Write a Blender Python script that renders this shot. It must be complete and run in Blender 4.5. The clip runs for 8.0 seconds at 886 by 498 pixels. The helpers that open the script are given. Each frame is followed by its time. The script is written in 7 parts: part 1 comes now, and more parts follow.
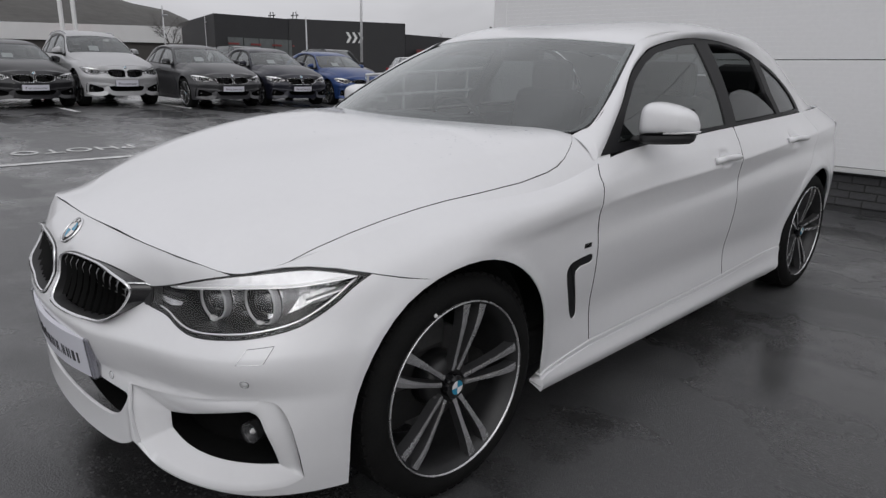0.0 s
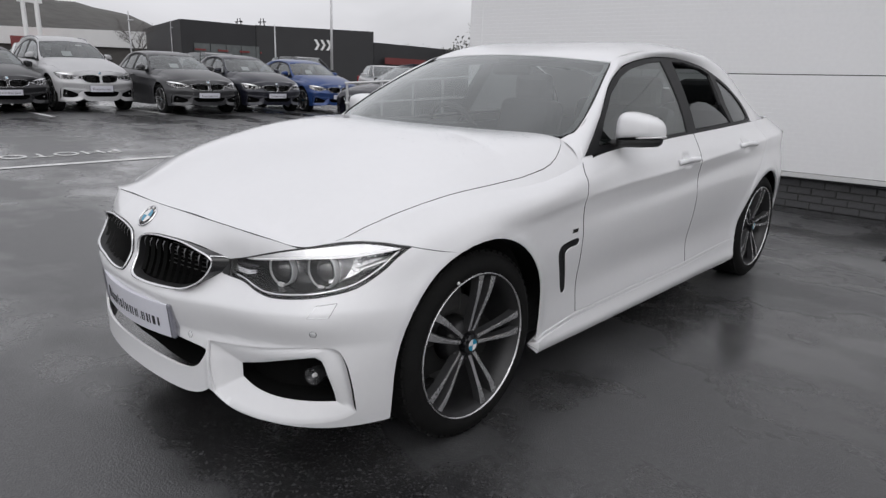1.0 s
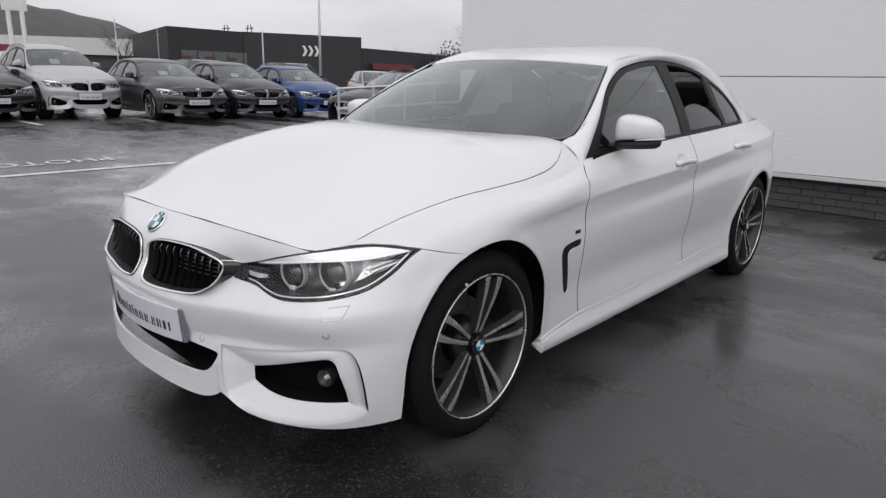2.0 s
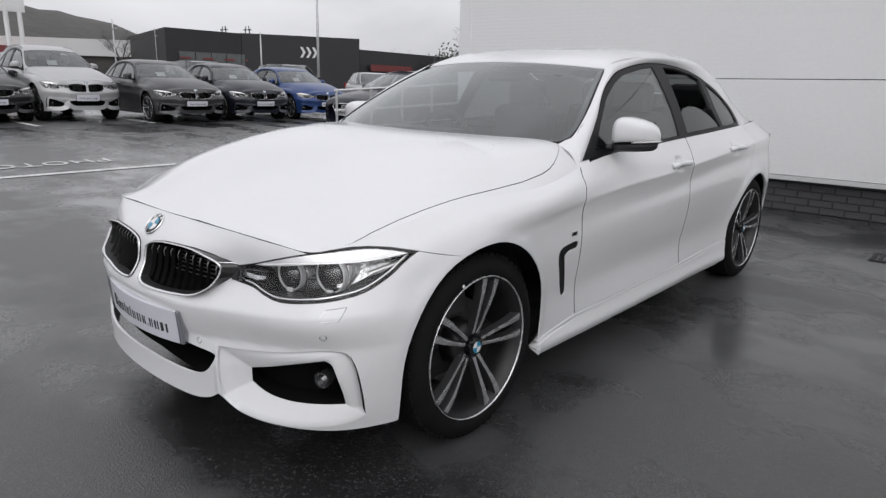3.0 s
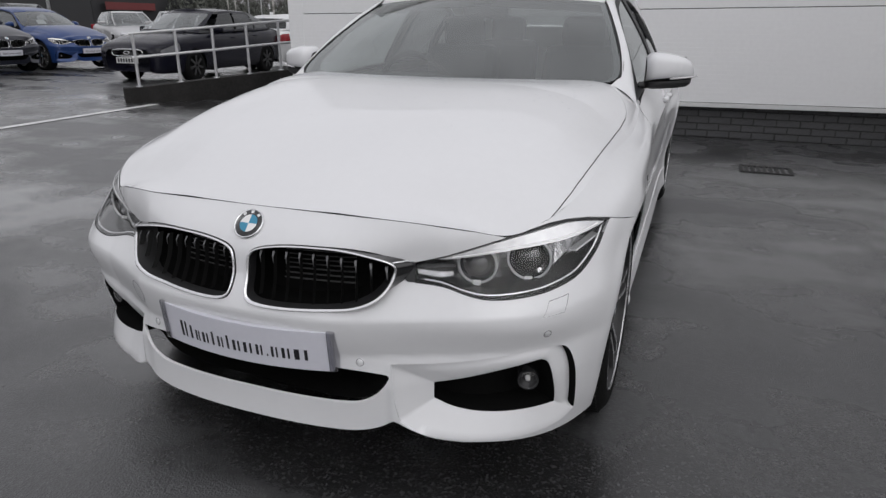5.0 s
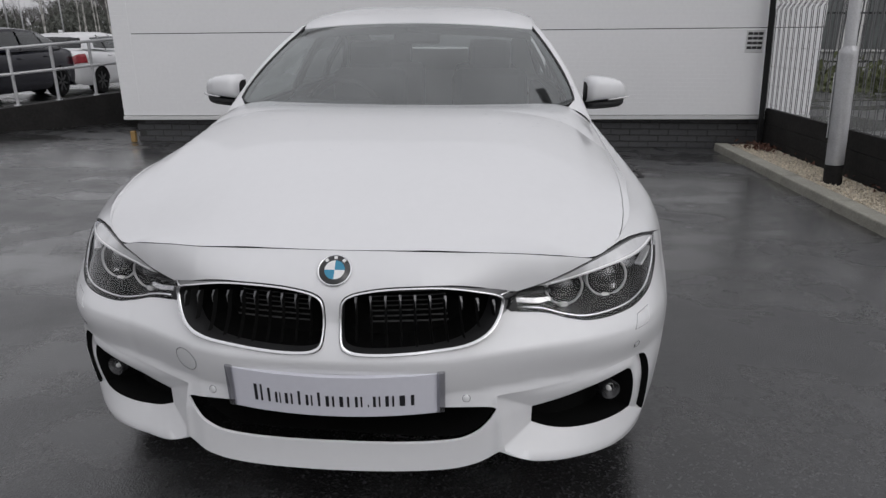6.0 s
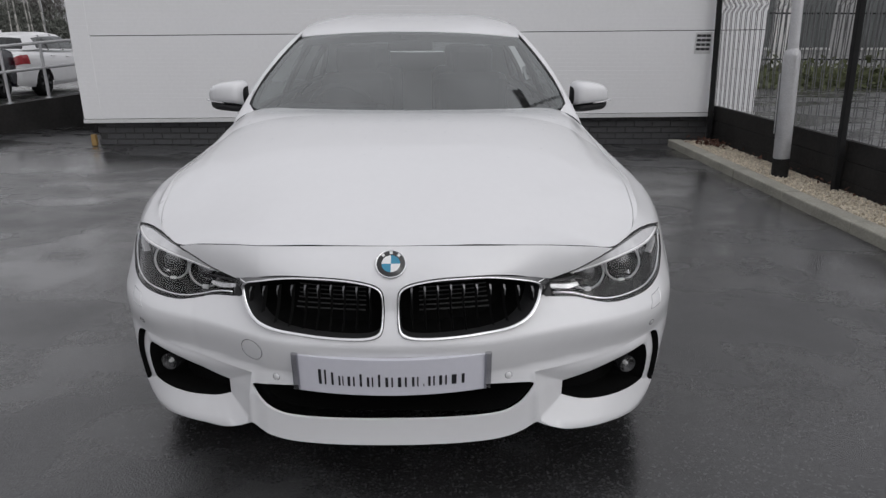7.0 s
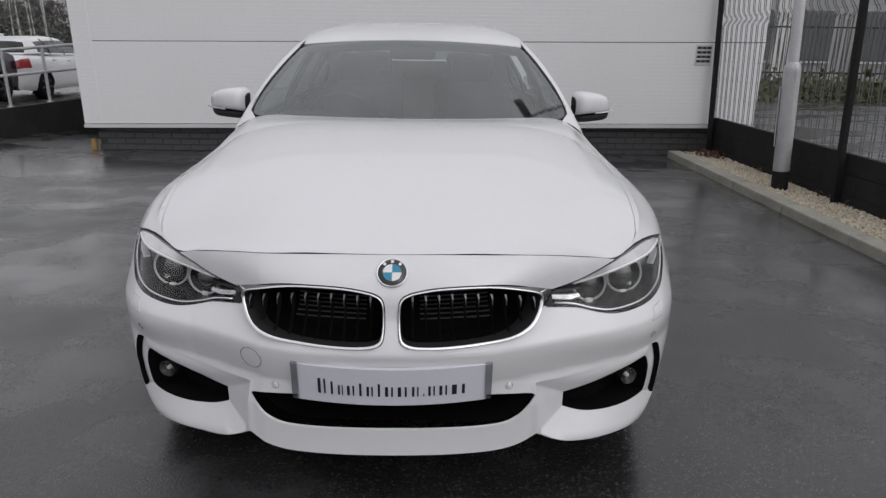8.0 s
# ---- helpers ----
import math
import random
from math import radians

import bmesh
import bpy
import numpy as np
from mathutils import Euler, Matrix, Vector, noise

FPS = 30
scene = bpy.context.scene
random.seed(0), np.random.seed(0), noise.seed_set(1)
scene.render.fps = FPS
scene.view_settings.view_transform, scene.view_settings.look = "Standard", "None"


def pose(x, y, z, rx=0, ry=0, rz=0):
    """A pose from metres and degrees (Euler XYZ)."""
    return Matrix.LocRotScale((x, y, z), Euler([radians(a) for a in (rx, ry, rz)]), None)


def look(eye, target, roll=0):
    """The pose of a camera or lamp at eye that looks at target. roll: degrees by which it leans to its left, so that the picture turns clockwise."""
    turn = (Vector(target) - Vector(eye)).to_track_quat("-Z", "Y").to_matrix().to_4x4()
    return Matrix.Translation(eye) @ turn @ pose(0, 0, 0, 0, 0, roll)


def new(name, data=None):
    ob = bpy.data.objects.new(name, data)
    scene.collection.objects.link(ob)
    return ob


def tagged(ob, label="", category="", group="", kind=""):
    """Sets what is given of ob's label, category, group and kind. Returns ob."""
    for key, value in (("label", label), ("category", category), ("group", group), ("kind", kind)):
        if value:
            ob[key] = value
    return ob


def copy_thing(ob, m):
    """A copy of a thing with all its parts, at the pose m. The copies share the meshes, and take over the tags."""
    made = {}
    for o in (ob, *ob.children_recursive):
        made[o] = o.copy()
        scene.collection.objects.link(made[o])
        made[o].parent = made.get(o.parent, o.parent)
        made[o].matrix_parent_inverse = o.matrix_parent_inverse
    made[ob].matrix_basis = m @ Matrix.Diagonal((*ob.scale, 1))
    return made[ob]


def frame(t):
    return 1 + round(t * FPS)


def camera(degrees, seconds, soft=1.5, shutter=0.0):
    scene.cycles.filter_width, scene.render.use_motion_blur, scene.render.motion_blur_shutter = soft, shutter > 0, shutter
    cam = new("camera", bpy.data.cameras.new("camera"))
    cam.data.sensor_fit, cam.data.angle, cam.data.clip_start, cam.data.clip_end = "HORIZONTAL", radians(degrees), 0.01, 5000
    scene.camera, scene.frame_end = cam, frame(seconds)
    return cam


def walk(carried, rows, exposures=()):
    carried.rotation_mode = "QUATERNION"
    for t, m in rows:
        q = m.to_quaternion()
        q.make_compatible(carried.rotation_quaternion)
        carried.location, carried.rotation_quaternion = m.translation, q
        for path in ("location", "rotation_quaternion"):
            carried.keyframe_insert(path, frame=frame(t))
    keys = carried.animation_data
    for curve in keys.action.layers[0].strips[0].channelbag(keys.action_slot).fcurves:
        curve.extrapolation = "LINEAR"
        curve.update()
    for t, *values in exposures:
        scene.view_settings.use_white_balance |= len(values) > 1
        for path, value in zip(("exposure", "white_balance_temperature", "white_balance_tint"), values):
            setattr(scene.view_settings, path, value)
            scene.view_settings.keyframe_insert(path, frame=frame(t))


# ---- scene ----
cam = camera(68.7, 8.0, soft=1.4)
PATH = [
    (0, (2.002, -0.401, 1.202), (0.629, 0.946, 0.654), 1.3),
    (0.5, (2.093, -0.683, 1.216), (0.779, 0.726, 0.681), 1.8),
    (1, (2.166, -0.799, 1.221), (0.86, 0.623, 0.698), 1.9),
    (1.5, (2.143, -0.854, 1.218), (0.855, 0.587, 0.704), 1.4),
    (3, (2.152, -0.865, 1.223), (0.87, 0.586, 0.719), 1.5),
    (3.5, (2.132, -0.869, 1.214), (0.882, 0.6, 0.683), 1.1),
    (4, (1.871, -0.997, 1.186), (0.677, 0.519, 0.662), 0.9),
    (4.2, (1.734, -1.062, 1.187), (0.618, 0.492, 0.605), -0.3),
    (5.3, (0.775, -1.226, 1.23), (0.244, 0.587, 0.574), -0.6),
    (5.5, (0.626, -1.237, 1.222), (0.185, 0.61, 0.595), -1.7),
    (6, (0.358, -1.358, 1.267), (0.232, 0.537, 0.641), 0.1),
    (6.5, (0.18, -1.5, 1.317), (0.221, 0.403, 0.703), 0.2),
    (7, (0.112, -1.547, 1.316), (0.144, 0.35, 0.684), 0.1),
    (7.5, (0.106, -1.554, 1.318), (0.141, 0.35, 0.705), 0.7),
    (8, (0.103, -1.538, 1.316), (0.14, 0.367, 0.708), 0.8),
]
EXPOSURE = [(0, -.12), (.5, .10), (1, .17), (1.5, .19), (3.5, .22), (4.2, .15), (5.3, -.08), (6, -.12), (8, -.08)]
walk(cam, [(t, look(eye, target, roll)) for t, eye, target, roll in PATH], EXPOSURE)
# ---- sky and light: a bright overcast day ----
world = bpy.data.worlds.new("overcast_sky")
scene.world = world
world.use_nodes = True
wn, wl = world.node_tree.nodes, world.node_tree.links
wn.clear()
sky = wn.new("ShaderNodeTexSky")
sky.sky_type = "NISHITA"
sky.sun_disc = False
sky.sun_elevation, sky.sun_rotation = radians(39), radians(144)
sky.air_density, sky.dust_density, sky.ozone_density = 1.0, 4.0, 1.0
grey = wn.new("ShaderNodeHueSaturation")
grey.inputs["Saturation"].default_value = 0.06
back = wn.new("ShaderNodeBackground")
back.inputs["Strength"].default_value = 0.105
wout = wn.new("ShaderNodeOutputWorld")
cloud = wn.new("ShaderNodeMix")
cloud.data_type = "RGBA"
cloud.inputs[0].default_value = 0.72
# broken layers in the cloud cover over most of the sky
wco, wmap, wnoise, wramp = (wn.new("ShaderNode" + k) for k in ("TexCoord", "Mapping", "TexNoise", "MapRange"))
wmap.inputs["Scale"].default_value = (1.0, 1.0, 2.2)
wnoise.inputs["Scale"].default_value, wnoise.inputs["Detail"].default_value, wnoise.inputs["Distortion"].default_value = 1.7, 6.0, 0.6
for i, v in enumerate((0.32, 0.68, 0.80, 1.20)):
    wramp.inputs[i + 1].default_value = v
wtone = wn.new("ShaderNodeVectorMath")
wtone.operation = "SCALE"
wtone.inputs[0].default_value = (7.0, 7.0, 7.4)
wl.new(wco.outputs["Generated"], wmap.inputs["Vector"])
wl.new(wmap.outputs[0], wnoise.inputs["Vector"])
wl.new(wnoise.outputs["Fac"], wramp.inputs[0])
wsep, wup, wmul = wn.new("ShaderNodeSeparateXYZ"), wn.new("ShaderNodeMapRange"), wn.new("ShaderNodeMath")
for i, v in enumerate((0.0, 1.0, 0.92, 1.42)):            # an overcast sky is brightest overhead
    wup.inputs[i + 1].default_value = v
wmul.operation = "MULTIPLY"
wl.new(wco.outputs["Generated"], wsep.inputs[0])
wl.new(wsep.outputs[2], wup.inputs[0])
wl.new(wup.outputs[0], wmul.inputs[0])
wl.new(wramp.outputs[0], wmul.inputs[1])
wl.new(wmul.outputs[0], wtone.inputs["Scale"])
wl.new(wtone.outputs[0], cloud.inputs[7])
wl.new(sky.outputs[0], grey.inputs["Color"])
wl.new(grey.outputs[0], cloud.inputs[6])
wl.new(cloud.outputs[2], back.inputs["Color"])
wl.new(back.outputs[0], wout.inputs["Surface"])

sun = new("sun", bpy.data.lights.new("sun", "SUN"))
sun.data.energy, sun.data.angle, sun.data.color = 0.45, radians(70), (1.0, 0.99, 0.97)
sun.matrix_world = look((0, 0, 0), (-0.72, 0.42, -0.85))
# ---- tools for building ----
from mathutils import geometry


def material(name, colour, rough=0.5, metal=0.0, scale=8.0, vary=0.12, bump=0.0, fine=60.0, coat=0.0, rough_vary=0.0, spec=0.5):
    """Node material with variation at two scales, relief and uneven gloss."""
    m = bpy.data.materials.new(name)
    m.use_nodes = True
    n, l = m.node_tree.nodes, m.node_tree.links
    b = n["Principled BSDF"]
    b.inputs["Roughness"].default_value, b.inputs["Metallic"].default_value = rough, metal
    b.inputs["Coat Weight"].default_value, b.inputs["Coat Roughness"].default_value = coat, 0.03
    b.inputs["Specular IOR Level"].default_value = spec
    co = n.new("ShaderNodeTexCoord")
    big, small = n.new("ShaderNodeTexNoise"), n.new("ShaderNodeTexNoise")
    big.inputs["Scale"].default_value, big.inputs["Detail"].default_value = scale, 5
    small.inputs["Scale"].default_value, small.inputs["Detail"].default_value = fine, 4
    for t in (big, small):
        l.new(co.outputs["Object"], t.inputs["Vector"])
    mean = n.new("ShaderNodeMath")
    mean.operation = "ADD"
    l.new(big.outputs["Fac"], mean.inputs[0])
    l.new(small.outputs["Fac"], mean.inputs[1])
    ramp = n.new("ShaderNodeMapRange")
    ramp.inputs[1].default_value, ramp.inputs[2].default_value = 0.6, 1.4
    ramp.inputs[3].default_value, ramp.inputs[4].default_value = 1 - vary, 1 + vary
    l.new(mean.outputs[0], ramp.inputs[0])
    mul = n.new("ShaderNodeVectorMath")
    mul.operation = "SCALE"
    mul.inputs[0].default_value = colour
    l.new(ramp.outputs[0], mul.inputs["Scale"])
    l.new(mul.outputs[0], b.inputs["Base Color"])
    if rough_vary:
        rr = n.new("ShaderNodeMapRange")
        rr.inputs[1].default_value, rr.inputs[2].default_value = 0.35, 0.65
        rr.inputs[3].default_value, rr.inputs[4].default_value = max(0.0, rough - rough_vary), min(1.0, rough + rough_vary)
        l.new(big.outputs["Fac"], rr.inputs[0])
        l.new(rr.outputs[0], b.inputs["Roughness"])
    if bump:
        bp = n.new("ShaderNodeBump")
        bp.inputs["Strength"].default_value, bp.inputs["Distance"].default_value = 0.6, bump
        l.new(small.outputs["Fac"], bp.inputs["Height"])
        l.new(bp.outputs[0], b.inputs["Normal"])
    return m


def glass_material(name, tint, gloss_rough=0.0, clear=0.6, head_on=0.08):
    """Thin tinted pane: sees through, and mirrors more at grazing angles. head_on: share mirrored when seen square on."""
    m = bpy.data.materials.new(name)
    m.use_nodes = True
    n, l = m.node_tree.nodes, m.node_tree.links
    n.clear()
    out, mix = n.new("ShaderNodeOutputMaterial"), n.new("ShaderNodeMixShader")
    tr, gl, lw = n.new("ShaderNodeBsdfTransparent"), n.new("ShaderNodeBsdfGlossy"), n.new("ShaderNodeLayerWeight")
    power, span = n.new("ShaderNodeMath"), n.new("ShaderNodeMapRange")
    tr.inputs[0].default_value = (*[c * clear for c in tint], 1)
    gl.inputs["Color"].default_value = (*[.55 + .45 * c for c in tint], 1)
    gl.inputs["Roughness"].default_value = gloss_rough
    lw.inputs["Blend"].default_value = 0.5
    power.operation = "POWER"
    power.inputs[1].default_value = 4.0
    span.inputs[3].default_value, span.inputs[4].default_value = head_on, 1.0
    l.new(lw.outputs["Facing"], power.inputs[0])
    l.new(power.outputs[0], span.inputs[0])
    l.new(span.outputs[0], mix.inputs[0])
    l.new(tr.outputs[0], mix.inputs[1])
    l.new(gl.outputs[0], mix.inputs[2])
    l.new(mix.outputs[0], out.inputs[0])
    return m


def mesh_object(name, verts, faces, mat, parent=None, label="", smooth=True, normals=None):
    me = bpy.data.meshes.new(name)
    me.from_pydata([tuple(map(float, v)) for v in verts], [], [tuple(int(i) for i in f) for f in faces])
    me.materials.append(mat)
    me.polygons.foreach_set("use_smooth", [smooth] * len(me.polygons))
    me.update()
    if normals is not None:
        me.normals_split_custom_set_from_vertices([tuple(map(float, v)) for v in normals])
    ob = new(name, me)
    if parent is not None:
        ob.parent = parent
    if label:
        ob["label"] = label
    return ob


def part(name, bm, mat, parent=None, label="", smooth=False):
    me = bpy.data.meshes.new(name)
    bmesh.ops.recalc_face_normals(bm, faces=bm.faces)
    for f in bm.faces:
        f.smooth = smooth
    bm.to_mesh(me)
    bm.free()
    me.materials.append(mat)
    ob = new(name, me)
    if parent is not None:
        ob.parent = parent
    if label:
        ob["label"] = label
    return ob


def empty(name, label, category, group="", kind="", m=None):
    ob = new(name)
    ob.empty_display_size = 0.1
    if m is not None:
        ob.matrix_world = m
    return tagged(ob, label, category, group, kind)


def box(bm, x0, x1, y0, y1, z0, z1, bevel=0.0, m=None, segments=2):
    """A box, with rounded edges if bevel is given."""
    made = bmesh.ops.create_cube(bm, size=1.0)["verts"]
    bmesh.ops.transform(bm, matrix=Matrix.Translation(((x0+x1)/2, (y0+y1)/2, (z0+z1)/2)) @ Matrix.Diagonal((x1-x0, y1-y0, z1-z0, 1)), verts=made)
    if bevel:
        edges = list({e for v in made for e in v.link_edges})
        res = bmesh.ops.bevel(bm, geom=edges, offset=bevel, segments=segments, affect="EDGES", profile=0.5)
        made = list({v for f in res["faces"] for v in f.verts} | {v for v in made if v.is_valid})
    if m is not None:
        bmesh.ops.transform(bm, matrix=m, verts=made)
    return made


def lathe(bm, profile, n=32, axis="x", closed=False):
    """Turns (radius, along) pairs round the x, y or z axis."""
    rings = []
    for i in range(n):
        a = 2 * math.pi * i / n
        c, s = math.cos(a), math.sin(a)
        rings.append([bm.verts.new({"x": (h, r*c, r*s), "y": (r*c, h, r*s), "z": (r*c, r*s, h)}[axis]) for r, h in profile])
    k = len(profile)
    for i in range(n):
        a, b = rings[i], rings[(i + 1) % n]
        for j in range(k if closed else k - 1):
            bm.faces.new((a[j], a[(j+1) % k], b[(j+1) % k], b[j]))
    return rings


def tube(bm, path, r, n=8, closed=False, cap=True):
    """A round bar along a path; r may be one radius or one for each point."""
    pts = [Vector(p) for p in path]
    rs = r if isinstance(r, (list, tuple)) else [r] * len(pts)
    rings, k = [], len(pts)
    ref = None
    for i, p in enumerate(pts):
        a = pts[(i - 1) % k] if closed or i else p
        b = pts[(i + 1) % k] if closed or i < k - 1 else p
        d = (b - a).normalized()
        if ref is None:
            ref = d.orthogonal().normalized()
        ref = (ref - d * ref.dot(d)).normalized()
        o = d.cross(ref)
        rings.append([bm.verts.new(p + (ref * math.cos(2*math.pi*j/n) + o * math.sin(2*math.pi*j/n)) * rs[i]) for j in range(n)])
    for i in range(k if closed else k - 1):
        a, b = rings[i], rings[(i + 1) % k]
        for j in range(n):
            bm.faces.new((a[j], a[(j+1) % n], b[(j+1) % n], b[j]))
    if cap and not closed:
        bm.faces.new(rings[0][::-1])
        bm.faces.new(rings[-1])


def smooth_path(points, n=6, closed=False):
    """Catmull-Rom curve through points of any dimension."""
    p = np.array(points, float)
    k = len(p)
    out = []
    for i in range(k if closed else k - 1):
        a, b, c, d = (p[(i + j) % k] if closed else p[min(max(i + j, 0), k - 1)] for j in (-1, 0, 1, 2))
        for s in np.arange(n) / n:
            out.append(0.5 * (2*b + (c - a)*s + (2*a - 5*b + 4*c - d)*s*s + (3*b - a - 3*c + d)*s**3))
    if not closed:
        out.append(p[-1])
    return np.array(out)


def inside(poly, q):
    """Which of the points q lie inside the polygon."""
    poly, q = np.asarray(poly, float), np.asarray(q, float)
    x, y = q[:, 0], q[:, 1]
    hit = np.zeros(len(q), bool)
    for a, b in zip(poly, np.roll(poly, -1, 0)):
        c = (a[1] > y) != (b[1] > y)
        with np.errstate(divide="ignore", invalid="ignore"):
            xx = (b[0] - a[0]) * (y - a[1]) / (b[1] - a[1]) + a[0]
        hit ^= c & (x < xx)
    return hit


def edge_distance(poly, q):
    """Distance of the points q from a polygon's outline."""
    poly, q = np.asarray(poly, float), np.asarray(q, float)
    best = np.full(len(q), 9e9)
    for a, b in zip(poly, np.roll(poly, -1, 0)):
        d = b - a
        t = np.clip(((q - a) @ d) / max(d @ d, 1e-12), 0, 1)
        best = np.minimum(best, np.linalg.norm(q - a - t[:, None] * d, axis=1))
    return best


def resample(poly, step):
    poly = np.asarray(poly, float)
    out = []
    for a, b in zip(poly, np.roll(poly, -1, 0)):
        k = max(1, int(np.ceil(np.linalg.norm(b - a) / step)))
        out += [a + (b - a) * i / k for i in range(k)]
    return np.array(out)


def skin(name, outline, holes, f, step, mat, parent, label="", depth=0.012, flip=False, seam=None, guides=()):
    """A panel: the part of the surface f(u, v) inside an outline, less holes, with turned-in edges.
    flip: mirrored to the other flank."""
    loops = [resample(outline, step)] + [resample(h, step) for h in holes]
    pts = np.concatenate(loops)
    edges, at = [], 0
    for lp in loops:
        edges += [(at + i, at + (i + 1) % len(lp)) for i in range(len(lp))]
        at += len(lp)
    lo, hi = loops[0].min(0), loops[0].max(0)
    gu, gv = np.meshgrid(np.arange(lo[0], hi[0], step), np.arange(lo[1], hi[1], step * 0.866))
    gu = gu + (np.arange(gu.shape[0]) % 2)[:, None] * step * 0.5
    g = np.stack([gu.ravel(), gv.ravel()], -1)
    keep = inside(outline, g)
    for h in holes:
        keep &= ~inside(h, g)
    for lp in [outline] + list(holes):
        keep &= edge_distance(lp, g) > step * 0.45
    lines = []
    for gd in guides:                      # rows of points that follow a step in the surface
        gp = resample(gd, step * .7)
        keep &= edge_distance(gd, g) > step * 0.45
        ok = inside(outline, gp)
        for lp in [outline] + list(holes):
            ok &= edge_distance(lp, gp) > step * 0.25
        for h in holes:
            ok &= ~inside(h, gp)
        lines.append(gp[ok])
    pts = np.concatenate([pts] + lines)
    pts = np.concatenate([pts, g[keep]])
    vs, _, fs, _, _, _ = geometry.delaunay_2d_cdt([Vector(p) for p in pts], edges, [], 0, 1e-7)
    q = np.array([tuple(v) for v in vs])
    fs = [tuple(x) for x in fs]
    cen = np.array([q[list(x)].mean(0) for x in fs])
    ok = inside(outline, cen)
    for h in holes:
        ok &= ~inside(h, cen)
    fs = [x for x, o in zip(fs, ok) if o]
    e = 2e-3
    pos = f(q[:, 0], q[:, 1])
    nor = np.cross(f(q[:, 0] + e, q[:, 1]) - f(q[:, 0] - e, q[:, 1]), f(q[:, 0], q[:, 1] + e) - f(q[:, 0], q[:, 1] - e))
    nor /= np.maximum(np.linalg.norm(nor, axis=1), 1e-12)[:, None]
    count = {}
    for x in fs:
        for a, b in zip(x, x[1:] + x[:1]):
            count[(a, b)] = True
    rim = [(a, b) for a, b in count if (b, a) not in count]
    away = np.sign(nor[:, 2].mean() * 0.5 + (nor[:, :2] * (pos[:, :2] - np.array([0, 2.3]))).sum(1).mean()) or 1.0
    nor *= away
    tri = np.array([x[:3] for x in fs])
    cn = np.cross(pos[tri[:, 1]] - pos[tri[:, 0]], pos[tri[:, 2]] - pos[tri[:, 0]])
    if (cn * nor[tri[:, 0]]).sum() < 0:
        fs = [x[::-1] for x in fs]
        rim = [(b, a) for a, b in rim]
    verts, norms, faces = list(pos), list(nor), list(fs)
    for a, b in rim:
        k = len(verts)
        side = np.cross(pos[b] - pos[a], nor[a])
        side /= max(np.linalg.norm(side), 1e-9)
        soft = (side + nor[a]) / 1.414
        verts += [pos[a], pos[b], pos[b] - nor[b] * depth, pos[a] - nor[a] * depth]
        norms += [soft, soft, side, side]
        faces.append((k, k + 3, k + 2, k + 1))
    verts, norms = np.array(verts), np.array(norms)
    if flip:
        verts, norms = verts * (-1, 1, 1), norms * (-1, 1, 1)
        faces = [x[::-1] for x in faces]
    ob = mesh_object(name, verts, faces, mat, parent, label, True, norms)
    # edges in the seam material paint the shade of the panel gaps
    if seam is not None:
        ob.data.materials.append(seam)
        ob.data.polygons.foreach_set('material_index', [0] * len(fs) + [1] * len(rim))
    return ob


def mirror_half(half):
    """Whole outline from its half with u >= 0, given from the middle below to the middle above."""
    half = [tuple(p) for p in half]
    return half + [(-u, v) for u, v in half[::-1] if abs(u) > 1e-6]


def loft(name, a, b, bulge, mat, parent, label="", rows=6, flip=False, out=(1, 0, 0.6)):
    """A strip from curve a to curve b, bulged outwards."""
    a, b = np.asarray(a, float), np.asarray(b, float)
    o = np.array(out) / np.linalg.norm(out)
    grid = np.array([a + (b - a) * s + o * bulge * 4 * s * (1 - s) for s in np.linspace(0, 1, rows)])
    if flip:
        grid = grid * (-1, 1, 1)
    k = len(a)
    faces = [(i*k+j, i*k+j+1, (i+1)*k+j+1, (i+1)*k+j) for i in range(rows - 1) for j in range(k - 1)]
    if not flip:
        faces = [f[::-1] for f in faces]
    return mesh_object(name, grid.reshape(-1, 3), faces, mat, parent, label)


def plate_on(bm, f, outline, out0, out1):
    """A solid slab that follows the belt: outline in (p, z), from out0 to out1 metres proud."""
    pts = np.asarray(outline, float)
    a = [bm.verts.new(tuple(v)) for v in f(pts[:, 0], pts[:, 1], out0)]
    b = [bm.verts.new(tuple(v)) for v in f(pts[:, 0], pts[:, 1], out1)]
    k = len(a)
    bm.faces.new(b)
    bm.faces.new(a[::-1])
    for i in range(k):
        bm.faces.new((a[i], a[(i+1) % k], b[(i+1) % k], b[i]))


def band_on(bm, f, top, low, out0, out1, n=30, rows=3):
    """A solid curved band between two lines of (p, z), from out0 to out1 metres proud."""
    even = lambda q: np.stack([np.interp(np.linspace(0, 1, n), np.linspace(0, 1, len(q)), np.asarray(q)[:, k]) for k in (0, 1)], -1)
    a, b = even(top), even(low)
    lines = [(a, out0)] + [(a + (b - a) * i / rows, out1) for i in range(rows + 1)] + [(b, out0)]
    grid = [[bm.verts.new(tuple(v)) for v in f(q[:, 0], q[:, 1], o)] for q, o in lines]
    for r, t in zip(grid, grid[1:]):
        for i in range(n - 1):
            bm.faces.new((r[i], t[i], t[i+1], r[i+1]))
    bm.faces.new([r[0] for r in grid])
    bm.faces.new([r[-1] for r in grid][::-1])
    bmesh.ops.recalc_face_normals(bm, faces=bm.faces)
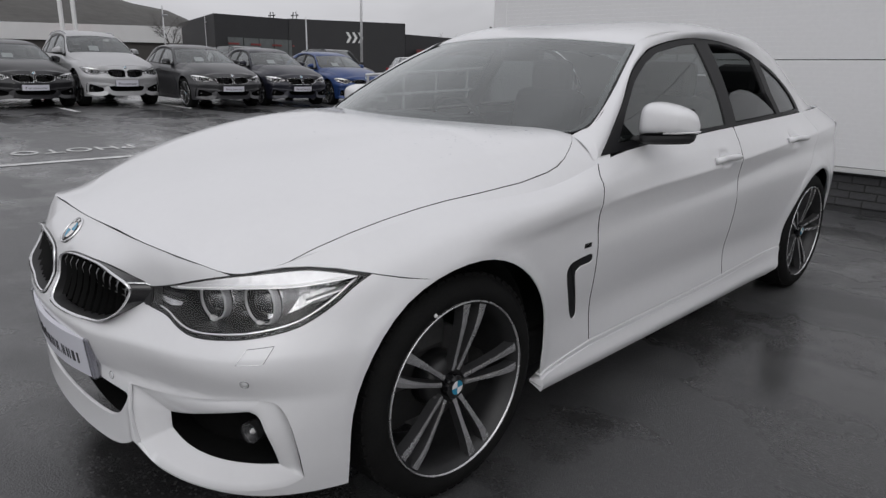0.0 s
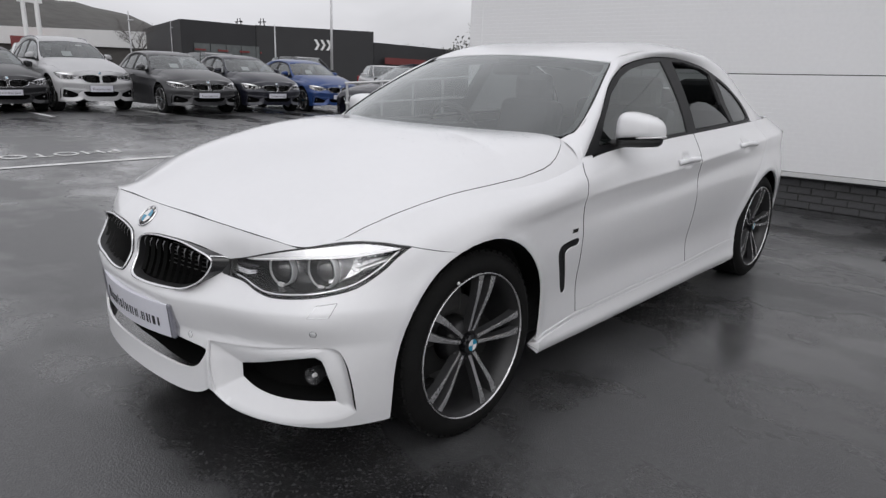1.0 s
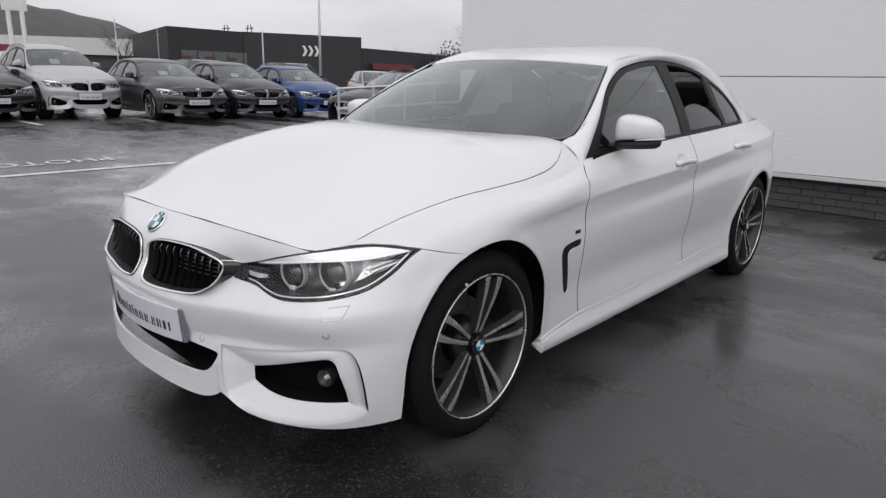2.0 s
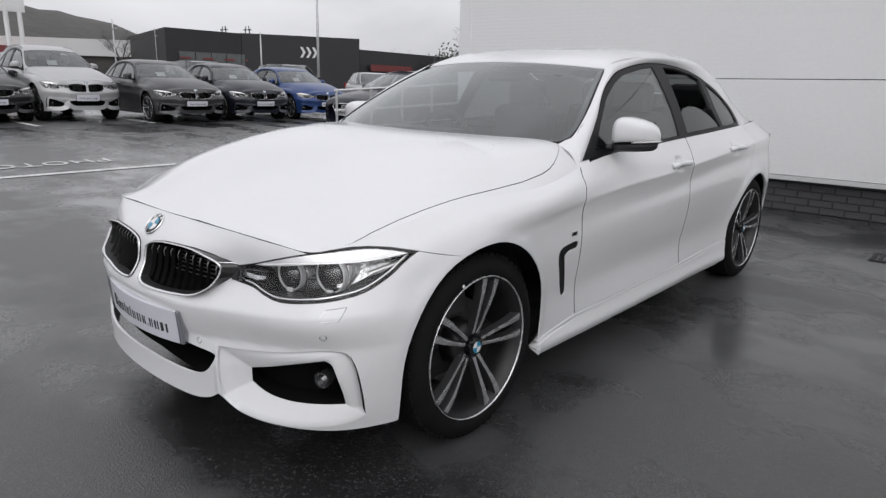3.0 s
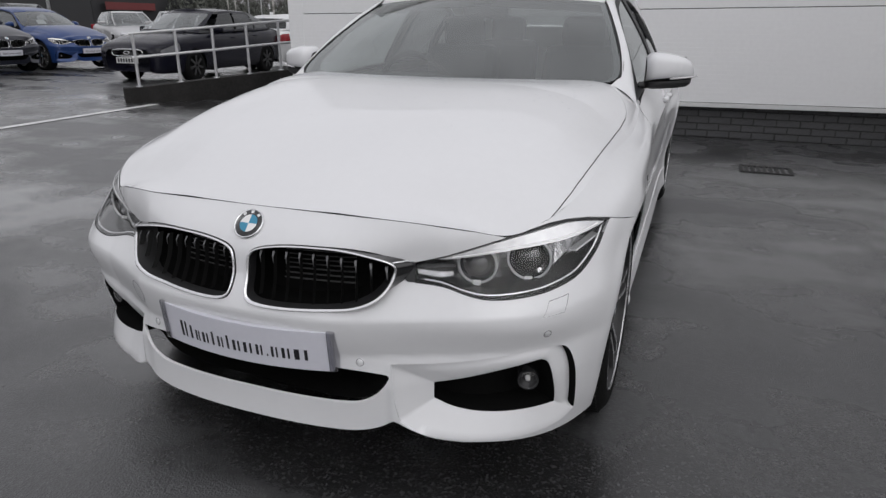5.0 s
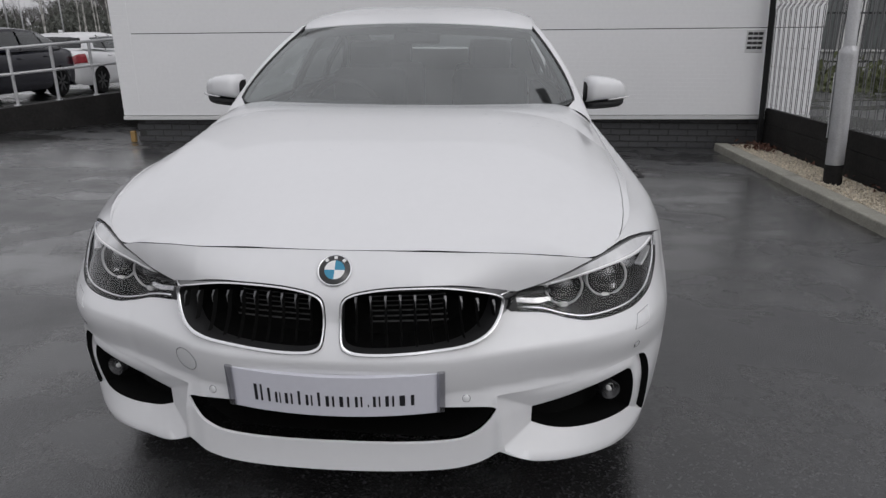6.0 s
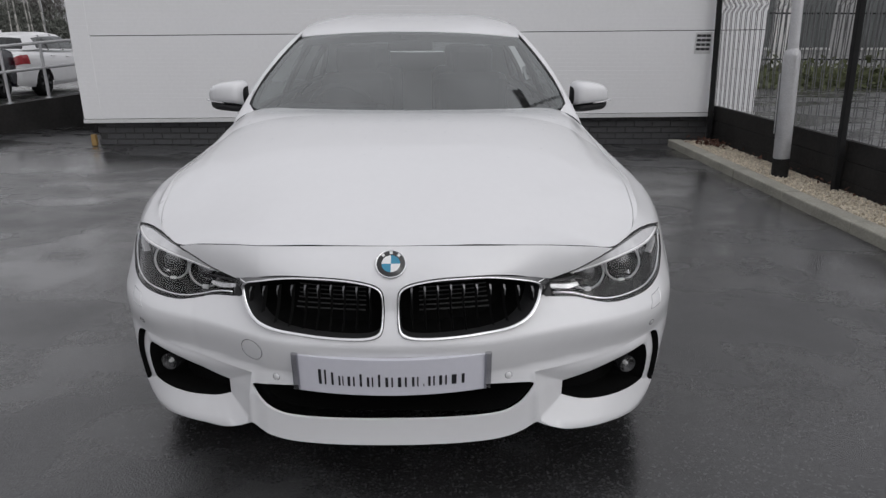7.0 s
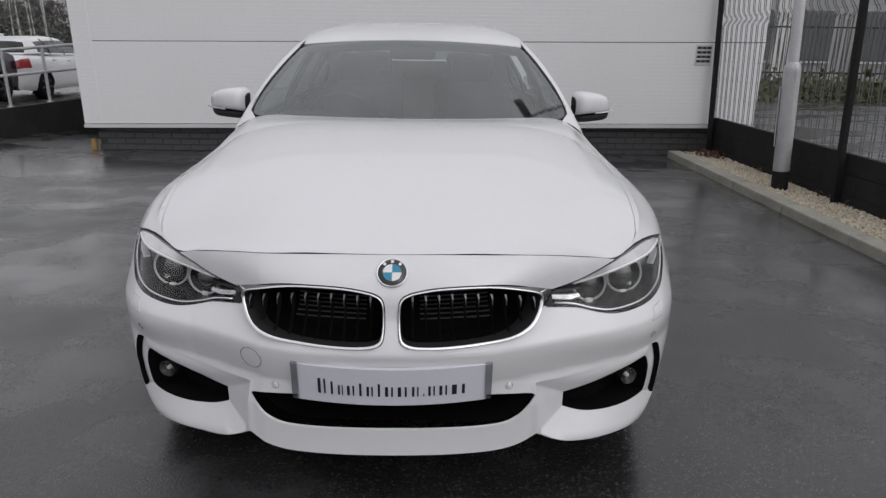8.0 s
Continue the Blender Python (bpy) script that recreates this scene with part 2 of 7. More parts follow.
# ---- materials ----
PAINT = material("white_paint", (0.70, 0.70, 0.715), 0.34, 0.0, 3.0, 0.015, 0.0, 40, coat=0.8)
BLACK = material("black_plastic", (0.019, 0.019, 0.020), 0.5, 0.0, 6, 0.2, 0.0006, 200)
GLOSS = material("gloss_black", (0.008, 0.008, 0.009), 0.12, 0.0, 6, 0.1, coat=0.5)
CHROME = material("chrome", (0.82, 0.82, 0.83), 0.08, 1.0, 5, 0.03)
SILVER = material("silver_plastic", (0.55, 0.55, 0.56), 0.25, 0.9, 9, 0.05)
MACHINED = material("machined_alloy", (0.58, 0.58, 0.59), 0.24, 0.8, 14, 0.12, rough_vary=0.08)
SLAT_BLACK = material("satin_black_slat", (0.007, 0.007, 0.007), 0.4, 0.0, 8, 0.2, spec=0.2)
SHUTTER = material("grey_radiator_shutter", (0.085, 0.085, 0.085), 0.5, 0.0, 8, 0.2)
RIM_GREY = material("grey_alloy_paint", (0.13, 0.13, 0.135), 0.35, 0.5, 10, 0.1, coat=0.3)
RUBBER = material("tyre_rubber", (0.010, 0.010, 0.010), 0.7, 0.0, 12, 0.3, 0.0008, 180, spec=0.08)
DARK = material("wheel_well_felt", (0.013, 0.013, 0.013), 0.95, 0.0, 9, 0.3)
GLASS = glass_material("tinted_glass", (0.84, 0.90, 0.89), 0.0, 0.74, 0.155)
DOOR_GLASS = glass_material("door_glass", (0.84, 0.90, 0.89), 0.0, 0.52, 0.155)
PRIVACY = glass_material("privacy_glass", (0.78, 0.82, 0.82), 0.0, 0.20, 0.06)
REAR_GLASS = glass_material("rear_screen_glass", (0.84, 0.90, 0.89), 0.0, 0.26, 0.07)
LENS = glass_material("clear_lens", (1, 1, 1), 0.0, 0.97, 0.03)
PLATE_WHITE = material("plate_white", (0.62, 0.62, 0.68), 0.3, 0.0, 8, 0.03, coat=0.3)
ACRYLIC = glass_material("clear_acrylic", (.80, .80, .83), 0.05, .72, .16)
INK = material("plate_ink", (0.012, 0.012, 0.016), 0.4)
BADGE_BLUE = material("badge_blue", (0.02, 0.22, 0.36), 0.2, 0, 9, 0.05, coat=0.5)
BADGE_WHITE = material("badge_white", (0.75, 0.75, 0.75), 0.2, 0, 9, 0.03, coat=0.5)
SEAT = material("seat_leather", (0.012, 0.012, 0.013), 0.5, 0, 9, 0.2, 0.001, 90)
GREY_SEAT = material("seat_grey", (0.028, 0.028, 0.030), 0.6, 0, 9, 0.2, 0.001, 90)
LAMP_DARK = material("dark_lamp_trim", (0.035, 0.035, 0.037), 0.25, 0.4, 30, 0.35, 0.001, 60)
LAMP_SIDE = material("lamp_reflector", (0.52, 0.52, 0.53), 0.2, 0.9, 40, 0.3, 0.001, 120)
LAMP_LED = material("milky_light_guide", (0.74, 0.74, 0.75), 0.22, 0.55, 25, 0.12, 0.002, 45, coat=0.5)
PROJECTOR = material("projector_glass", (0.03, 0.03, 0.033), 0.05, 0.0, 9, 0.05, coat=1.0, spec=1.0)
LAMP_CHROME = material("crinkled_lamp_chrome", (0.84, 0.84, 0.85), 0.14, 0.9, 60, 0.3, 0.012, 75)
LAMP_HOUSING = material("grey_lamp_housing", (0.085, 0.085, 0.088), 0.22, 0.75, 30, 0.6, 0.003, 60)
RIM_SIDE = material("dark_grey_alloy_paint", (0.05, 0.05, 0.052), 0.4, 0.4, 10, 0.12, coat=0.3)
CAVITY = material("matt_black_duct", (0.004, 0.004, 0.004), 0.95, 0, 9, 0.2, spec=0.1)
RIM_DARK = material("dark_alloy_inside", (0.022, 0.022, 0.023), 0.42, 0.3, 10, 0.2)
REAR_RED = material("tail_lens_red", (0.12, 0.012, 0.015), 0.15, 0, 9, 0.1, coat=0.6)
TRIM = material("black_window_trim", (0.008, 0.008, 0.009), 0.45, 0.0, 6, 0.1, spec=0.25)
RING = material("grey_light_ring", (0.50, 0.50, 0.51), 0.2, 0.15, 9, 0.05, coat=0.5)
# ---- the white car: its surfaces, as functions ----
# belt coordinate p: metres round the nose about the axis (0, 0.8), then straight back along the flank
NOSE, AXIS = 0.9, 0.8
ST_P = np.array([0, 0.2827, 0.5655, 0.68, 0.7775, 0.9896, 1.202, 1.414, 1.81, 2.21, 2.91, 3.61, 4.2, 4.71, 5.2])
# one row for each feature line from lip to shoulder: heights and reach (from the axis, or from the middle of the car)
LINE_Z = [
    [0.155, 0.158, 0.165, 0.171, 0.175, 0.180, 0.180, 0.180, 0.185, 0.185, 0.185, 0.185, 0.190, 0.220, 0.240],
    [0.250, 0.250, 0.250, 0.256, 0.260, 0.260, 0.260, 0.260, 0.270, 0.270, 0.270, 0.270, 0.280, 0.290, 0.300],
    [0.350, 0.350, 0.350, 0.356, 0.360, 0.360, 0.360, 0.370, 0.400, 0.400, 0.400, 0.400, 0.400, 0.400, 0.400],
    [0.450, 0.450, 0.450, 0.450, 0.450, 0.450, 0.460, 0.480, 0.520, 0.530, 0.530, 0.530, 0.530, 0.530, 0.530],
    [0.530, 0.530, 0.530, 0.529, 0.530, 0.540, 0.560, 0.590, 0.630, 0.650, 0.650, 0.660, 0.660, 0.660, 0.660],
    [0.600, 0.600, 0.600, 0.599, 0.600, 0.610, 0.640, 0.680, 0.720, 0.760, 0.770, 0.780, 0.790, 0.790, 0.790],
    [0.680, 0.680, 0.670, 0.661, 0.660, 0.700, 0.750, 0.790, 0.820, 0.855, 0.870, 0.880, 0.900, 0.900, 0.900],
    [0.761, 0.759, 0.752, 0.737, 0.718, 0.770, 0.815, 0.835, 0.848, 0.916, 0.950, 0.975, 0.995, 1.000, 0.985],
]
LINE_R = [
    [0.775, 0.797, 0.865, 0.903, 0.930, 0.938, 0.895, 0.875, 0.850, 0.850, 0.850, 0.850, 0.870, 0.800, 0.600],
    [0.768, 0.792, 0.870, 0.917, 0.950, 0.953, 0.910, 0.885, 0.862, 0.860, 0.860, 0.860, 0.885, 0.820, 0.620],
    [0.770, 0.797, 0.868, 0.919, 0.956, 0.964, 0.926, 0.900, 0.872, 0.862, 0.858, 0.862, 0.895, 0.830, 0.640],
    [0.784, 0.807, 0.866, 0.914, 0.950, 0.972, 0.931, 0.912, 0.885, 0.876, 0.872, 0.875, 0.905, 0.835, 0.640],
    [0.779, 0.796, 0.860, 0.914, 0.955, 0.969, 0.932, 0.914, 0.892, 0.884, 0.880, 0.885, 0.905, 0.830, 0.630],
    [0.753, 0.764, 0.818, 0.875, 0.919, 0.946, 0.924, 0.912, 0.888, 0.876, 0.874, 0.880, 0.895, 0.815, 0.610],
    [0.735, 0.745, 0.785, 0.830, 0.868, 0.905, 0.892, 0.882, 0.880, 0.862, 0.852, 0.858, 0.862, 0.795, 0.600],
    [0.664, 0.690, 0.781, 0.818, 0.842, 0.846, 0.812, 0.808, 0.830, 0.815, 0.802, 0.792, 0.765, 0.680, 0.500],
]


def cubic(ts, vs, t):
    """Smooth curve through (ts, vs), with finite-difference tangents; level at the first knot."""
    ts, vs, t = np.asarray(ts, float), np.asarray(vs, float), np.asarray(t, float)
    m = np.gradient(vs, ts, axis=-1)
    m[..., 0] = 0.0
    k = np.clip(np.searchsorted(ts, t, side="right") - 1, 0, len(ts) - 2)
    h = ts[k + 1] - ts[k]
    s = (t - ts[k]) / h
    a, b, ma, mb = vs[..., k], vs[..., k + 1], m[..., k], m[..., k + 1]
    return (2*s**3 - 3*s**2 + 1)*a + (s**3 - 2*s**2 + s)*h*ma + (-2*s**3 + 3*s**2)*b + (s**3 - s**2)*h*mb


def reach(p, z):
    """Reach of the belt surface at belt coordinate p and height z."""
    p, z = np.abs(np.asarray(p, float)), np.asarray(z, float)
    zs = cubic(ST_P, np.array(LINE_Z), p)
    rs = cubic(ST_P, np.array(LINE_R), p)
    d = (rs[1:] - rs[:-1]) / (zs[1:] - zs[:-1])
    m = np.concatenate([d[:1], (d[1:] + d[:-1]) / 2, d[-1:]])
    out = rs[0] + (z - zs[0]) * m[0]
    for j in range(len(zs) - 1):
        h = zs[j + 1] - zs[j]
        s = np.clip((z - zs[j]) / h, 0, 1)
        v = (2*s**3 - 3*s**2 + 1)*rs[j] + (s**3 - 2*s**2 + s)*h*m[j] + (-2*s**3 + 3*s**2)*rs[j + 1] + (s**3 - s**2)*h*m[j + 1]
        out = np.where(z >= zs[j], v, out)
    return np.where(z > zs[-1], rs[-1] + (z - zs[-1]) * m[-1], out)


def belt(p, z, out=0.0):
    """Point of the belt surface; out: metres proud of it."""
    p, z = np.asarray(p, float), np.asarray(z, float)
    r = reach(p, z) + out
    a = np.clip(np.abs(p), 0, NOSE * math.pi / 2) / NOSE
    side = np.abs(p) > NOSE * math.pi / 2
    x = np.where(side, r, r * np.sin(a)) * np.where(p < 0, -1.0, 1.0)
    y = np.where(side, AXIS + np.abs(p) - NOSE * math.pi / 2, AXIS - r * np.cos(a))
    k = np.clip(1 - y / .9, 0, 1)          # the nose sits a touch higher and further forward
    return np.stack([x, y - .008 * k, z + .006 * k], -1)


def p_of(x, y):
    """Belt coordinate of a plan point."""
    if y > AXIS:
        return math.copysign(NOSE * math.pi / 2 + y - AXIS, x)
    return NOSE * math.atan2(x, AXIS - y)


EDGE_P = np.linspace(0, 4.9, 200)
EDGE = belt(EDGE_P, cubic(ST_P, np.array(LINE_Z[-1]), EDGE_P))


def bonnet_z(x, y):
    """Height of the bonnet and wing tops."""
    x, y = np.abs(np.asarray(x, float)), np.asarray(y, float)
    xe, ze = np.interp(y, EDGE[:, 1], EDGE[:, 0]), np.interp(y, EDGE[:, 1], EDGE[:, 2])
    zc = cubic([.1, .14, .3, .5, .8, 1.1, 1.3, 1.7], [.752, .7705, .840, .908, .972, 1.000, .995, .988], np.clip(y, .1, 1.7))
    f = np.clip(x / np.maximum(xe, .02), 0, 1.2)
    return ze + (zc - ze) * (1 - f ** np.interp(y, [.15, .7, 1.1, 1.4], [2.2, 3.6, 5.0, 11.0]))


def bonnet(x, y):
    return np.stack([np.asarray(x, float), np.asarray(y, float), bonnet_z(x, y)], -1)


SCREEN_TOP = .935


def screen(x, f):
    """Windscreen: f runs from the scuttle to the roof."""
    x, f = np.asarray(x, float), np.asarray(f, float)
    yb, yt = 1.300 + .385 * x * x, 2.010 + .26 * x * x
    zb, zt = .998 - .02 * x * x, 1.338 - .088 * x * x
    y = yb + (yt - yb) * f + .03 * f * (1 - f)
    return np.stack([x, y, zb + (zt - zb) * (f + .28 * f * (1 - f))], -1)


def cabin(y, z):
    """Side of the cabin, with its glass."""
    y, z = np.asarray(y, float), np.asarray(z, float)
    xb = cubic([1.3, 1.6, 2.3, 3.0, 3.5, 4.1, 4.6], [.785, .793, .803, .795, .765, .66, .5], y)
    a = z - .95
    return np.stack([xb - .42 * a - .42 * a * a, y, z + 0 * xb], -1)


def roof_z(x, y):
    x, y = np.asarray(x, float), np.asarray(y, float)

    def plain(y):
        zc = cubic([1.88, 1.96, 2.06, 2.2, 2.5, 2.9, 3.3, 3.7, 4.1, 4.45, 4.7], [1.292, 1.323, 1.354, 1.384, 1.416, 1.427, 1.394, 1.296, 1.160, 1.03, .96], y)
        return zc - np.interp(y, [2.0, 2.15, 2.45, 3.3, 4.0], [.032, .036, .048, .050, .052]) * (np.abs(x) / .575) ** 5.2
    lip = screen(np.clip(x, -.6, .6), SCREEN_TOP)
    k = np.exp(-np.maximum(y - lip[..., 1], 0) / .09)
    return plain(y) + k * (lip[..., 2] + .004 - plain(lip[..., 1]))
# ---- the white car, built in its own axes: nose at y = 0, tail at y = 4.64 ----
car = empty("car", "white four-door coupe car with two-tone alloy wheels on wet tarmac", "car")
SIDE = NOSE * math.pi / 2 - AXIS          # p = y + SIDE on the flank
HUB_F, HUB_R, HUB_Z = 0.783, 3.583, 0.328


HANDLES = ((2.385, .842), (3.19, .878))


def nose_line(p):
    """Height of the crease across the front bumper."""
    return .520 + .042 * np.clip((np.abs(p) - .30) / .60, 0, 1)


def flank_line(y):
    """Height of the crease along the flank, rising from the front wing to the tail."""
    return np.interp(y, [1.0, 1.4, 1.75, 2.3, 3.0, 3.5, 4.4], [.742, .773, .793, .813, .857, .893, .935])


def crease(p, z):
    y = np.abs(p) - SIDE
    zc = flank_line(y)
    k = np.clip((y - 1.0) / .7, 0, 1)
    low = np.exp(-((np.asarray(z) - .40) / .11) ** 2)
    scoop = np.exp(-((np.asarray(z) - zc + .085) / .05) ** 2)
    front = np.clip((1.10 - np.abs(p)) / .45, 0, 1)
    zf = nose_line(p)
    dz = np.asarray(z) - zf
    soft = np.sqrt(dz * dz + 4e-6)
    nose = front * np.where(dz > 0, .013 * np.maximum(0, 1 - soft / .085), .013 - .030 * np.minimum(1, soft / .10) + .017 * np.clip((soft - .11) / .08, 0, 1))
    blade = .005 * np.exp(-((np.abs(p) - .460) / .012) ** 2) * np.clip((.41 - np.asarray(z)) / .02, 0, 1) * np.clip((np.asarray(z) - .235) / .02, 0, 1)
    cup = 0.0
    for yc, zc2 in HANDLES:
        cup = cup + .013 * np.exp(-((y - yc) / .042) ** 4 - ((np.asarray(z) - zc2 - .004) / .030) ** 4)
    brow = np.clip((np.abs(p) - .06) / .2, 0, 1) * np.clip((.74 - np.abs(p)) / .12, 0, 1)
    zq = np.clip((np.asarray(z) - .645) / .115, 0, 1)
    nose = nose + .015 * brow * np.sin(math.pi * zq)
    return nose + blade - cup + k * (.013 * np.exp(-np.sqrt((np.asarray(z) - zc) ** 2 + 9e-6) / .034) - .010 * low - .009 * scoop)


def arch_flare(p, z):
    """The lip round each wheel opening stands a little proud."""
    out = 0.0
    for c in (HUB_F, HUB_R):
        d = np.hypot(np.abs(p) - SIDE - c, np.asarray(z) - HUB_Z)
        out = out + .007 * np.exp(-((d - .385) / .03) ** 2) * np.clip((np.abs(p) - .97) / .15, 0, 1)
    return out


def body(p, z, out=0.0):
    return belt(p, z, crease(p, z) + arch_flare(p, z) + out)


def arch(yc, a0, a1, r=.383, n=26):
    """Wheel opening as (p, z), from angle a0 to a1 (0 is forwards, 90 up)."""
    out = []
    for a in np.radians(np.linspace(a0, a1, n)):
        y, z = yc - r * math.cos(a), HUB_Z + r * math.sin(a)
        out.append((p_of(.905, y), z))
    return out


shoulder = lambda p: float(cubic(ST_P, np.array(LINE_Z[-1]), p))
F_ARCH = arch(HUB_F, -5, 185)
joint_i = min(range(len(F_ARCH)), key=lambda i: abs(F_ARCH[i][0] - 1.27))
LAMP_LOW = smooth_path([(1.108, .722), (1.06, .697), (1.012, .662), (.94, .622), (.86, .602), (.79, .592), (.70, .585), (.645, .594), (.60, .607), (.53, .612)], 3)
LAMP_TOP = smooth_path([(.53, .659), (.585, .671), (.66, .692), (.72, .706), (.775, .716)], 3)

# front bumper with its openings
half = [tuple(q) for q in smooth_path([(0, .203), (.12, .2025), (.23, .2025), (.33, .206), (.39, .216), (.43, .231), (.458, .249)], 4)] + [tuple(q) for q in smooth_path([(.461, .249), (.50, .229), (.555, .208), (.62, .199), (.69, .196), (.78, .193), (.875, .190), (1.0, .192), (1.035, .195)], 4)]
half += F_ARCH[1:joint_i + 1] + [(1.19, .703)] + [tuple(q) for q in LAMP_LOW] + [tuple(q) for q in LAMP_TOP]
half += [(p, shoulder(p)) for p in np.linspace(.75, 0, 14)]
KIDNEY = smooth_path([(.030, .660), (.023, .636), (.022, .592), (.026, .560), (.040, .546), (.075, .5385), (.15, .537), (.25, .541), (.33, .549), (.385, .562), (.432, .584), (.463, .613), (.479, .643), (.478, .660), (.455, .673), (.405, .683), (.34, .690), (.25, .692), (.16, .689), (.095, .682), (.052, .673)], 3, True)
INTAKE = mirror_half([tuple(q) for q in smooth_path([(0, .284), (.12, .283), (.23, .283), (.315, .286), (.368, .294), (.410, .316), (.435, .343), (.447, .362), (.450, .372), (.435, .377), (.36, .382), (.18, .389), (0, .392)], 4)])
flipped = lambda poly: [(-u, v) for u, v in poly]


# frame round each fog lamp: four sides from the body edge to the pocket edge, as (p, z) and (p, z, depth)
RING_OUT = [[(.455, .405), (.56, .413), (.70, .434), (.79, .450), (.85, .453)],
            [(.85, .453), (.885, .443), (.907, .40), (.922, .33), (.930, .275), (.934, .240)],
            [(.934, .240), (.89, .218), (.80, .206), (.70, .201), (.60, .206), (.53, .218), (.477, .246)],
            [(.477, .246), (.464, .30), (.457, .36), (.455, .405)]]
RING_IN = [[(.577, .343, -.050), (.65, .368, -.036), (.74, .398, -.022), (.80, .414, -.014), (.822, .418, -.012)],
           [(.822, .418, -.012), (.842, .405, -.014), (.857, .36, -.018), (.872, .31, -.022), (.880, .272, -.026)],
           [(.880, .272, -.026), (.80, .270, -.034), (.70, .268, -.042), (.63, .277, -.048), (.577, .297, -.052)],
           [(.577, .297, -.052), (.577, .32, -.051), (.577, .343, -.050)]]
even = lambda q, n: np.stack([np.interp(np.linspace(0, 1, n, endpoint=False), np.linspace(0, 1, len(q)), np.asarray(q)[:, k]) for k in range(np.shape(q)[1])], -1)
COUNTS = (28, 24, 30, 14)
ring_a = np.concatenate([even(smooth_path(q, 8), n) for q, n in zip(RING_OUT, COUNTS)])
ring_b = np.concatenate([even(smooth_path(q, 8), n) for q, n in zip(RING_IN, COUNTS)])
side_t = np.concatenate([j + np.linspace(0, 1, n, endpoint=False) for j, n in enumerate(COUNTS)])
FOG = ring_b[:, :2]
FRAME = [tuple(q) for q in ring_a]
kidney_c = KIDNEY.mean(0)
KIDNEY_GAP = kidney_c + (KIDNEY - kidney_c) * (1.011, 1.030)
skin("front_bumper", mirror_half(half), [KIDNEY_GAP, flipped(KIDNEY_GAP), INTAKE, FRAME, flipped(FRAME)], body, .0095, PAINT, car, depth=.009, guides=[[(p, nose_line(p) + d) for p in np.linspace(-1.06, 1.06, 60)] for d in (.0075, 0, -.0075)])

# dark cavities behind the openings
for poly, nm, dp in ((KIDNEY_GAP, "grille_cavity", .13), (flipped(KIDNEY_GAP), "grille_cavity", .13), (INTAKE, "intake_cavity", .16), (FOG, "fog_lamp_pocket", .13), (flipped(FOG), "fog_lamp_pocket", .13)):
    bm = bmesh.new()
    c = np.mean(np.asarray(poly), 0)
    rings = []
    for o, k in ((ring_b[:, 2] - .001 if len(poly) == len(ring_b) else -.009, 1.0), (-dp, .97)):
        q = c + (np.asarray(poly) - c) * k
        rings.append([bm.verts.new(tuple(v)) for v in body(q[:, 0], q[:, 1], o)])
    kk = len(rings[0])
    for i in range(kk):
        bm.faces.new((rings[0][i], rings[0][(i+1) % kk], rings[1][(i+1) % kk], rings[1][i]))
    (pa, za), (pb, zb) = np.asarray(poly).min(0), np.asarray(poly).max(0)      # back wall of the duct
    back_wall = [[bm.verts.new(tuple(v)) for v in body(np.full(5, p), np.linspace(za - .01, zb + .01, 5), -dp + .004)] for p in np.linspace(pa - .01, pb + .01, 14)]
    for ra, rb in zip(back_wall, back_wall[1:]):
        for i in range(4):
            bm.faces.new((ra[i], ra[i+1], rb[i+1], rb[i]))
    part(nm, bm, CAVITY, car)

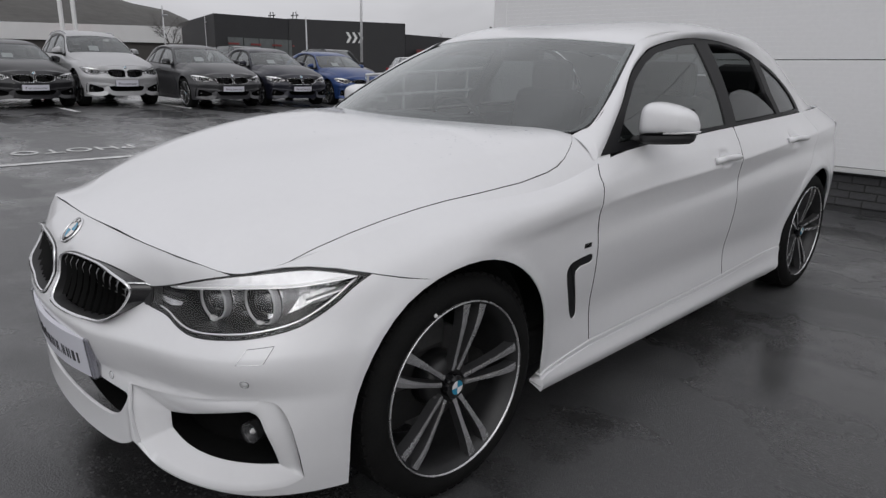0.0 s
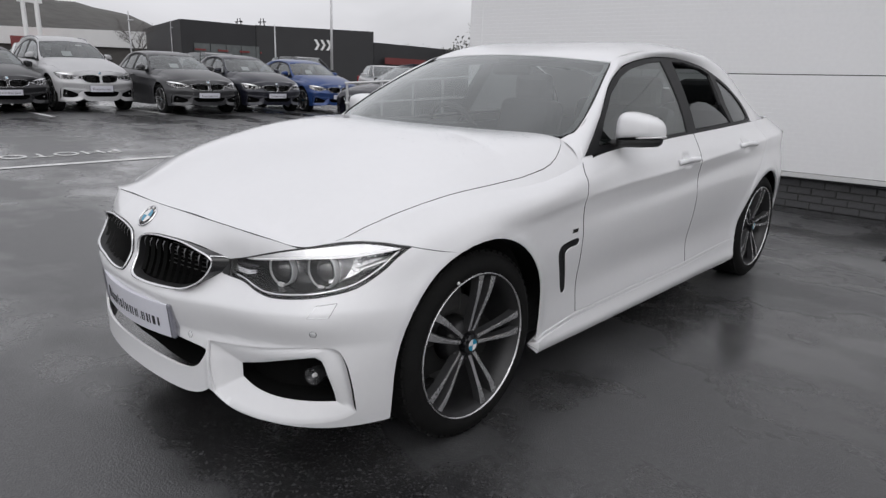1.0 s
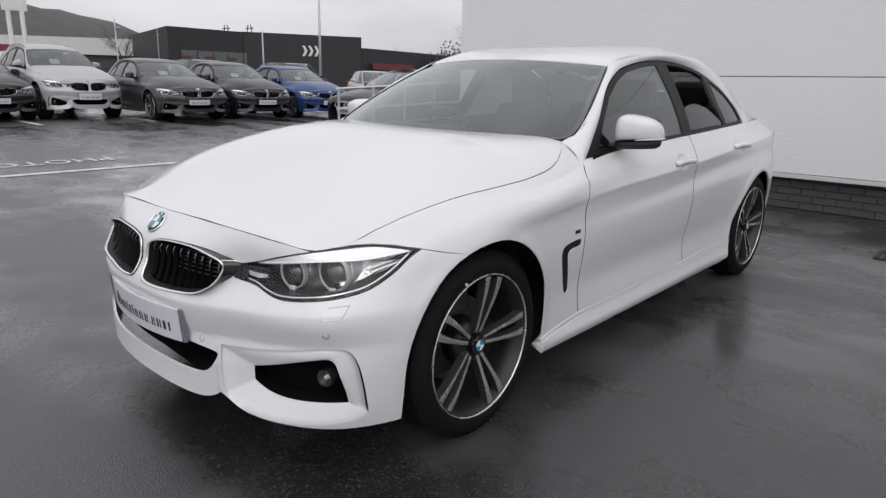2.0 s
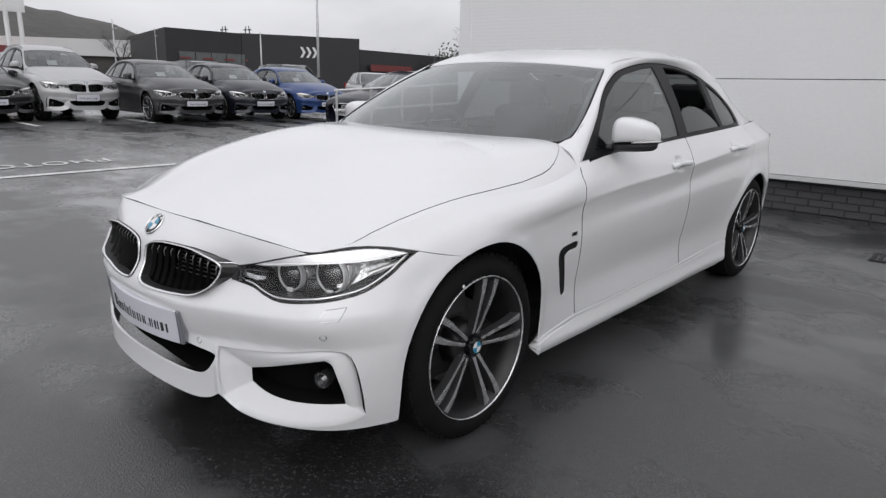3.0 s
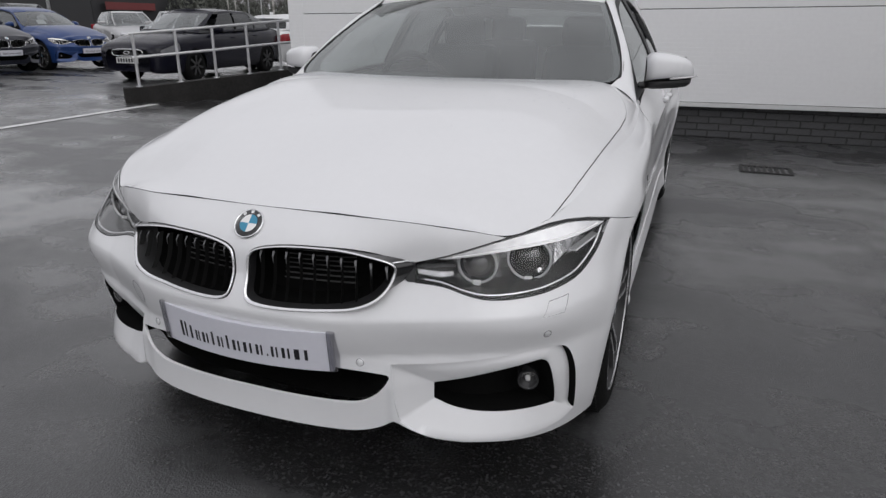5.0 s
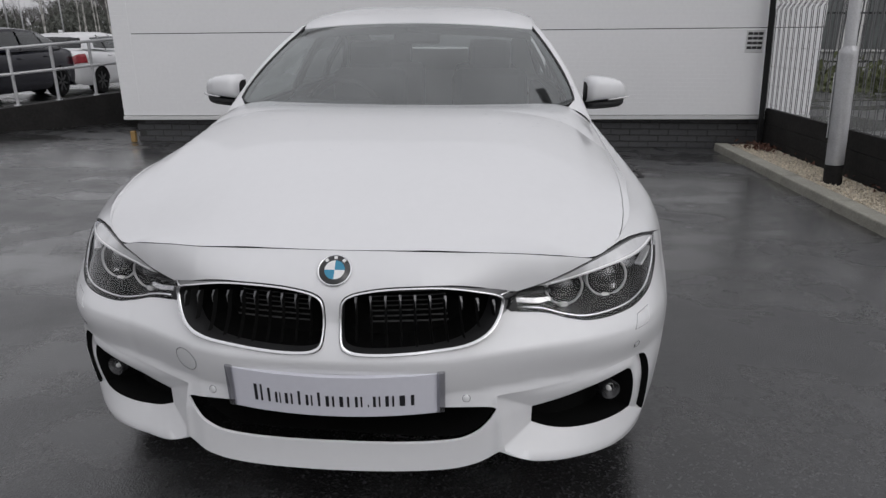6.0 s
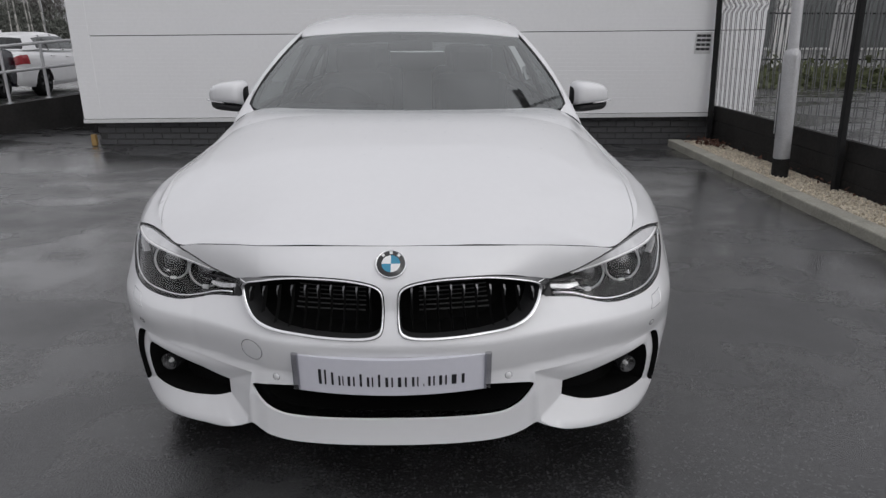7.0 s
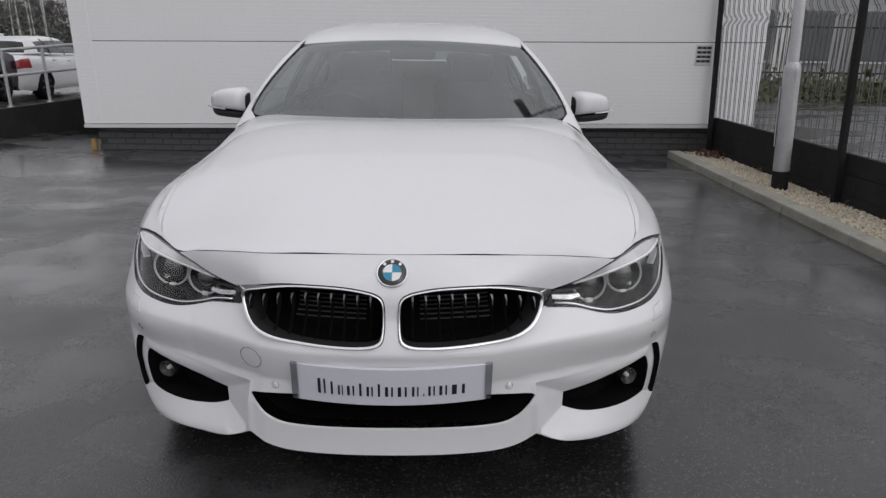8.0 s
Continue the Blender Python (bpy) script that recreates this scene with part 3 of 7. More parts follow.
# the frames themselves, with the upright air slit at the outer side
step = np.interp(side_t, [0, .3, .8, 1.0, 1.2, 1.9, 2.0, 2.8, 3.0, 3.9, 4], [.006, .010, .011, .014, .021, .021, .0, .0, .012, .012, .006])
tuck = np.interp(side_t, [0, .3, 1.0, 1.25, 2.0, 4], [.01, .07, .07, .01, .01, .0])
bulge = np.interp(side_t, [0, .2, 1.0, 1.9, 2.0, 4], [0, .006, .007, .006, 0, 0])
for sg in (1, -1):
    rows = []
    for f, kind in ((0, 0), (0, 1), (.25, 2), (.45, 2), (.65, 2), (.82, 2), (.93, 2), (1.0, 2), (1.0, 3)):
        if kind == 0:
            q, o = ring_a, 0 * step
        elif kind == 1:
            q, o = ring_a + (ring_b[:, :2] - ring_a) * tuck[:, None], -step
        else:
            g = tuck + (1 - tuck) * f
            q = ring_a + (ring_b[:, :2] - ring_a) * g[:, None]
            o = -step + (ring_b[:, 2] + step) * f + bulge * (4 * f * (1 - f)) ** .6 - (.006 if kind == 3 else 0)
        rows.append(body(q[:, 0] * sg, q[:, 1], o))
    k = len(ring_a)
    slit = [i for i in range(k) if 1.2 <= side_t[i] < 1.93]
    white = [(r*k+i, r*k+(i+1) % k, (r+1)*k+(i+1) % k, (r+1)*k+i) for r in range(len(rows) - 1) for i in range(k) if not (r == 0 and i in slit)]
    allv = np.concatenate(rows)
    turn = (lambda f: f) if sg > 0 else (lambda f: f[::-1])
    ob = mesh_object("fog_lamp_frame", allv, [turn(f) for f in white], PAINT, car)
    sharp = bmesh.new()
    sharp.from_mesh(ob.data)
    bmesh.ops.recalc_face_normals(sharp, faces=sharp.faces)
    for e in sharp.edges:
        if len(e.link_faces) == 2 and e.calc_face_angle(0) > radians(38):
            e.smooth = False
    sharp.to_mesh(ob.data)
    sharp.free()
    deep = body(ring_a[:, 0] * sg - .012 * sg, ring_a[:, 1], -.06)
    sv = np.concatenate([rows[0] * (.9995, 1, 1), rows[1], deep])
    sf = [turn((r*k+i, r*k+i+1, (r+1)*k+i+1, (r+1)*k+i)) for r in (1,) for i in slit] + [turn((i, 2*k+i, 2*k+i+1, i+1)) for i in slit]
    bm = bmesh.new()
    bv = {}
    for f in sf:
        bm.faces.new([bv.setdefault(i, None) or bv.update({i: bm.verts.new(tuple(map(float, sv[i])))}) or bv[i] for i in f])
    bmesh.ops.remove_doubles(bm, verts=bm.verts, dist=1e-5)
    part("air_slit", bm, CAVITY, car, "black upright air slit")

# bonnet, wing tops
EDGE_LOW = EDGE[(EDGE_P <= .905)]
hood_half = [(float(x), float(y) + .0030) for x, y, _ in EDGE_LOW] + [(.722, .345), (.736, .385), (.750, .45), (.763, .55), (.774, .66), (.780, .76), (.785, .90), (.789, 1.03), (.794, 1.15), (.7955, 1.23), (.791, 1.285), (.778, 1.34), (.756, 1.395), (.732, 1.44), (.705, 1.475), (.672, 1.505)]
hood_half += [(.5, 1.385), (.25, 1.31), (0, 1.285)]
BONNET = mirror_half(hood_half)


def bonnet_shape(x, y):
    """Bonnet with a ridge along each side that sharpens towards the windscreen."""
    q = bonnet(x, y)
    xr = np.interp(y, [.3, .8, 1.1, 1.3, 1.5], [.66, .690, .702, .722, .730])
    k = np.clip((np.asarray(y) - .40) / .55, 0, 1)
    q[..., 2] += .0055 * k * (np.tanh((xr - np.abs(x)) / .022))
    return q


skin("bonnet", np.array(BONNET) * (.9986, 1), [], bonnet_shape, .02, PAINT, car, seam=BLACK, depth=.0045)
for fl in (False, True):
    edge = [(float(x), float(y)) for (x, y, _), p in zip(EDGE, EDGE_P) if .907 < p < 2.17]
    inner = [h for h in hood_half if .34 < h[1] < 1.55 and h[0] > .6]
    strip = edge + [(.775, 1.60), (.735, 1.60)] + inner[::-1]
    strip = [((x + .0016 if (x, y) in inner else x), y) for x, y in strip]
    skin("wing_top", strip, [], bonnet_shape, .02, PAINT, car, depth=.004, flip=fl)
    # flank panels
    top = lambda a, b, n=14: [(p, shoulder(p)) for p in np.linspace(a, b, n)]
    G = .0026
    gap1 = [(1.448, .283), (1.426, .45), (1.414, .60), (1.412, .74), (1.437, .86), (1.490, .916)]
    gap2 = [(2.545, .292), (2.535, .5), (2.53, .7), (2.55, .85), (2.58, .955)]
    gap3 = [(3.205, .315), (3.235, .5), (3.33, .66), (3.44, .78), (3.52, .90), (3.54, .985)]
    g = lambda gap, d: [(y + SIDE + d, z) for y, z in gap]
    wing = F_ARCH[joint_i:] + [(1.17 + SIDE, .245)] + g(gap1, -G) + top(2.10, .906) + [(.880, .7380), (.852, .7305), (.852, .7290), (.880, .7335)]
    wing += [(.908, .7382), (.965, .7415), (1.03, .7378), (1.108, .7248), (1.19, .706)]
    VENT = smooth_path([(1.992, .616), (1.90, .610), (1.866, .598), (1.858, .565), (1.892, .48), (1.932, .398), (1.962, .406), (1.941, .475), (1.912, .555), (1.917, .574), (1.940, .584), (1.996, .588)], 3, True)
    ridge = lambda a, b: [[(y + SIDE, float(flank_line(y)) + d) for y in np.linspace(a, b, 12)] for d in (.007, 0, -.007)]
    skin("front_wing", wing, [VENT], body, .018, PAINT, car, depth=.006, flip=fl, guides=ridge(1.0, 1.47))
    bm = bmesh.new()
    plate_on(bm, body, VENT, -.02, -.003)
    if fl:
        bmesh.ops.scale(bm, vec=(-1, 1, 1), verts=bm.verts)
    part("wing_vent", bm, TRIM, car, "black wing air vent")
    bot = lambda a, b, za, zb: [(y + SIDE, za + (zb - za) * (y - a) / (b - a)) for y in np.linspace(a, b, 8)[1:-1]]
    door1 = bot(1.448, 2.545, .283, .292) + g(gap2, -G) + top(2.57 + SIDE, 1.505 + SIDE) + g(gap1, G)[::-1]
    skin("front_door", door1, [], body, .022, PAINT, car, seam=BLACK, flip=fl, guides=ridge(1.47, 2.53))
    door2 = bot(2.545, 3.205, .292, .315) + g(gap3, -G) + top(3.53 + SIDE, 2.59 + SIDE) + g(gap2, G)[::-1]
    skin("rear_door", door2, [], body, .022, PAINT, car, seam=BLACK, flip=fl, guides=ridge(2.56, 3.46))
    r_arch = arch(HUB_R, 0, 188, .368)
    quarter = [q for q in r_arch if q[1] < .9] + [(4.12 + SIDE, .20), (4.5 + SIDE, .24), (4.58 + SIDE, .35), (4.586 + SIDE, .7), (4.586 + SIDE, .98)]
    quarter += top(4.58 + SIDE, 3.55 + SIDE) + [q for q in g(gap3, G)[::-1] if q[1] > .47]
    skin("rear_quarter", quarter, [], body, .025, PAINT, car, flip=fl, guides=ridge(3.5, 4.4))
    # sill with its flared lower edge
    sill_f = lambda p, z: body(p, z, .020 * np.exp(-((np.asarray(z) - .205) / .04) ** 2) + .003)
    sill = [(1.165 + SIDE, .185), (1.3 + SIDE, .178), (3.1 + SIDE, .172), (3.19 + SIDE, .19), (3.205 + SIDE, .31)] + [(y + SIDE, z) for y, z in [(2.9, .281), (2.545, .268), (2.0, .264), (1.452, .260), (1.30, .246), (1.162, .232)]]
    skin("sill", sill, [], sill_f, .02, PAINT, car, flip=fl, depth=.05)
    strip_low = [(1.168, .2365), (1.30, .2505), (1.452, .2640), (2.0, .2680), (2.545, .2720), (2.9, .2850), (3.19, .3100)]
    strip_top = [(3.195, .3145), (2.9, .3010), (2.545, .2880), (2.0, .2830), (1.452, .2785), (1.30, .2620), (1.168, .2430)]
    skin("sill_strip", [(y + SIDE, z) for y, z in strip_low + strip_top], [], lambda p, z: body(p, z, .004), .014, PAINT, car, flip=fl, depth=.02)

# black strip below the bonnet gap, added in place of the shade inside it
bm = bmesh.new()
rim = [(x, y) for x, y in BONNET]
ins = [(x * .975, y + (.025 if y < .5 and abs(x) < .7 else 0)) for x, y in BONNET]
for (xa, ya), (xb, yb), (xc, yc), (xd, yd) in zip(rim, rim[1:], ins[1:], ins):
    bm.faces.new([bm.verts.new((x, y, float(bonnet_z(x, y)) - .013)) for x, y in ((xa * 1.006, ya - .006), (xb * 1.006, yb - .006), (xc, yc), (xd, yd))])
part("bonnet_seal", bm, BLACK, car)

# roof, rear screen, tail
roof_f = lambda x, y: np.stack([np.asarray(x, float), np.asarray(y, float), roof_z(x, y)], -1)
half_w = lambda y: float(np.interp(y, [2.0, 3.0, 3.4, 3.8, 4.2, 4.5], [.575, .575, .56, .53, .48, .44]))
roof_half = [(x, float(screen(x, SCREEN_TOP)[1])) for x in np.linspace(0, .572, 10)] + [(half_w(y), y) for y in np.linspace(2.12, 3.45, 14)] + [(.3, 3.50), (0, 3.52)]
skin("roof", mirror_half(roof_half), [], roof_f, .04, PAINT, car, depth=.01)
skin("headliner", np.array(mirror_half(roof_half)) * (.995, 1), [], lambda x, y: roof_f(x, y) - np.array([0, 0, .048]), .06, SEAT, car, depth=.004)
rear_half = [(0, 3.525), (.3, 3.505), (.56, 3.455)] + [(half_w(y) - .002, y) for y in np.linspace(3.5, 3.98, 6)] + [(.3, 4.04), (0, 4.05)]
skin("rear_screen", mirror_half(rear_half), [], roof_f, .05, REAR_GLASS, car, depth=.004)
boot_half = [(0, 4.06), (.3, 4.05), (.505, 3.99), (.50, 4.4), (.48, 4.60), (0, 4.62)]
skin("boot_lid", mirror_half(boot_half), [], roof_f, .04, PAINT, car)
tail = lambda x, z: np.stack([np.asarray(x, float), 4.59 + .05 * (1 - (np.asarray(x, float) / .63) ** 2) - .06 * (np.asarray(z, float) - .6) ** 2, np.asarray(z, float)], -1)
skin("rear_bumper", [(-.62, .25), (.62, .25), (.63, .6), (.52, .98), (-.52, .98), (-.63, .6)], [], tail, .05, PAINT, car)

# windscreen and scuttle
scr = smooth_path([(.66, -.015), (.693, -.011), (.718, .012), (.731, .065), (.722, .19), (.694, .35), (.655, .56), (.617, .75), (.580, SCREEN_TOP)], 4)
scr_half = [(0, -.015), (.35, -.015)] + [tuple(q) for q in scr] + [(.3, SCREEN_TOP), (0, SCREEN_TOP)]
skin("windscreen", mirror_half(scr_half), [], lambda x, f: screen(x, f) , .04, GLASS, car, depth=.004)
def scaled(poly, k, c=(0, .5)):
    return [(c[0] + (u - c[0]) * k, c[1] + (v - c[1]) * k) for u, v in poly]
skin("windscreen_surround", scaled(mirror_half(scr_half), 1.012, (0, .46)), [[(u * .958, .46 + (v - .46) * .972) for u, v in mirror_half(scr_half)]], lambda x, f: screen(x, f) - np.array([0, 0, .003]), .04, GLOSS, car, depth=.01)
bm = bmesh.new()
grid = []
for s in np.linspace(-1, 1, 25):
    x = .69 * s
    a, b = bonnet(abs(x) if x else .0, 1.285 + .42 * x * x), screen(x, .02)
    grid.append([bm.verts.new((x, float(a[1]) - .06, float(a[2]) - .035)), bm.verts.new((x, float(b[1]), float(b[2]) - .004))])
for a, b in zip(grid, grid[1:]):
    bm.faces.new((a[0], b[0], b[1], a[1]))
part("scuttle", bm, BLACK, car)

# side glass and pillars
DLO = [(1.508, .917), (1.72, 1.068), (1.86, 1.175), (2.0, 1.243), (2.15, 1.290), (2.45, 1.330), (2.75, 1.336), (3.05, 1.307), (3.26, 1.247), (3.45, 1.155), (3.56, 1.07), (3.60, 1.0)]
dlo_top = smooth_path(DLO, 4)
dlo = [tuple(q) for q in dlo_top] + [(3.53, .99), (3.18, .982), (2.57, .962), (2.0, .944)]
W1 = [(1.63, .952), (1.735, 1.052), (1.87, 1.157), (2.01, 1.225), (2.16, 1.273), (2.40, 1.308), (2.54, 1.318), (2.53, 1.1), (2.51, .974), (2.0, .957)]
W2 = [(2.62, .980), (2.645, 1.15), (2.672, 1.322), (2.82, 1.321), (3.04, 1.294), (3.14, 1.264), (3.12, 1.10), (3.17, .997), (2.8, .986)]
W3 = [(3.225, 1.0), (3.19, 1.10), (3.212, 1.242), (3.26, 1.228), (3.41, 1.156), (3.51, 1.075), (3.55, 1.01), (3.3, 1.0)]
for fl in (False, True):
    skin("window_frame", dlo, [W1, W2, W3], lambda y, z: cabin(y, z) + np.array([.002, 0, 0]), .04, TRIM, car, "black window surround", flip=fl, depth=.02)
    half_down = [(2.62, .982), (2.634, 1.085), (2.70, 1.108), (2.80, 1.118), (2.90, 1.110), (3.00, 1.085), (3.09, 1.043), (3.17, .999), (2.8, .988)]
    for w, mt in ((W1, DOOR_GLASS), (W2 if fl else half_down, PRIVACY), (W3, PRIVACY)):
        skin("side_window", w, [], lambda y, z: cabin(y, z) - np.array([.004, 0, 0]), .05, mt, car, flip=fl, depth=.003)
    a = np.array([cabin(y, z) for y, z in [(1.46, .904), (1.485, .910), (1.506, .913), (1.72, 1.072), (1.86, 1.18), (2.0, 1.249), (2.15, 1.295), (2.45, 1.334), (2.75, 1.340), (3.05, 1.311), (3.26, 1.252), (3.45, 1.160), (3.61, .99), (3.85, .99), (4.3, .98)]])
    b = [np.array([.702, 1.476, float(bonnet_z(.702, 1.476)) + .003])] + [screen(x, f) + np.array([0, -.001, .004]) for x, f in ((.722, .012), (.734, .065), (.701, .33), (.640, .65), (.602, .84))] + [np.array([.572, 2.10, float(roof_z(.572, 2.10))])]
    b += [np.array([half_w(y), y, float(roof_z(half_w(y), y))]) for y in (2.42, 2.72, 3.02, 3.27, 3.55, 3.85, 4.15, 4.5)]
    loft("roof_pillar", smooth_path(a, 4), smooth_path(b, 4), .014, PAINT, car, flip=fl)

# inside: floor, dashboard, seats, steering wheel
bm = bmesh.new()
box(bm, -.76, .76, .45, 3.9, .2, .34, .02)
box(bm, -.55, .55, 3.9, 4.4, .26, .40, .02)
part("underbody", bm, DARK, car)
bm = bmesh.new()
box(bm, -.74, .74, 1.42, 1.95, .62, .90, .05)
box(bm, -.66, -.12, 1.72, 2.0, .84, .965, .05)
part("dashboard", bm, SEAT, car)
for sg in (-1, 1):
    bm = bmesh.new()
    box(bm, sg*.74 - .04, sg*.74 + .04, 1.5, 4.2, .3, .92, .02)
    part("door_lining", bm, SEAT, car)
for sx, yy, nm in ((-.37, 2.45, "front_seat"), (.37, 2.45, "front_seat"), (-.34, 3.35, "rear_seat"), (.34, 3.35, "rear_seat")):
    bm = bmesh.new()
    box(bm, sx-.24, sx+.24, yy-.35, yy+.15, .38, .56, .06)
    box(bm, sx-.23, sx+.23, -.07, .07, -.02, .60, .06, Matrix.Translation((0, yy+.18, .50)) @ Matrix.Rotation(radians(-16), 4, "X"))
    box(bm, sx-.13, sx+.13, yy+.29, yy+.39, 1.06, 1.24, .04)
    part(nm, bm, GREY_SEAT, car)
bm = bmesh.new()
tube(bm, [(-.37 + .185*math.cos(a), 2.02 - .06*math.sin(a), .88 + .175*math.sin(a)) for a in np.linspace(0, 2*math.pi, 25)[:-1]], .016, 8, True)
box(bm, -.53, -.21, 2.0, 2.03, .84, .90, .01)
part("steering_wheel", bm, SEAT, car)
bm = bmesh.new()
box(bm, -.12, .12, 2.03, 2.07, 1.225, 1.29, .015)
box(bm, -.05, .05, 2.0, 2.10, 1.28, 1.315, .012)
part("interior_mirror", bm, BLACK, car)

# wheels
def wheel(name, x, y, sgn):
    w = new(name)
    w.parent = car
    bm = bmesh.new()
    prof = [(.236, -.205), (.256, -.215), (.30, -.222), (.322, -.21), (.332, -.19), (.332, -.055), (.327, -.034), (.317, -.018), (.303, -.007), (.285, -.001), (.268, -.002), (.255, -.010), (.240, -.03)]
    lathe(bm, prof, 64)
    part("tyre", bm, RUBBER, w, smooth=True)
    bm = bmesh.new()
    for i in range(60):                      # tread blocks at the shoulder
        m = Matrix.Rotation(2*math.pi*i/60, 4, "X")
        box(bm, -.064, -.026, -.012, .012, .318, .331, 0, m)
    part("tread", bm, RUBBER, w)
    bm = bmesh.new()
    lathe(bm, [(.257, -.012), (.257, -.006), (.2555, -.003), (.2535, -.003), (.2515, -.008)], 72)
    part("rim_lip", bm, MACHINED, w, "bright machined rim edge", smooth=True)
    bm = bmesh.new()
    lathe(bm, [(.2515, -.008), (.245, -.018), (.235, -.03), (.226, -.08), (.222, -.19), (.21, -.20)], 64)
    lathe(bm, [(.0, -.055), (.045, -.05), (.075, -.06), (.085, -.12), (.0, -.12)], 40)
    part("rim_barrel", bm, RIM_DARK, w, smooth=True)
    bm = bmesh.new()
    lathe(bm, [(.0, -.125), (.155, -.125), (.158, -.14), (.0, -.15)], 40)
    box(bm, -.15, -.09, -.10, .02, .10, .19, .015)
    part("brake_disc", bm, material_brake, w, smooth=False)
    for i in range(5):
        rot = Matrix.Rotation(2*math.pi*i/5 + radians(-13), 4, "X")
        for s in (-1, 1):
            face, sides = bmesh.new(), bmesh.new()
            pr, sr = [], []
            for r, ac, hw, xx in ((.046, s*.22, .0075, -.036), (.070, s*.195, .0066, -.031), (.10, s*.178, .0066, -.026), (.13, s*.168, .0070, -.021), (.16, s*.160, .0080, -.016), (.19, s*.152, .0095, -.012), (.215, s*.144, .0112, -.011), (.246, s*.134, .0135, -.011)):
                c = r * math.sin(ac), r * math.cos(ac)
                t = (math.cos(ac), -math.sin(ac))
                row, low = [], []
                for k, dx in ((-1, -.0015), (0, .0), (1, -.0015)):
                    row.append(face.verts.new((xx + dx, c[0] + t[0]*hw*k, c[1] + t[1]*hw*k)))
                for k, dx in ((-1, -.0015), (-1.35, -.030), (1.35, -.030), (1, -.0015)):
                    low.append(sides.verts.new((xx + dx - .0004, c[0] + t[0]*hw*k, c[1] + t[1]*hw*k)))
                pr.append(row), sr.append(low)
            for a, b in zip(pr, pr[1:]):
                for j in range(2):
                    face.faces.new((a[j], a[j+1], b[j+1], b[j]))
            for a, b in zip(sr, sr[1:]):
                for j in range(3):
                    sides.faces.new((a[j], a[j+1], b[j+1], b[j]))
            for q in (face, sides):
                bmesh.ops.transform(q, matrix=rot, verts=q.verts)
            sp = part("spoke", sides, RIM_SIDE, w)
            part("spoke_face", face, MACHINED, sp, "machined bright spoke face")
    for i in range(5):
        a = 2*math.pi*(i + .5)/5 + radians(-13)
        bm = bmesh.new()
        lathe(bm, [(.0, -.040), (.009, -.042), (.011, -.048), (.011, -.07)], 10)
        bmesh.ops.translate(bm, vec=(0, .06*math.sin(a), .06*math.cos(a)), verts=bm.verts)
        part("wheel_bolt", bm, RIM_GREY, w)
    bm = bmesh.new()
    lathe(bm, [(.0, -.020), (.024, -.020), (.034, -.024), (.036, -.05)], 40)
    cap = part("centre_cap", bm, GLOSS, w, "black centre cap", smooth=False)
    for q in range(4):
        bm = bmesh.new()
        vs = [bm.verts.new((-.0188, 0, 0))] + [bm.verts.new((-.0188, .021*math.cos(a), .021*math.sin(a))) for a in np.linspace(q*math.pi/2, (q+1)*math.pi/2, 7)]
        bm.faces.new(vs)
        part("cap_quarter", bm, BADGE_WHITE if q % 2 else BADGE_BLUE, cap)
    bm = bmesh.new()
    lathe(bm, [(.388, -.085), (.390, -.10), (.392, -.30), (.30, -.32)], 48)
    low = [v for v in bm.verts if v.co.z < -.14]
    bmesh.ops.delete(bm, geom=low, context="VERTS")
    part("wheel_arch_liner", bm, DARK, w, smooth=True)
    if name == "front_wheel" and sgn > 0:
        bm = bmesh.new()
        lathe(bm, [(0, .0035), (.0045, .0030), (.006, .0), (.006, -.006)], 12)
        bmesh.ops.translate(bm, vec=(-.001, -.106, .248), verts=bm.verts)
        part("tyre_mark", bm, BADGE_WHITE, w, "white paint dot on the tyre wall")
    w.matrix_world = Matrix.Translation((x, y, HUB_Z + .004)) @ Matrix.Diagonal((sgn, 1, 1, 1))
    return w


material_brake = material("brake_steel", (0.09, 0.09, 0.09), 0.45, 0.7, 20, 0.2)
for x, s in ((.884, 1), (-.884, -1)):
    wheel("front_wheel", x, HUB_F, s)
    wheel("rear_wheel", x, HUB_R, s)

# kidney grilles
def kidney_lift(p):
    """How far the grille stands out of the nose, most at its outer end."""
    t = np.clip((np.abs(p) - .27) / .21, 0, 1)
    return .030 * t * t * (3 - 2 * t)


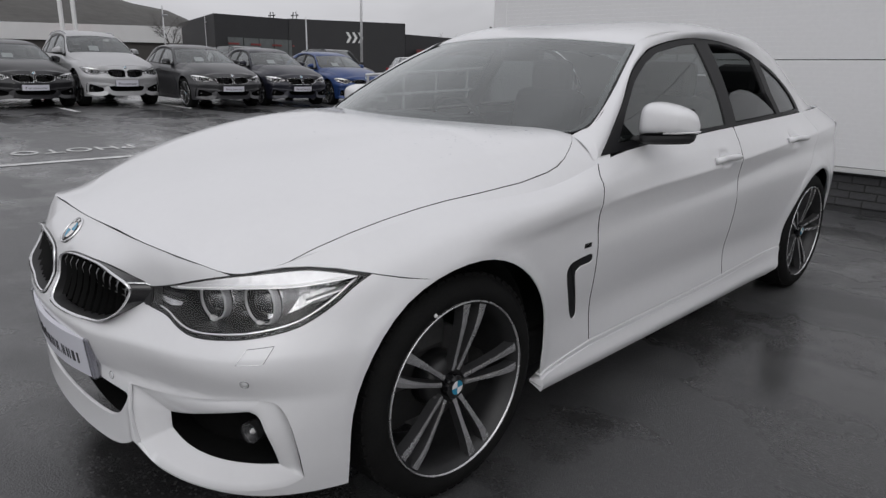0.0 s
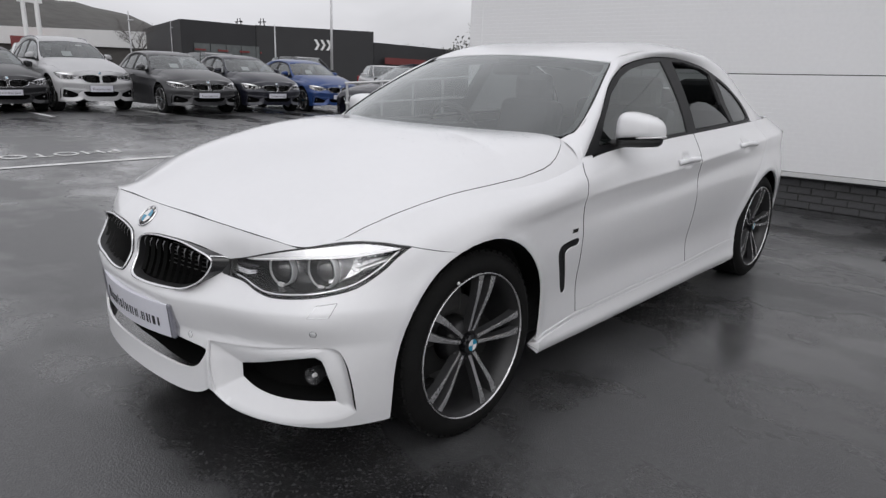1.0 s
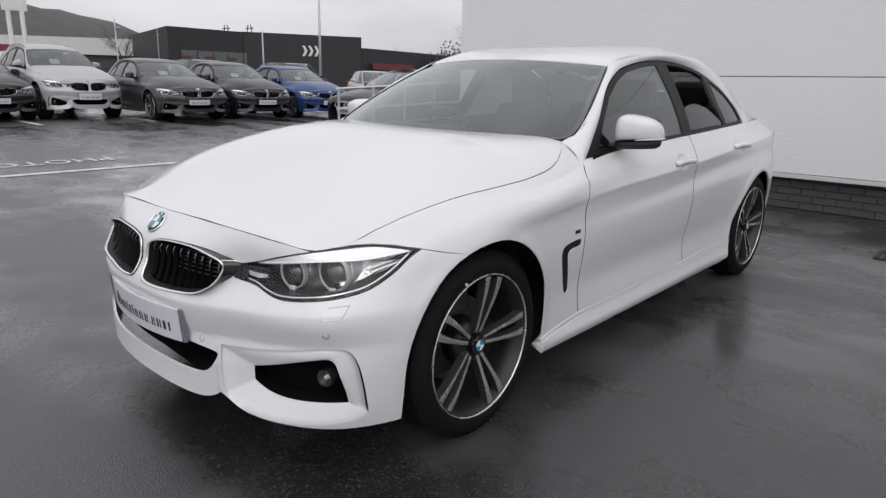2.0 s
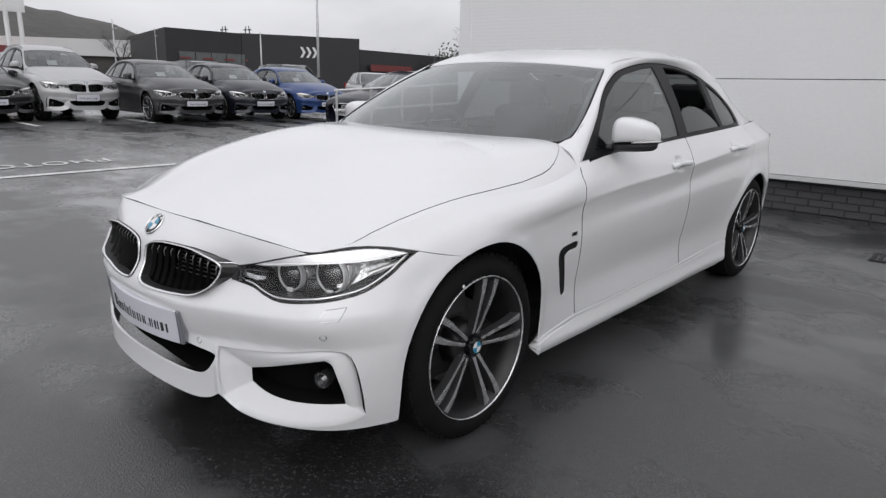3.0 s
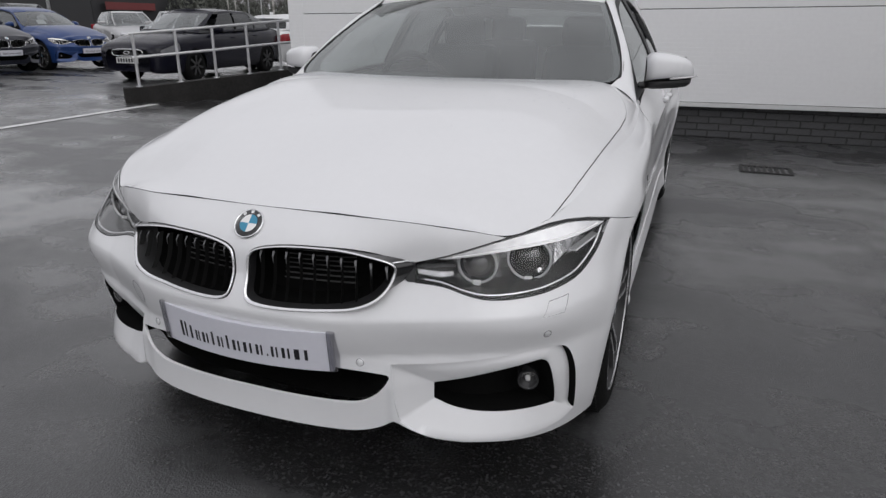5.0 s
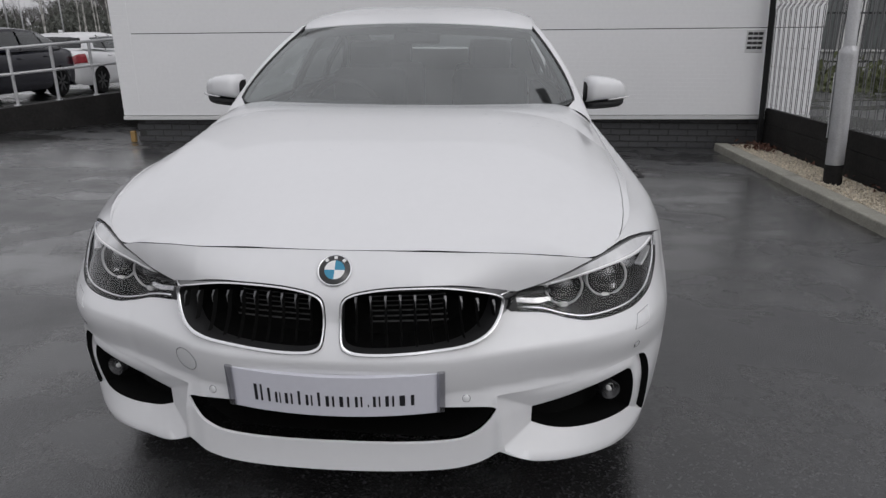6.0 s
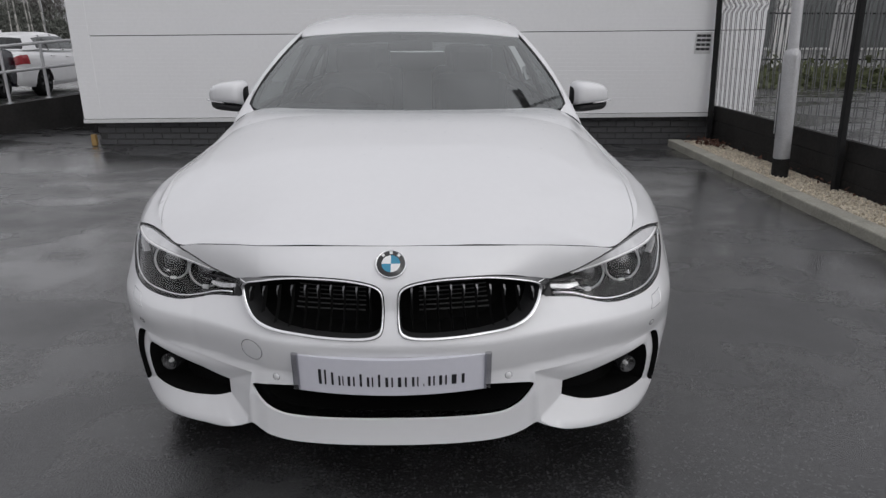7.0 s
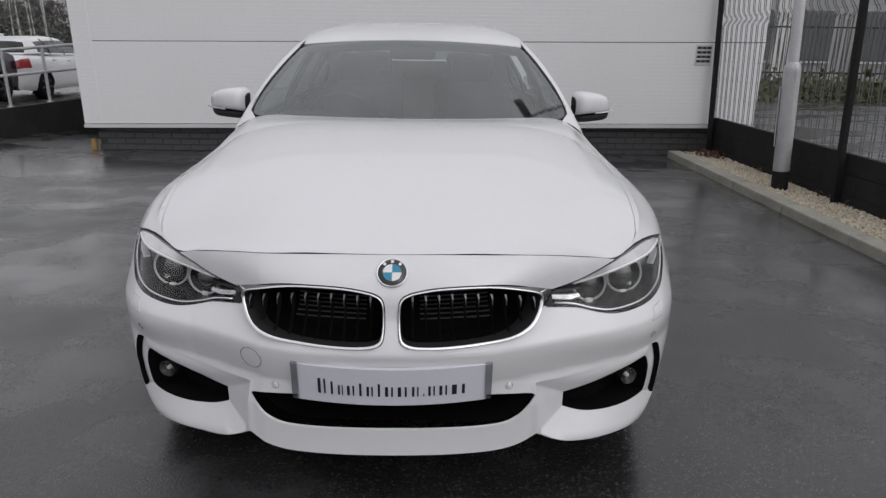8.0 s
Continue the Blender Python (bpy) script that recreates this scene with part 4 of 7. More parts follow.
for sg in (1, -1):
    gr = new("kidney_grille")
    gr.parent = car
    bm = bmesh.new()
    K = KIDNEY * (sg, 1)
    c = K.mean(0)
    ring = [K, c + (K - c) * (.970, .930)]
    lift = kidney_lift(K[:, 0])
    wall = bmesh.new()
    foot = np.clip((np.abs(K[:, 0]) - .40) / .08, 0, 1) ** 1.5
    out_p = K[:, 0] + sg * .052 * foot
    wa = [[wall.verts.new(tuple(v)) for v in q] for q in (body(out_p, K[:, 1] + foot * .1 * (.637 - K[:, 1]), -.012 + .0165 * foot), body(K[:, 0], K[:, 1], .004 + lift * .9))]
    for i in range(len(K)):
        wall.faces.new((wa[0][i], wa[0][(i+1) % len(K)], wa[1][(i+1) % len(K)], wa[1][i]))
    part("grille_surround", wall, GLOSS, gr, "dark side wall of the grille", smooth=True)
    rows = [body(ring[0][:, 0], ring[0][:, 1], lift * .9 + .003), body(ring[0][:, 0], ring[0][:, 1], .005 + lift), body(c[0] + (K[:, 0]-c[0]) * .985, c[1] + (K[:, 1]-c[1]) * .966, .0085 + lift), body(ring[1][:, 0], ring[1][:, 1], .001 + lift)]
    well = bmesh.new()
    wb = [[well.verts.new(tuple(v)) for v in body(ring[1][:, 0], ring[1][:, 1], o)] for o in (.001 + lift, -.03 + 0 * lift)]
    for i in range(len(K)):
        well.faces.new((wb[0][i], wb[0][(i+1) % len(K)], wb[1][(i+1) % len(K)], wb[1][i]))
    part("grille_well", well, BLACK, gr, "black inner wall of the grille", smooth=True)
    vs = [[bm.verts.new(tuple(v)) for v in r] for r in rows]
    kk = len(K)
    for a, b in zip(vs, vs[1:]):
        for i in range(kk):
            bm.faces.new((a[i], a[(i+1) % kk], b[(i+1) % kk], b[i]))
    part("chrome_frame", bm, CHROME, gr, "chrome grille surround", smooth=True)
    for i in range(10):
        p = (.068 + .043 * i)
        zt = float(np.interp(p, [.03, .2, .39, .5], [.672, .675, .667, .652])) - .004
        zb = float(np.interp(p, [.03, .12, .25, .36, .44, .5], [.565, .552, .549, .562, .607, .64]))
        if zt - zb < .025:
            continue
        bm = bmesh.new()
        zs = np.linspace(zb, zt, 6)
        a = [bm.verts.new(tuple(v)) for v in belt(np.full(6, sg * (p - .0035)), zs, -.016 + kidney_lift(p))]
        b = [bm.verts.new(tuple(v)) for v in belt(np.full(6, sg * (p - .001)), zs, -.004 + kidney_lift(p))]
        c2 = [bm.verts.new(tuple(v)) for v in belt(np.full(6, sg * (p + .0035)), zs, -.016 + kidney_lift(p))]
        for i2 in range(5):
            bm.faces.new((a[i2], b[i2], b[i2+1], a[i2+1]))
            bm.faces.new((b[i2], c2[i2], c2[i2+1], b[i2+1]))
        slat = part("grille_slat", bm, SLAT_BLACK, gr)
        bm = bmesh.new()
        zz = np.array([zt - .030, zt - .012, zt])
        a = [bm.verts.new(tuple(v)) for v in belt(np.array([p - .0005, p - .003, p - .0045]) * sg, zz, np.array([-.003, .0005, -.004]) + kidney_lift(p))]
        b = [bm.verts.new(tuple(v)) for v in belt(np.array([p + .0005, p + .002, p + .0035]) * sg, zz, np.array([-.003, .0005, -.004]) + kidney_lift(p))]
        for i2 in range(2):
            bm.faces.new((a[i2], b[i2], b[i2+1], a[i2+1]))
        part("slat_tip", bm, RIM_GREY, slat)
    # radiator shutters behind
    for k in range(7):
        bm = bmesh.new()
        z = .575 + .012 * k
        ps = np.linspace(.10, .36, 8) * sg
        a = [bm.verts.new(tuple(v)) for v in body(ps, np.full(8, z), -.090)]
        b = [bm.verts.new(tuple(v)) for v in body(ps, np.full(8, z + .006), -.084)]
        for i in range(7):
            bm.faces.new((a[i], a[i+1], b[i+1], b[i]))
        part("radiator_slat", bm, SHUTTER, gr)

# bright link pieces between grille and lamp
for sg in (1, -1):
    bm = bmesh.new()
    plate_on(bm, body, np.array([(.500, .664), (.509, .655), (.497, .624), (.512, .614), (.531, .614), (.531, .657), (.515, .665)]) * (sg, 1), -.006, .0025)
    part("grille_link", bm, BLACK, car)
    bm = bmesh.new()
    tube(bm, [tuple(v) for v in body(np.array([.470, .497, .512, .531]) * sg, np.array([.668, .6662, .6655, .6615]), np.array([.030, .016, .006, .003]))], .0022, 6)
    part("link_strip", bm, CHROME, car, smooth=True)

# headlights
LAMP = [tuple(q) for q in LAMP_LOW] + [tuple(q) for q in LAMP_TOP] + [(.84, .7265), (.90, .7345), (.965, .7385), (1.03, .7350)]
for sg, fl in ((1, False), (-1, True)):
    hl = new("headlight")
    hl.parent = car
    P = np.array(LAMP)
    c = P.mean(0)
    skin("lens", c + (P - c) * .985, [], body, .03, LENS, hl, "clear headlight cover", depth=.004, flip=fl)
    skin("lamp_rim", P, [c + (P - c) * (.990, .972)], lambda p, z: body(p, z, .001), .03, BLACK, hl, flip=fl, depth=.03)
    q = c + (P - c) * .985
    bm = bmesh.new()
    rings = [[bm.verts.new(tuple(v)) for v in body(q[:, 0], q[:, 1], o)] for o in (-.004, -.06, -.14)]
    for a, b in zip(rings, rings[1:]):
        for i in range(len(q)):
            bm.faces.new((a[i], a[(i+1) % len(q)], b[(i+1) % len(q)], b[i]))
    bmesh.ops.triangle_fill(bm, use_beauty=True, edges=[bm.edges.get((rings[2][i], rings[2][(i+1) % len(q)])) for i in range(len(q))])
    if fl:
        bmesh.ops.scale(bm, vec=(-1, 1, 1), verts=bm.verts)
    part("reflector_housing", bm, LAMP_HOUSING, hl)
    for o, r in (((.568, .243, .644), .050), ((.685, .303, .655), .056)):
        n = Vector((.16, -1, .02)).normalized()
        m = Matrix.Translation(o) @ n.to_track_quat("Z", "Y").to_matrix().to_4x4()
        if fl:
            m = Matrix.Diagonal((-1, 1, 1, 1)) @ m
        bm = bmesh.new()
        lathe(bm, [(r - .0055, .008), (r - .0045, .0125), (r - .0008, .0135), (r + .0008, .010), (r + .0008, -.006)], 48, "z")
        bmesh.ops.transform(bm, matrix=m, verts=bm.verts)
        ring = part("light_ring", bm, RING, hl, "pale daytime light ring", smooth=True)
        bm = bmesh.new()
        lathe(bm, [(r - .0055, .009), (r - .010, -.006), (r * .74, -.022), (r * .70, -.012), (r * .66, -.004)], 40, "z")
        bmesh.ops.transform(bm, matrix=m, verts=bm.verts)
        part("projector_bowl", bm, LAMP_DARK, ring, smooth=True)
        bm = bmesh.new()
        lathe(bm, [(r * .66, -.004), (r * .55, .006), (r * .3, .014), (0, .017)], 36, "z")
        bmesh.ops.transform(bm, matrix=m, verts=bm.verts)
        part("projector", bm, PROJECTOR, ring, "dark glass projector lens", smooth=True)
        bm = bmesh.new()
        lathe(bm, [(r + .0010, -.010), (r + .0028, -.014), (r + .0022, -.024), (r + .0040, -.030), (r + .0034, -.042), (r + .0050, -.05), (r + .0050, -.075)], 40, "z")
        bmesh.ops.transform(bm, matrix=m, verts=bm.verts)
        part("ring_sleeve", bm, LAMP_CHROME, ring, "bright crinkled reflector sleeve", smooth=True)
        bm = bmesh.new()
        box(bm, -.010, .010, -r - .003, -r + .010, .006, .018, .003)
        bmesh.ops.transform(bm, matrix=m, verts=bm.verts)
        part("ring_foot", bm, BADGE_WHITE, ring)

    def lamp_plate(name, poly, a, b, mat, label=""):
        bm = bmesh.new()
        plate_on(bm, body, np.array(poly), a, b)
        if fl:
            bmesh.ops.scale(bm, vec=(-1, 1, 1), verts=bm.verts)
        return part(name, bm, mat, hl, label)

    brow_top = smooth_path([(.60, .671), (.66, .687), (.72, .701), (.78, .7115), (.84, .719), (.90, .727), (.965, .733), (1.03, .728), (1.075, .720)], 3)
    brow_low = smooth_path([(1.05, .716), (1.0, .709), (.93, .699), (.85, .692), (.775, .686), (.69, .677), (.63, .671)], 3)

    def lamp_band(name, top, low, a, b, mat, label=""):
        bm = bmesh.new()
        band_on(bm, body, top, low, a, b)
        if fl:
            bmesh.ops.scale(bm, vec=(-1, 1, 1), verts=bm.verts)
            bmesh.ops.reverse_faces(bm, faces=bm.faces)
        return part(name, bm, mat, hl, label)

    lamp_band("light_brow", brow_top, brow_low[::-1], -.03, .0012, LAMP_LED, "white light strip along the top of the lamp")
    lamp_band("brow_lip", brow_low[::-1] - (0, .0002), brow_low[::-1] - (0, .004), -.05, -.009, SILVER)
    # bright strip along the lower edge, ribbed corner pieces
    bm = bmesh.new()
    low = np.array([q for q in LAMP_LOW if .535 < q[0] < 1.085])
    tube(bm, [tuple(v) for v in body(low[:, 0] - .004, low[:, 1] + .0085, -.005)], .0036, 6)
    if fl:
        bmesh.ops.scale(bm, vec=(-1, 1, 1), verts=bm.verts)
    part("chrome_strip", bm, CHROME, hl, smooth=True)
    lamp_plate("lamp_insert", [(.545, .628), (.60, .622), (.635, .628), (.635, .636), (.60, .634), (.545, .638)], -.05, -.016, LAMP_SIDE)
    lamp_plate("lamp_insert", [(.545, .642), (.64, .646), (.645, .652), (.56, .650)], -.05, -.016, LAMP_DARK)
    lamp_band("rear_reflector", smooth_path([(.57, .666), (.66, .682), (.76, .694), (.87, .702)], 3), smooth_path([(.57, .636), (.66, .634), (.76, .640), (.87, .655)], 3), -.112, -.094, LAMP_CHROME, "crinkled bright reflector behind the rings")
    lamp_band("light_line", brow_low[::-1] + (0, .0065), brow_low[::-1] + (0, .0035), -.02, .0018, BADGE_WHITE, "thin white light line")
    lamp_band("side_reflector", smooth_path([(.865, .682), (.92, .690), (.98, .698), (1.04, .706)], 3), smooth_path([(.865, .616), (.92, .630), (.98, .655), (1.04, .692)], 3), -.085, -.066, LAMP_CHROME, "crinkled bright reflector")
    for k in range(2, 6):
        a = .925 + .021 * k
        zb = .628 + .30 * max(0, a - .93) + .012
        lamp_plate("reflector_facet", [(a, zb), (a + .018, zb + .005), (a + .018, .688), (a, .684)], -.08, -.05 + .004 * (k % 2), LAMP_SIDE)
    lamp_band("side_guide", [(.955, .669), (1.0, .683), (1.048, .695)], [(.955, .665), (1.0, .679), (1.045, .691)], -.03, -.012, LAMP_LED)
# ---- fittings of the white car ----
def disc_on(pc, zc, prof, name, mat, parent, n=28, label=""):
    """A small turned piece standing on the belt surface."""
    o = body(np.array(pc), np.array(zc))
    e = .01
    du = body(np.array(pc + e), np.array(zc)) - body(np.array(pc - e), np.array(zc))
    dv = body(np.array(pc), np.array(zc + e)) - body(np.array(pc), np.array(zc - e))
    nn = Vector(tuple(map(float, np.cross(du, dv)))).normalized()
    if nn.y > 0 and abs(pc) < 1.2:
        nn = -nn
    m = Matrix.Translation(Vector(tuple(map(float, o)))) @ nn.to_track_quat("Z", "Y").to_matrix().to_4x4()
    bm = bmesh.new()
    lathe(bm, prof, n, "z")
    bmesh.ops.transform(bm, matrix=m, verts=bm.verts)
    return part(name, bm, mat, parent, label, smooth=True), m


badge, bm_m = disc_on(0.0, .722, [(0, .0035), (.040, .0035), (.041, .002), (.041, -.002)], "bonnet_badge", GLOSS, car, 40, label="round black-rimmed badge with blue and white quarters")
bm = bmesh.new()
lathe(bm, [(.038, .0035), (.0395, .0055), (.0415, .005), (.0425, .001)], 40, "z")
bmesh.ops.transform(bm, matrix=bm_m, verts=bm.verts)
part("badge_rim", bm, CHROME, badge, smooth=True)
for q in range(4):
    bm = bmesh.new()
    vs = [bm.verts.new((0, 0, .0042))] + [bm.verts.new((.025*math.cos(a), .025*math.sin(a), .0042)) for a in np.linspace(q*math.pi/2, (q+1)*math.pi/2, 9)]
    bm.faces.new(vs)
    bmesh.ops.transform(bm, matrix=bm_m, verts=bm.verts)
    part("badge_quarter", bm, BADGE_WHITE if q % 2 else BADGE_BLUE, badge)
for a in (-40, 0, 40):
    bm = bmesh.new()
    box(bm, -.004, .004, .0285, .0365, .0035, .0045)
    bmesh.ops.transform(bm, matrix=bm_m @ Matrix.Rotation(radians(a), 4, "Z"), verts=bm.verts)
    part("badge_mark", bm, BADGE_WHITE, badge)

for pc, zc in ((.372, .405), (.820, .498)):
    for sg in (1, -1):
        s, _ = disc_on(pc * sg, zc, [(0, .0012), (.009, .0012), (.0095, -.001)], "parking_sensor", PAINT, car, 20)
        disc_on(pc * sg, zc, [(.009, .0008), (.0096, .0022), (.0108, .0008)], "sensor_ring", SILVER, s, 20)
disc_on(-.437, .485, [(.0322, .0002), (.0332, .0009), (.0342, .0002)], "towing_eye_cover", SILVER, car, 36)
for sg in (1, -1):
    bm = bmesh.new()
    P = np.array([(.828, .578), (.884, .585), (.860, .548), (.804, .545)]) * (sg, 1)
    c = P.mean(0)
    for a, b in zip(P, np.roll(P, -1, 0)):
        tube(bm, [tuple(v) for v in body(np.linspace(a[0], b[0], 5), np.linspace(a[1], b[1], 5), .0)], .0009, 5)
    part("washer_cover", bm, SILVER, car)
    # fog lamp in its pocket
    m = Matrix.Translation((.712 * sg, .235, .346)) @ Vector((.30 * sg, -1, .0)).normalized().to_track_quat("Z", "Y").to_matrix().to_4x4()
    fog = new("fog_lamp")
    fog.parent = car
    for nm, prof, mt in (("bowl", [(0, -.016), (.012, -.012), (.022, .0), (.026, .006), (.0275, .004), (.0275, -.05)], LAMP_DARK), ("bulb", [(0, .002), (.006, -.002), (.007, -.014)], BADGE_WHITE), ("fog_lens", [(0, .013), (.014, .011), (.0265, .005)], LENS)):
        bm = bmesh.new()
        lathe(bm, prof, 28, "z")
        bmesh.ops.transform(bm, matrix=m, verts=bm.verts)
        part(nm, bm, mt, fog, smooth=True)

# number plate with its holder; the lettering is plain bars
plate = new("number_plate")
plate.parent = car
bm = bmesh.new()
rows = [[bm.verts.new((x, y, z)) for y, z in ((-.006, -.0555), (-.005, -.0565), (.006, -.0565), (.006, .0565), (-.005, .0565), (-.006, .0555))] for x in np.linspace(-.258, .258, 19)]
for a, b in zip(rows, rows[1:]):
    for j in range(6):
        bm.faces.new((a[j], a[(j+1) % 6], b[(j+1) % 6], b[j]))
bm.faces.new(rows[0][::-1])
bm.faces.new(rows[-1])
bmesh.ops.recalc_face_normals(bm, faces=bm.faces)
part("plate_face", bm, PLATE_WHITE, plate, "white show plate")
for s in (-1, 1):
    bm = bmesh.new()
    box(bm, s*.262-.010, s*.262+.010, -.012, .02, -.055, .062, .004)
    part("plate_clamp", bm, ACRYLIC, plate, "clear acrylic plate clamp")
bm = bmesh.new()
box(bm, -.24, .24, .006, .04, -.05, .02, .004)
part("plate_holder", bm, BLACK, plate)
xs = -.198
for w, h in ((.026, .040), (.013, .034), (.017, .026), (.024, .026), (.013, .034), (.021, .026), (.013, .034), (.026, .026), (.030, .026), (.022, .026), (.006, .006), (.022, .026), (.026, .026), (.044, .026)):
    for a, b in ((0, .30), (.62, .80)) if w >= .017 else ((.1, .55),):
        bm = bmesh.new()
        box(bm, xs + w * a, xs + w * b, -.0072, -.0055, -.027, -.027 + h * 1.15)
        part("lettering_bar", bm, INK, plate)
    xs += w + .0078
for ob in plate.children:                  # the plate is bent round the bumper
    for v in ob.data.vertices:
        v.co.y += .48 * v.co.x ** 2
plate.matrix_world = Matrix.Translation((0, .002, .4365)) @ Matrix.Rotation(radians(5), 4, "X")

# door mirrors
for sg in (1, -1):
    mir = new("door_mirror")
    mir.parent = car
    m = Matrix.Translation((.903, 1.785, 1.022)) @ Matrix.Rotation(radians(14), 4, "Z") @ Matrix(((1, 0, 0, 0), (0, 1, 0, 0), (.07, 0, 1, 0), (0, 0, 0, 1)))
    shell_at = np.array([0, .06, .16, .32, .5, .7, .84, .94, 1.0])
    top_z = np.array([.050, .066, .073, .072, .065, .053, .040, .021, -.008])
    low_z = np.array([-.043, -.043, -.043, -.043, -.043, -.043, -.042, -.041, -.038])
    deep_y = np.array([.038, .064, .076, .080, .078, .068, .054, .036, .010])
    for nm, mt, inset, lab in (("mirror_shell", PAINT, 0.0, "white mirror cap"), ("mirror_housing", BLACK, .004, "black mirror housing")):
        bm = bmesh.new()
        grid = []
        for q in np.linspace(0, 1, 22):
            x = -.100 + .198 * q + (inset if q < .5 else -inset)
            zt, zl, dy = (float(smooth_path(np.stack([shell_at, v], -1), 6)[:, 1][np.argmin(np.abs(smooth_path(np.stack([shell_at, v], -1), 6)[:, 0] - q))]) for v in (top_z, low_z, deep_y))
            zt, zl, dy = zt - inset, zl - (inset if inset else 0), dy - inset
            back_y = .026 - .020 * q
            row = []
            for a in np.linspace(-90, 90, 19):
                ca, sa = math.cos(radians(a)), math.sin(radians(a))
                row.append(bm.verts.new((x, back_y - (back_y + dy) * max(ca, 0) ** .52, (zt + zl) / 2 + (zt - zl) / 2 * math.copysign(abs(sa) ** .62, sa))))
            grid.append(row)
        for ra, rb in zip(grid, grid[1:]):
            for q in range(18):
                bm.faces.new((ra[q], ra[q + 1], rb[q + 1], rb[q]))
        bm.faces.new(grid[-1])
        if inset:
            bm.faces.new(grid[0][::-1])
            for ra, rb in zip(grid, grid[1:]):
                bm.faces.new((ra[0], rb[0], rb[-1], ra[-1]))
        bmesh.ops.transform(bm, matrix=m, verts=bm.verts)
        if sg < 0:
            bmesh.ops.scale(bm, vec=(-1, 1, 1), verts=bm.verts)
        part(nm, bm, mt, mir, lab, smooth=True)
    bm = bmesh.new()
    grid = []
    for zz, kx, ky in ((-.0408, .90, .80), (-.0408, .985, .985), (-.052, .975, .975), (-.064, .93, .90), (-.072, .80, .70), (-.074, .40, .40)):
        row = []
        for a in np.linspace(0, 2 * math.pi, 41)[:-1]:
            ca, sa = math.cos(a), math.sin(a)
            x = math.copysign(abs(ca) ** .72, ca) * .098 * kx - .003
            y = math.copysign(abs(sa) ** .8, sa) * ky
            row.append(bm.verts.new((x - .003, (y * .072 if y < 0 else y * .028) * (1 - 1.7 * x), zz)))
        grid.append(row)
    for ra, rb in zip(grid, grid[1:]):
        for q in range(40):
            bm.faces.new((ra[q], ra[(q + 1) % 40], rb[(q + 1) % 40], rb[q]))
    bm.faces.new(grid[-1])
    box(bm, -.092, .07, .018, .027, -.046, .046, .006)
    box(bm, -.185, -.075, -.02, .04, -.072, -.045, .012)
    bmesh.ops.transform(bm, matrix=m, verts=bm.verts)
    if sg < 0:
        bmesh.ops.scale(bm, vec=(-1, 1, 1), verts=bm.verts)
    part("mirror_base", bm, BLACK, mir, "black mirror foot")
    bm = bmesh.new()
    tube(bm, [(-.100 + .218 * q, -float(np.interp(q, shell_at, deep_y)) * .86 + .001, float(np.interp(q, shell_at, low_z)) + .010) for q in np.linspace(.42, .95, 12)], .0034, 6)
    bmesh.ops.transform(bm, matrix=m, verts=bm.verts)
    if sg < 0:
        bmesh.ops.scale(bm, vec=(-1, 1, 1), verts=bm.verts)
    part("indicator_strip", bm, LAMP_LED, mir, "white indicator strip")
    # door handles
    for y, z in ((2.385, .842), (3.19, .878)):
        h = new("door_handle")
        h.parent = car
        bm = bmesh.new()
        pts = [(y - .105, z - .002), (y - .08, z + .002), (y, z + .004), (y + .08, z + .004), (y + .105, z + .002)]
        path = [tuple(body(np.array(a + SIDE), np.array(b), o)) for (a, b), o in zip(pts, (.002, .016, .022, .020, .004))]
        tube(bm, smooth_path(path, 5), .0145, 10)
        if sg < 0:
            bmesh.ops.scale(bm, vec=(-1, 1, 1), verts=bm.verts)
        part("grip", bm, PAINT, h, smooth=True)
    # small wing badge: three slanted bars
    bm = bmesh.new()
    for k, (a, w) in enumerate(((1.944, .005), (1.954, .006), (1.965, .007), (1.977, .004))):
        plate_on(bm, body, np.array([(a, .642), (a + w, .642), (a + w + .005, .656), (a + .005, .656)]), .0005, .003)
    if sg < 0:
        bmesh.ops.scale(bm, vec=(-1, 1, 1), verts=bm.verts)
    part("wing_badge", bm, GLOSS, car)
for sg in (1, -1):
    bm = bmesh.new()
    plate_on(bm, body, np.array([(4.36 + SIDE, .79), (4.58 + SIDE, .76), (4.58 + SIDE, .90), (4.43 + SIDE, .895)]), -.01, .004)
    if sg < 0:
        bmesh.ops.scale(bm, vec=(-1, 1, 1), verts=bm.verts)
    part("tail_light", bm, REAR_RED, car, "dark red tail light")
# dark edge of the windscreen along the pillars
for fl in (False, True):
    outer = scr + np.array([.006, 0])
    inner = scr - np.array([.006, 0])
    skin("screen_edge", [tuple(q) for q in outer] + [tuple(q) for q in inner[::-1]], [], lambda x, f: screen(x, f) + np.array([0, -.001, .003]), .03, TRIM, car, "black windscreen edge", depth=.006, flip=fl)
# wiper
bm = bmesh.new()
tube(bm, smooth_path([tuple(screen(x, f) + np.array([0, -.016, -.021])) for x, f in ((.62, .02), (.45, .015), (.25, .02), (.05, .03))], 5), .006, 6)
tube(bm, smooth_path([tuple(screen(x, f) + np.array([0, -.016, -.021])) for x, f in ((.06, .03), (-.05, .02), (-.3, .015), (-.62, .02))], 5), .006, 6)
part("wiper", bm, BLACK, car)

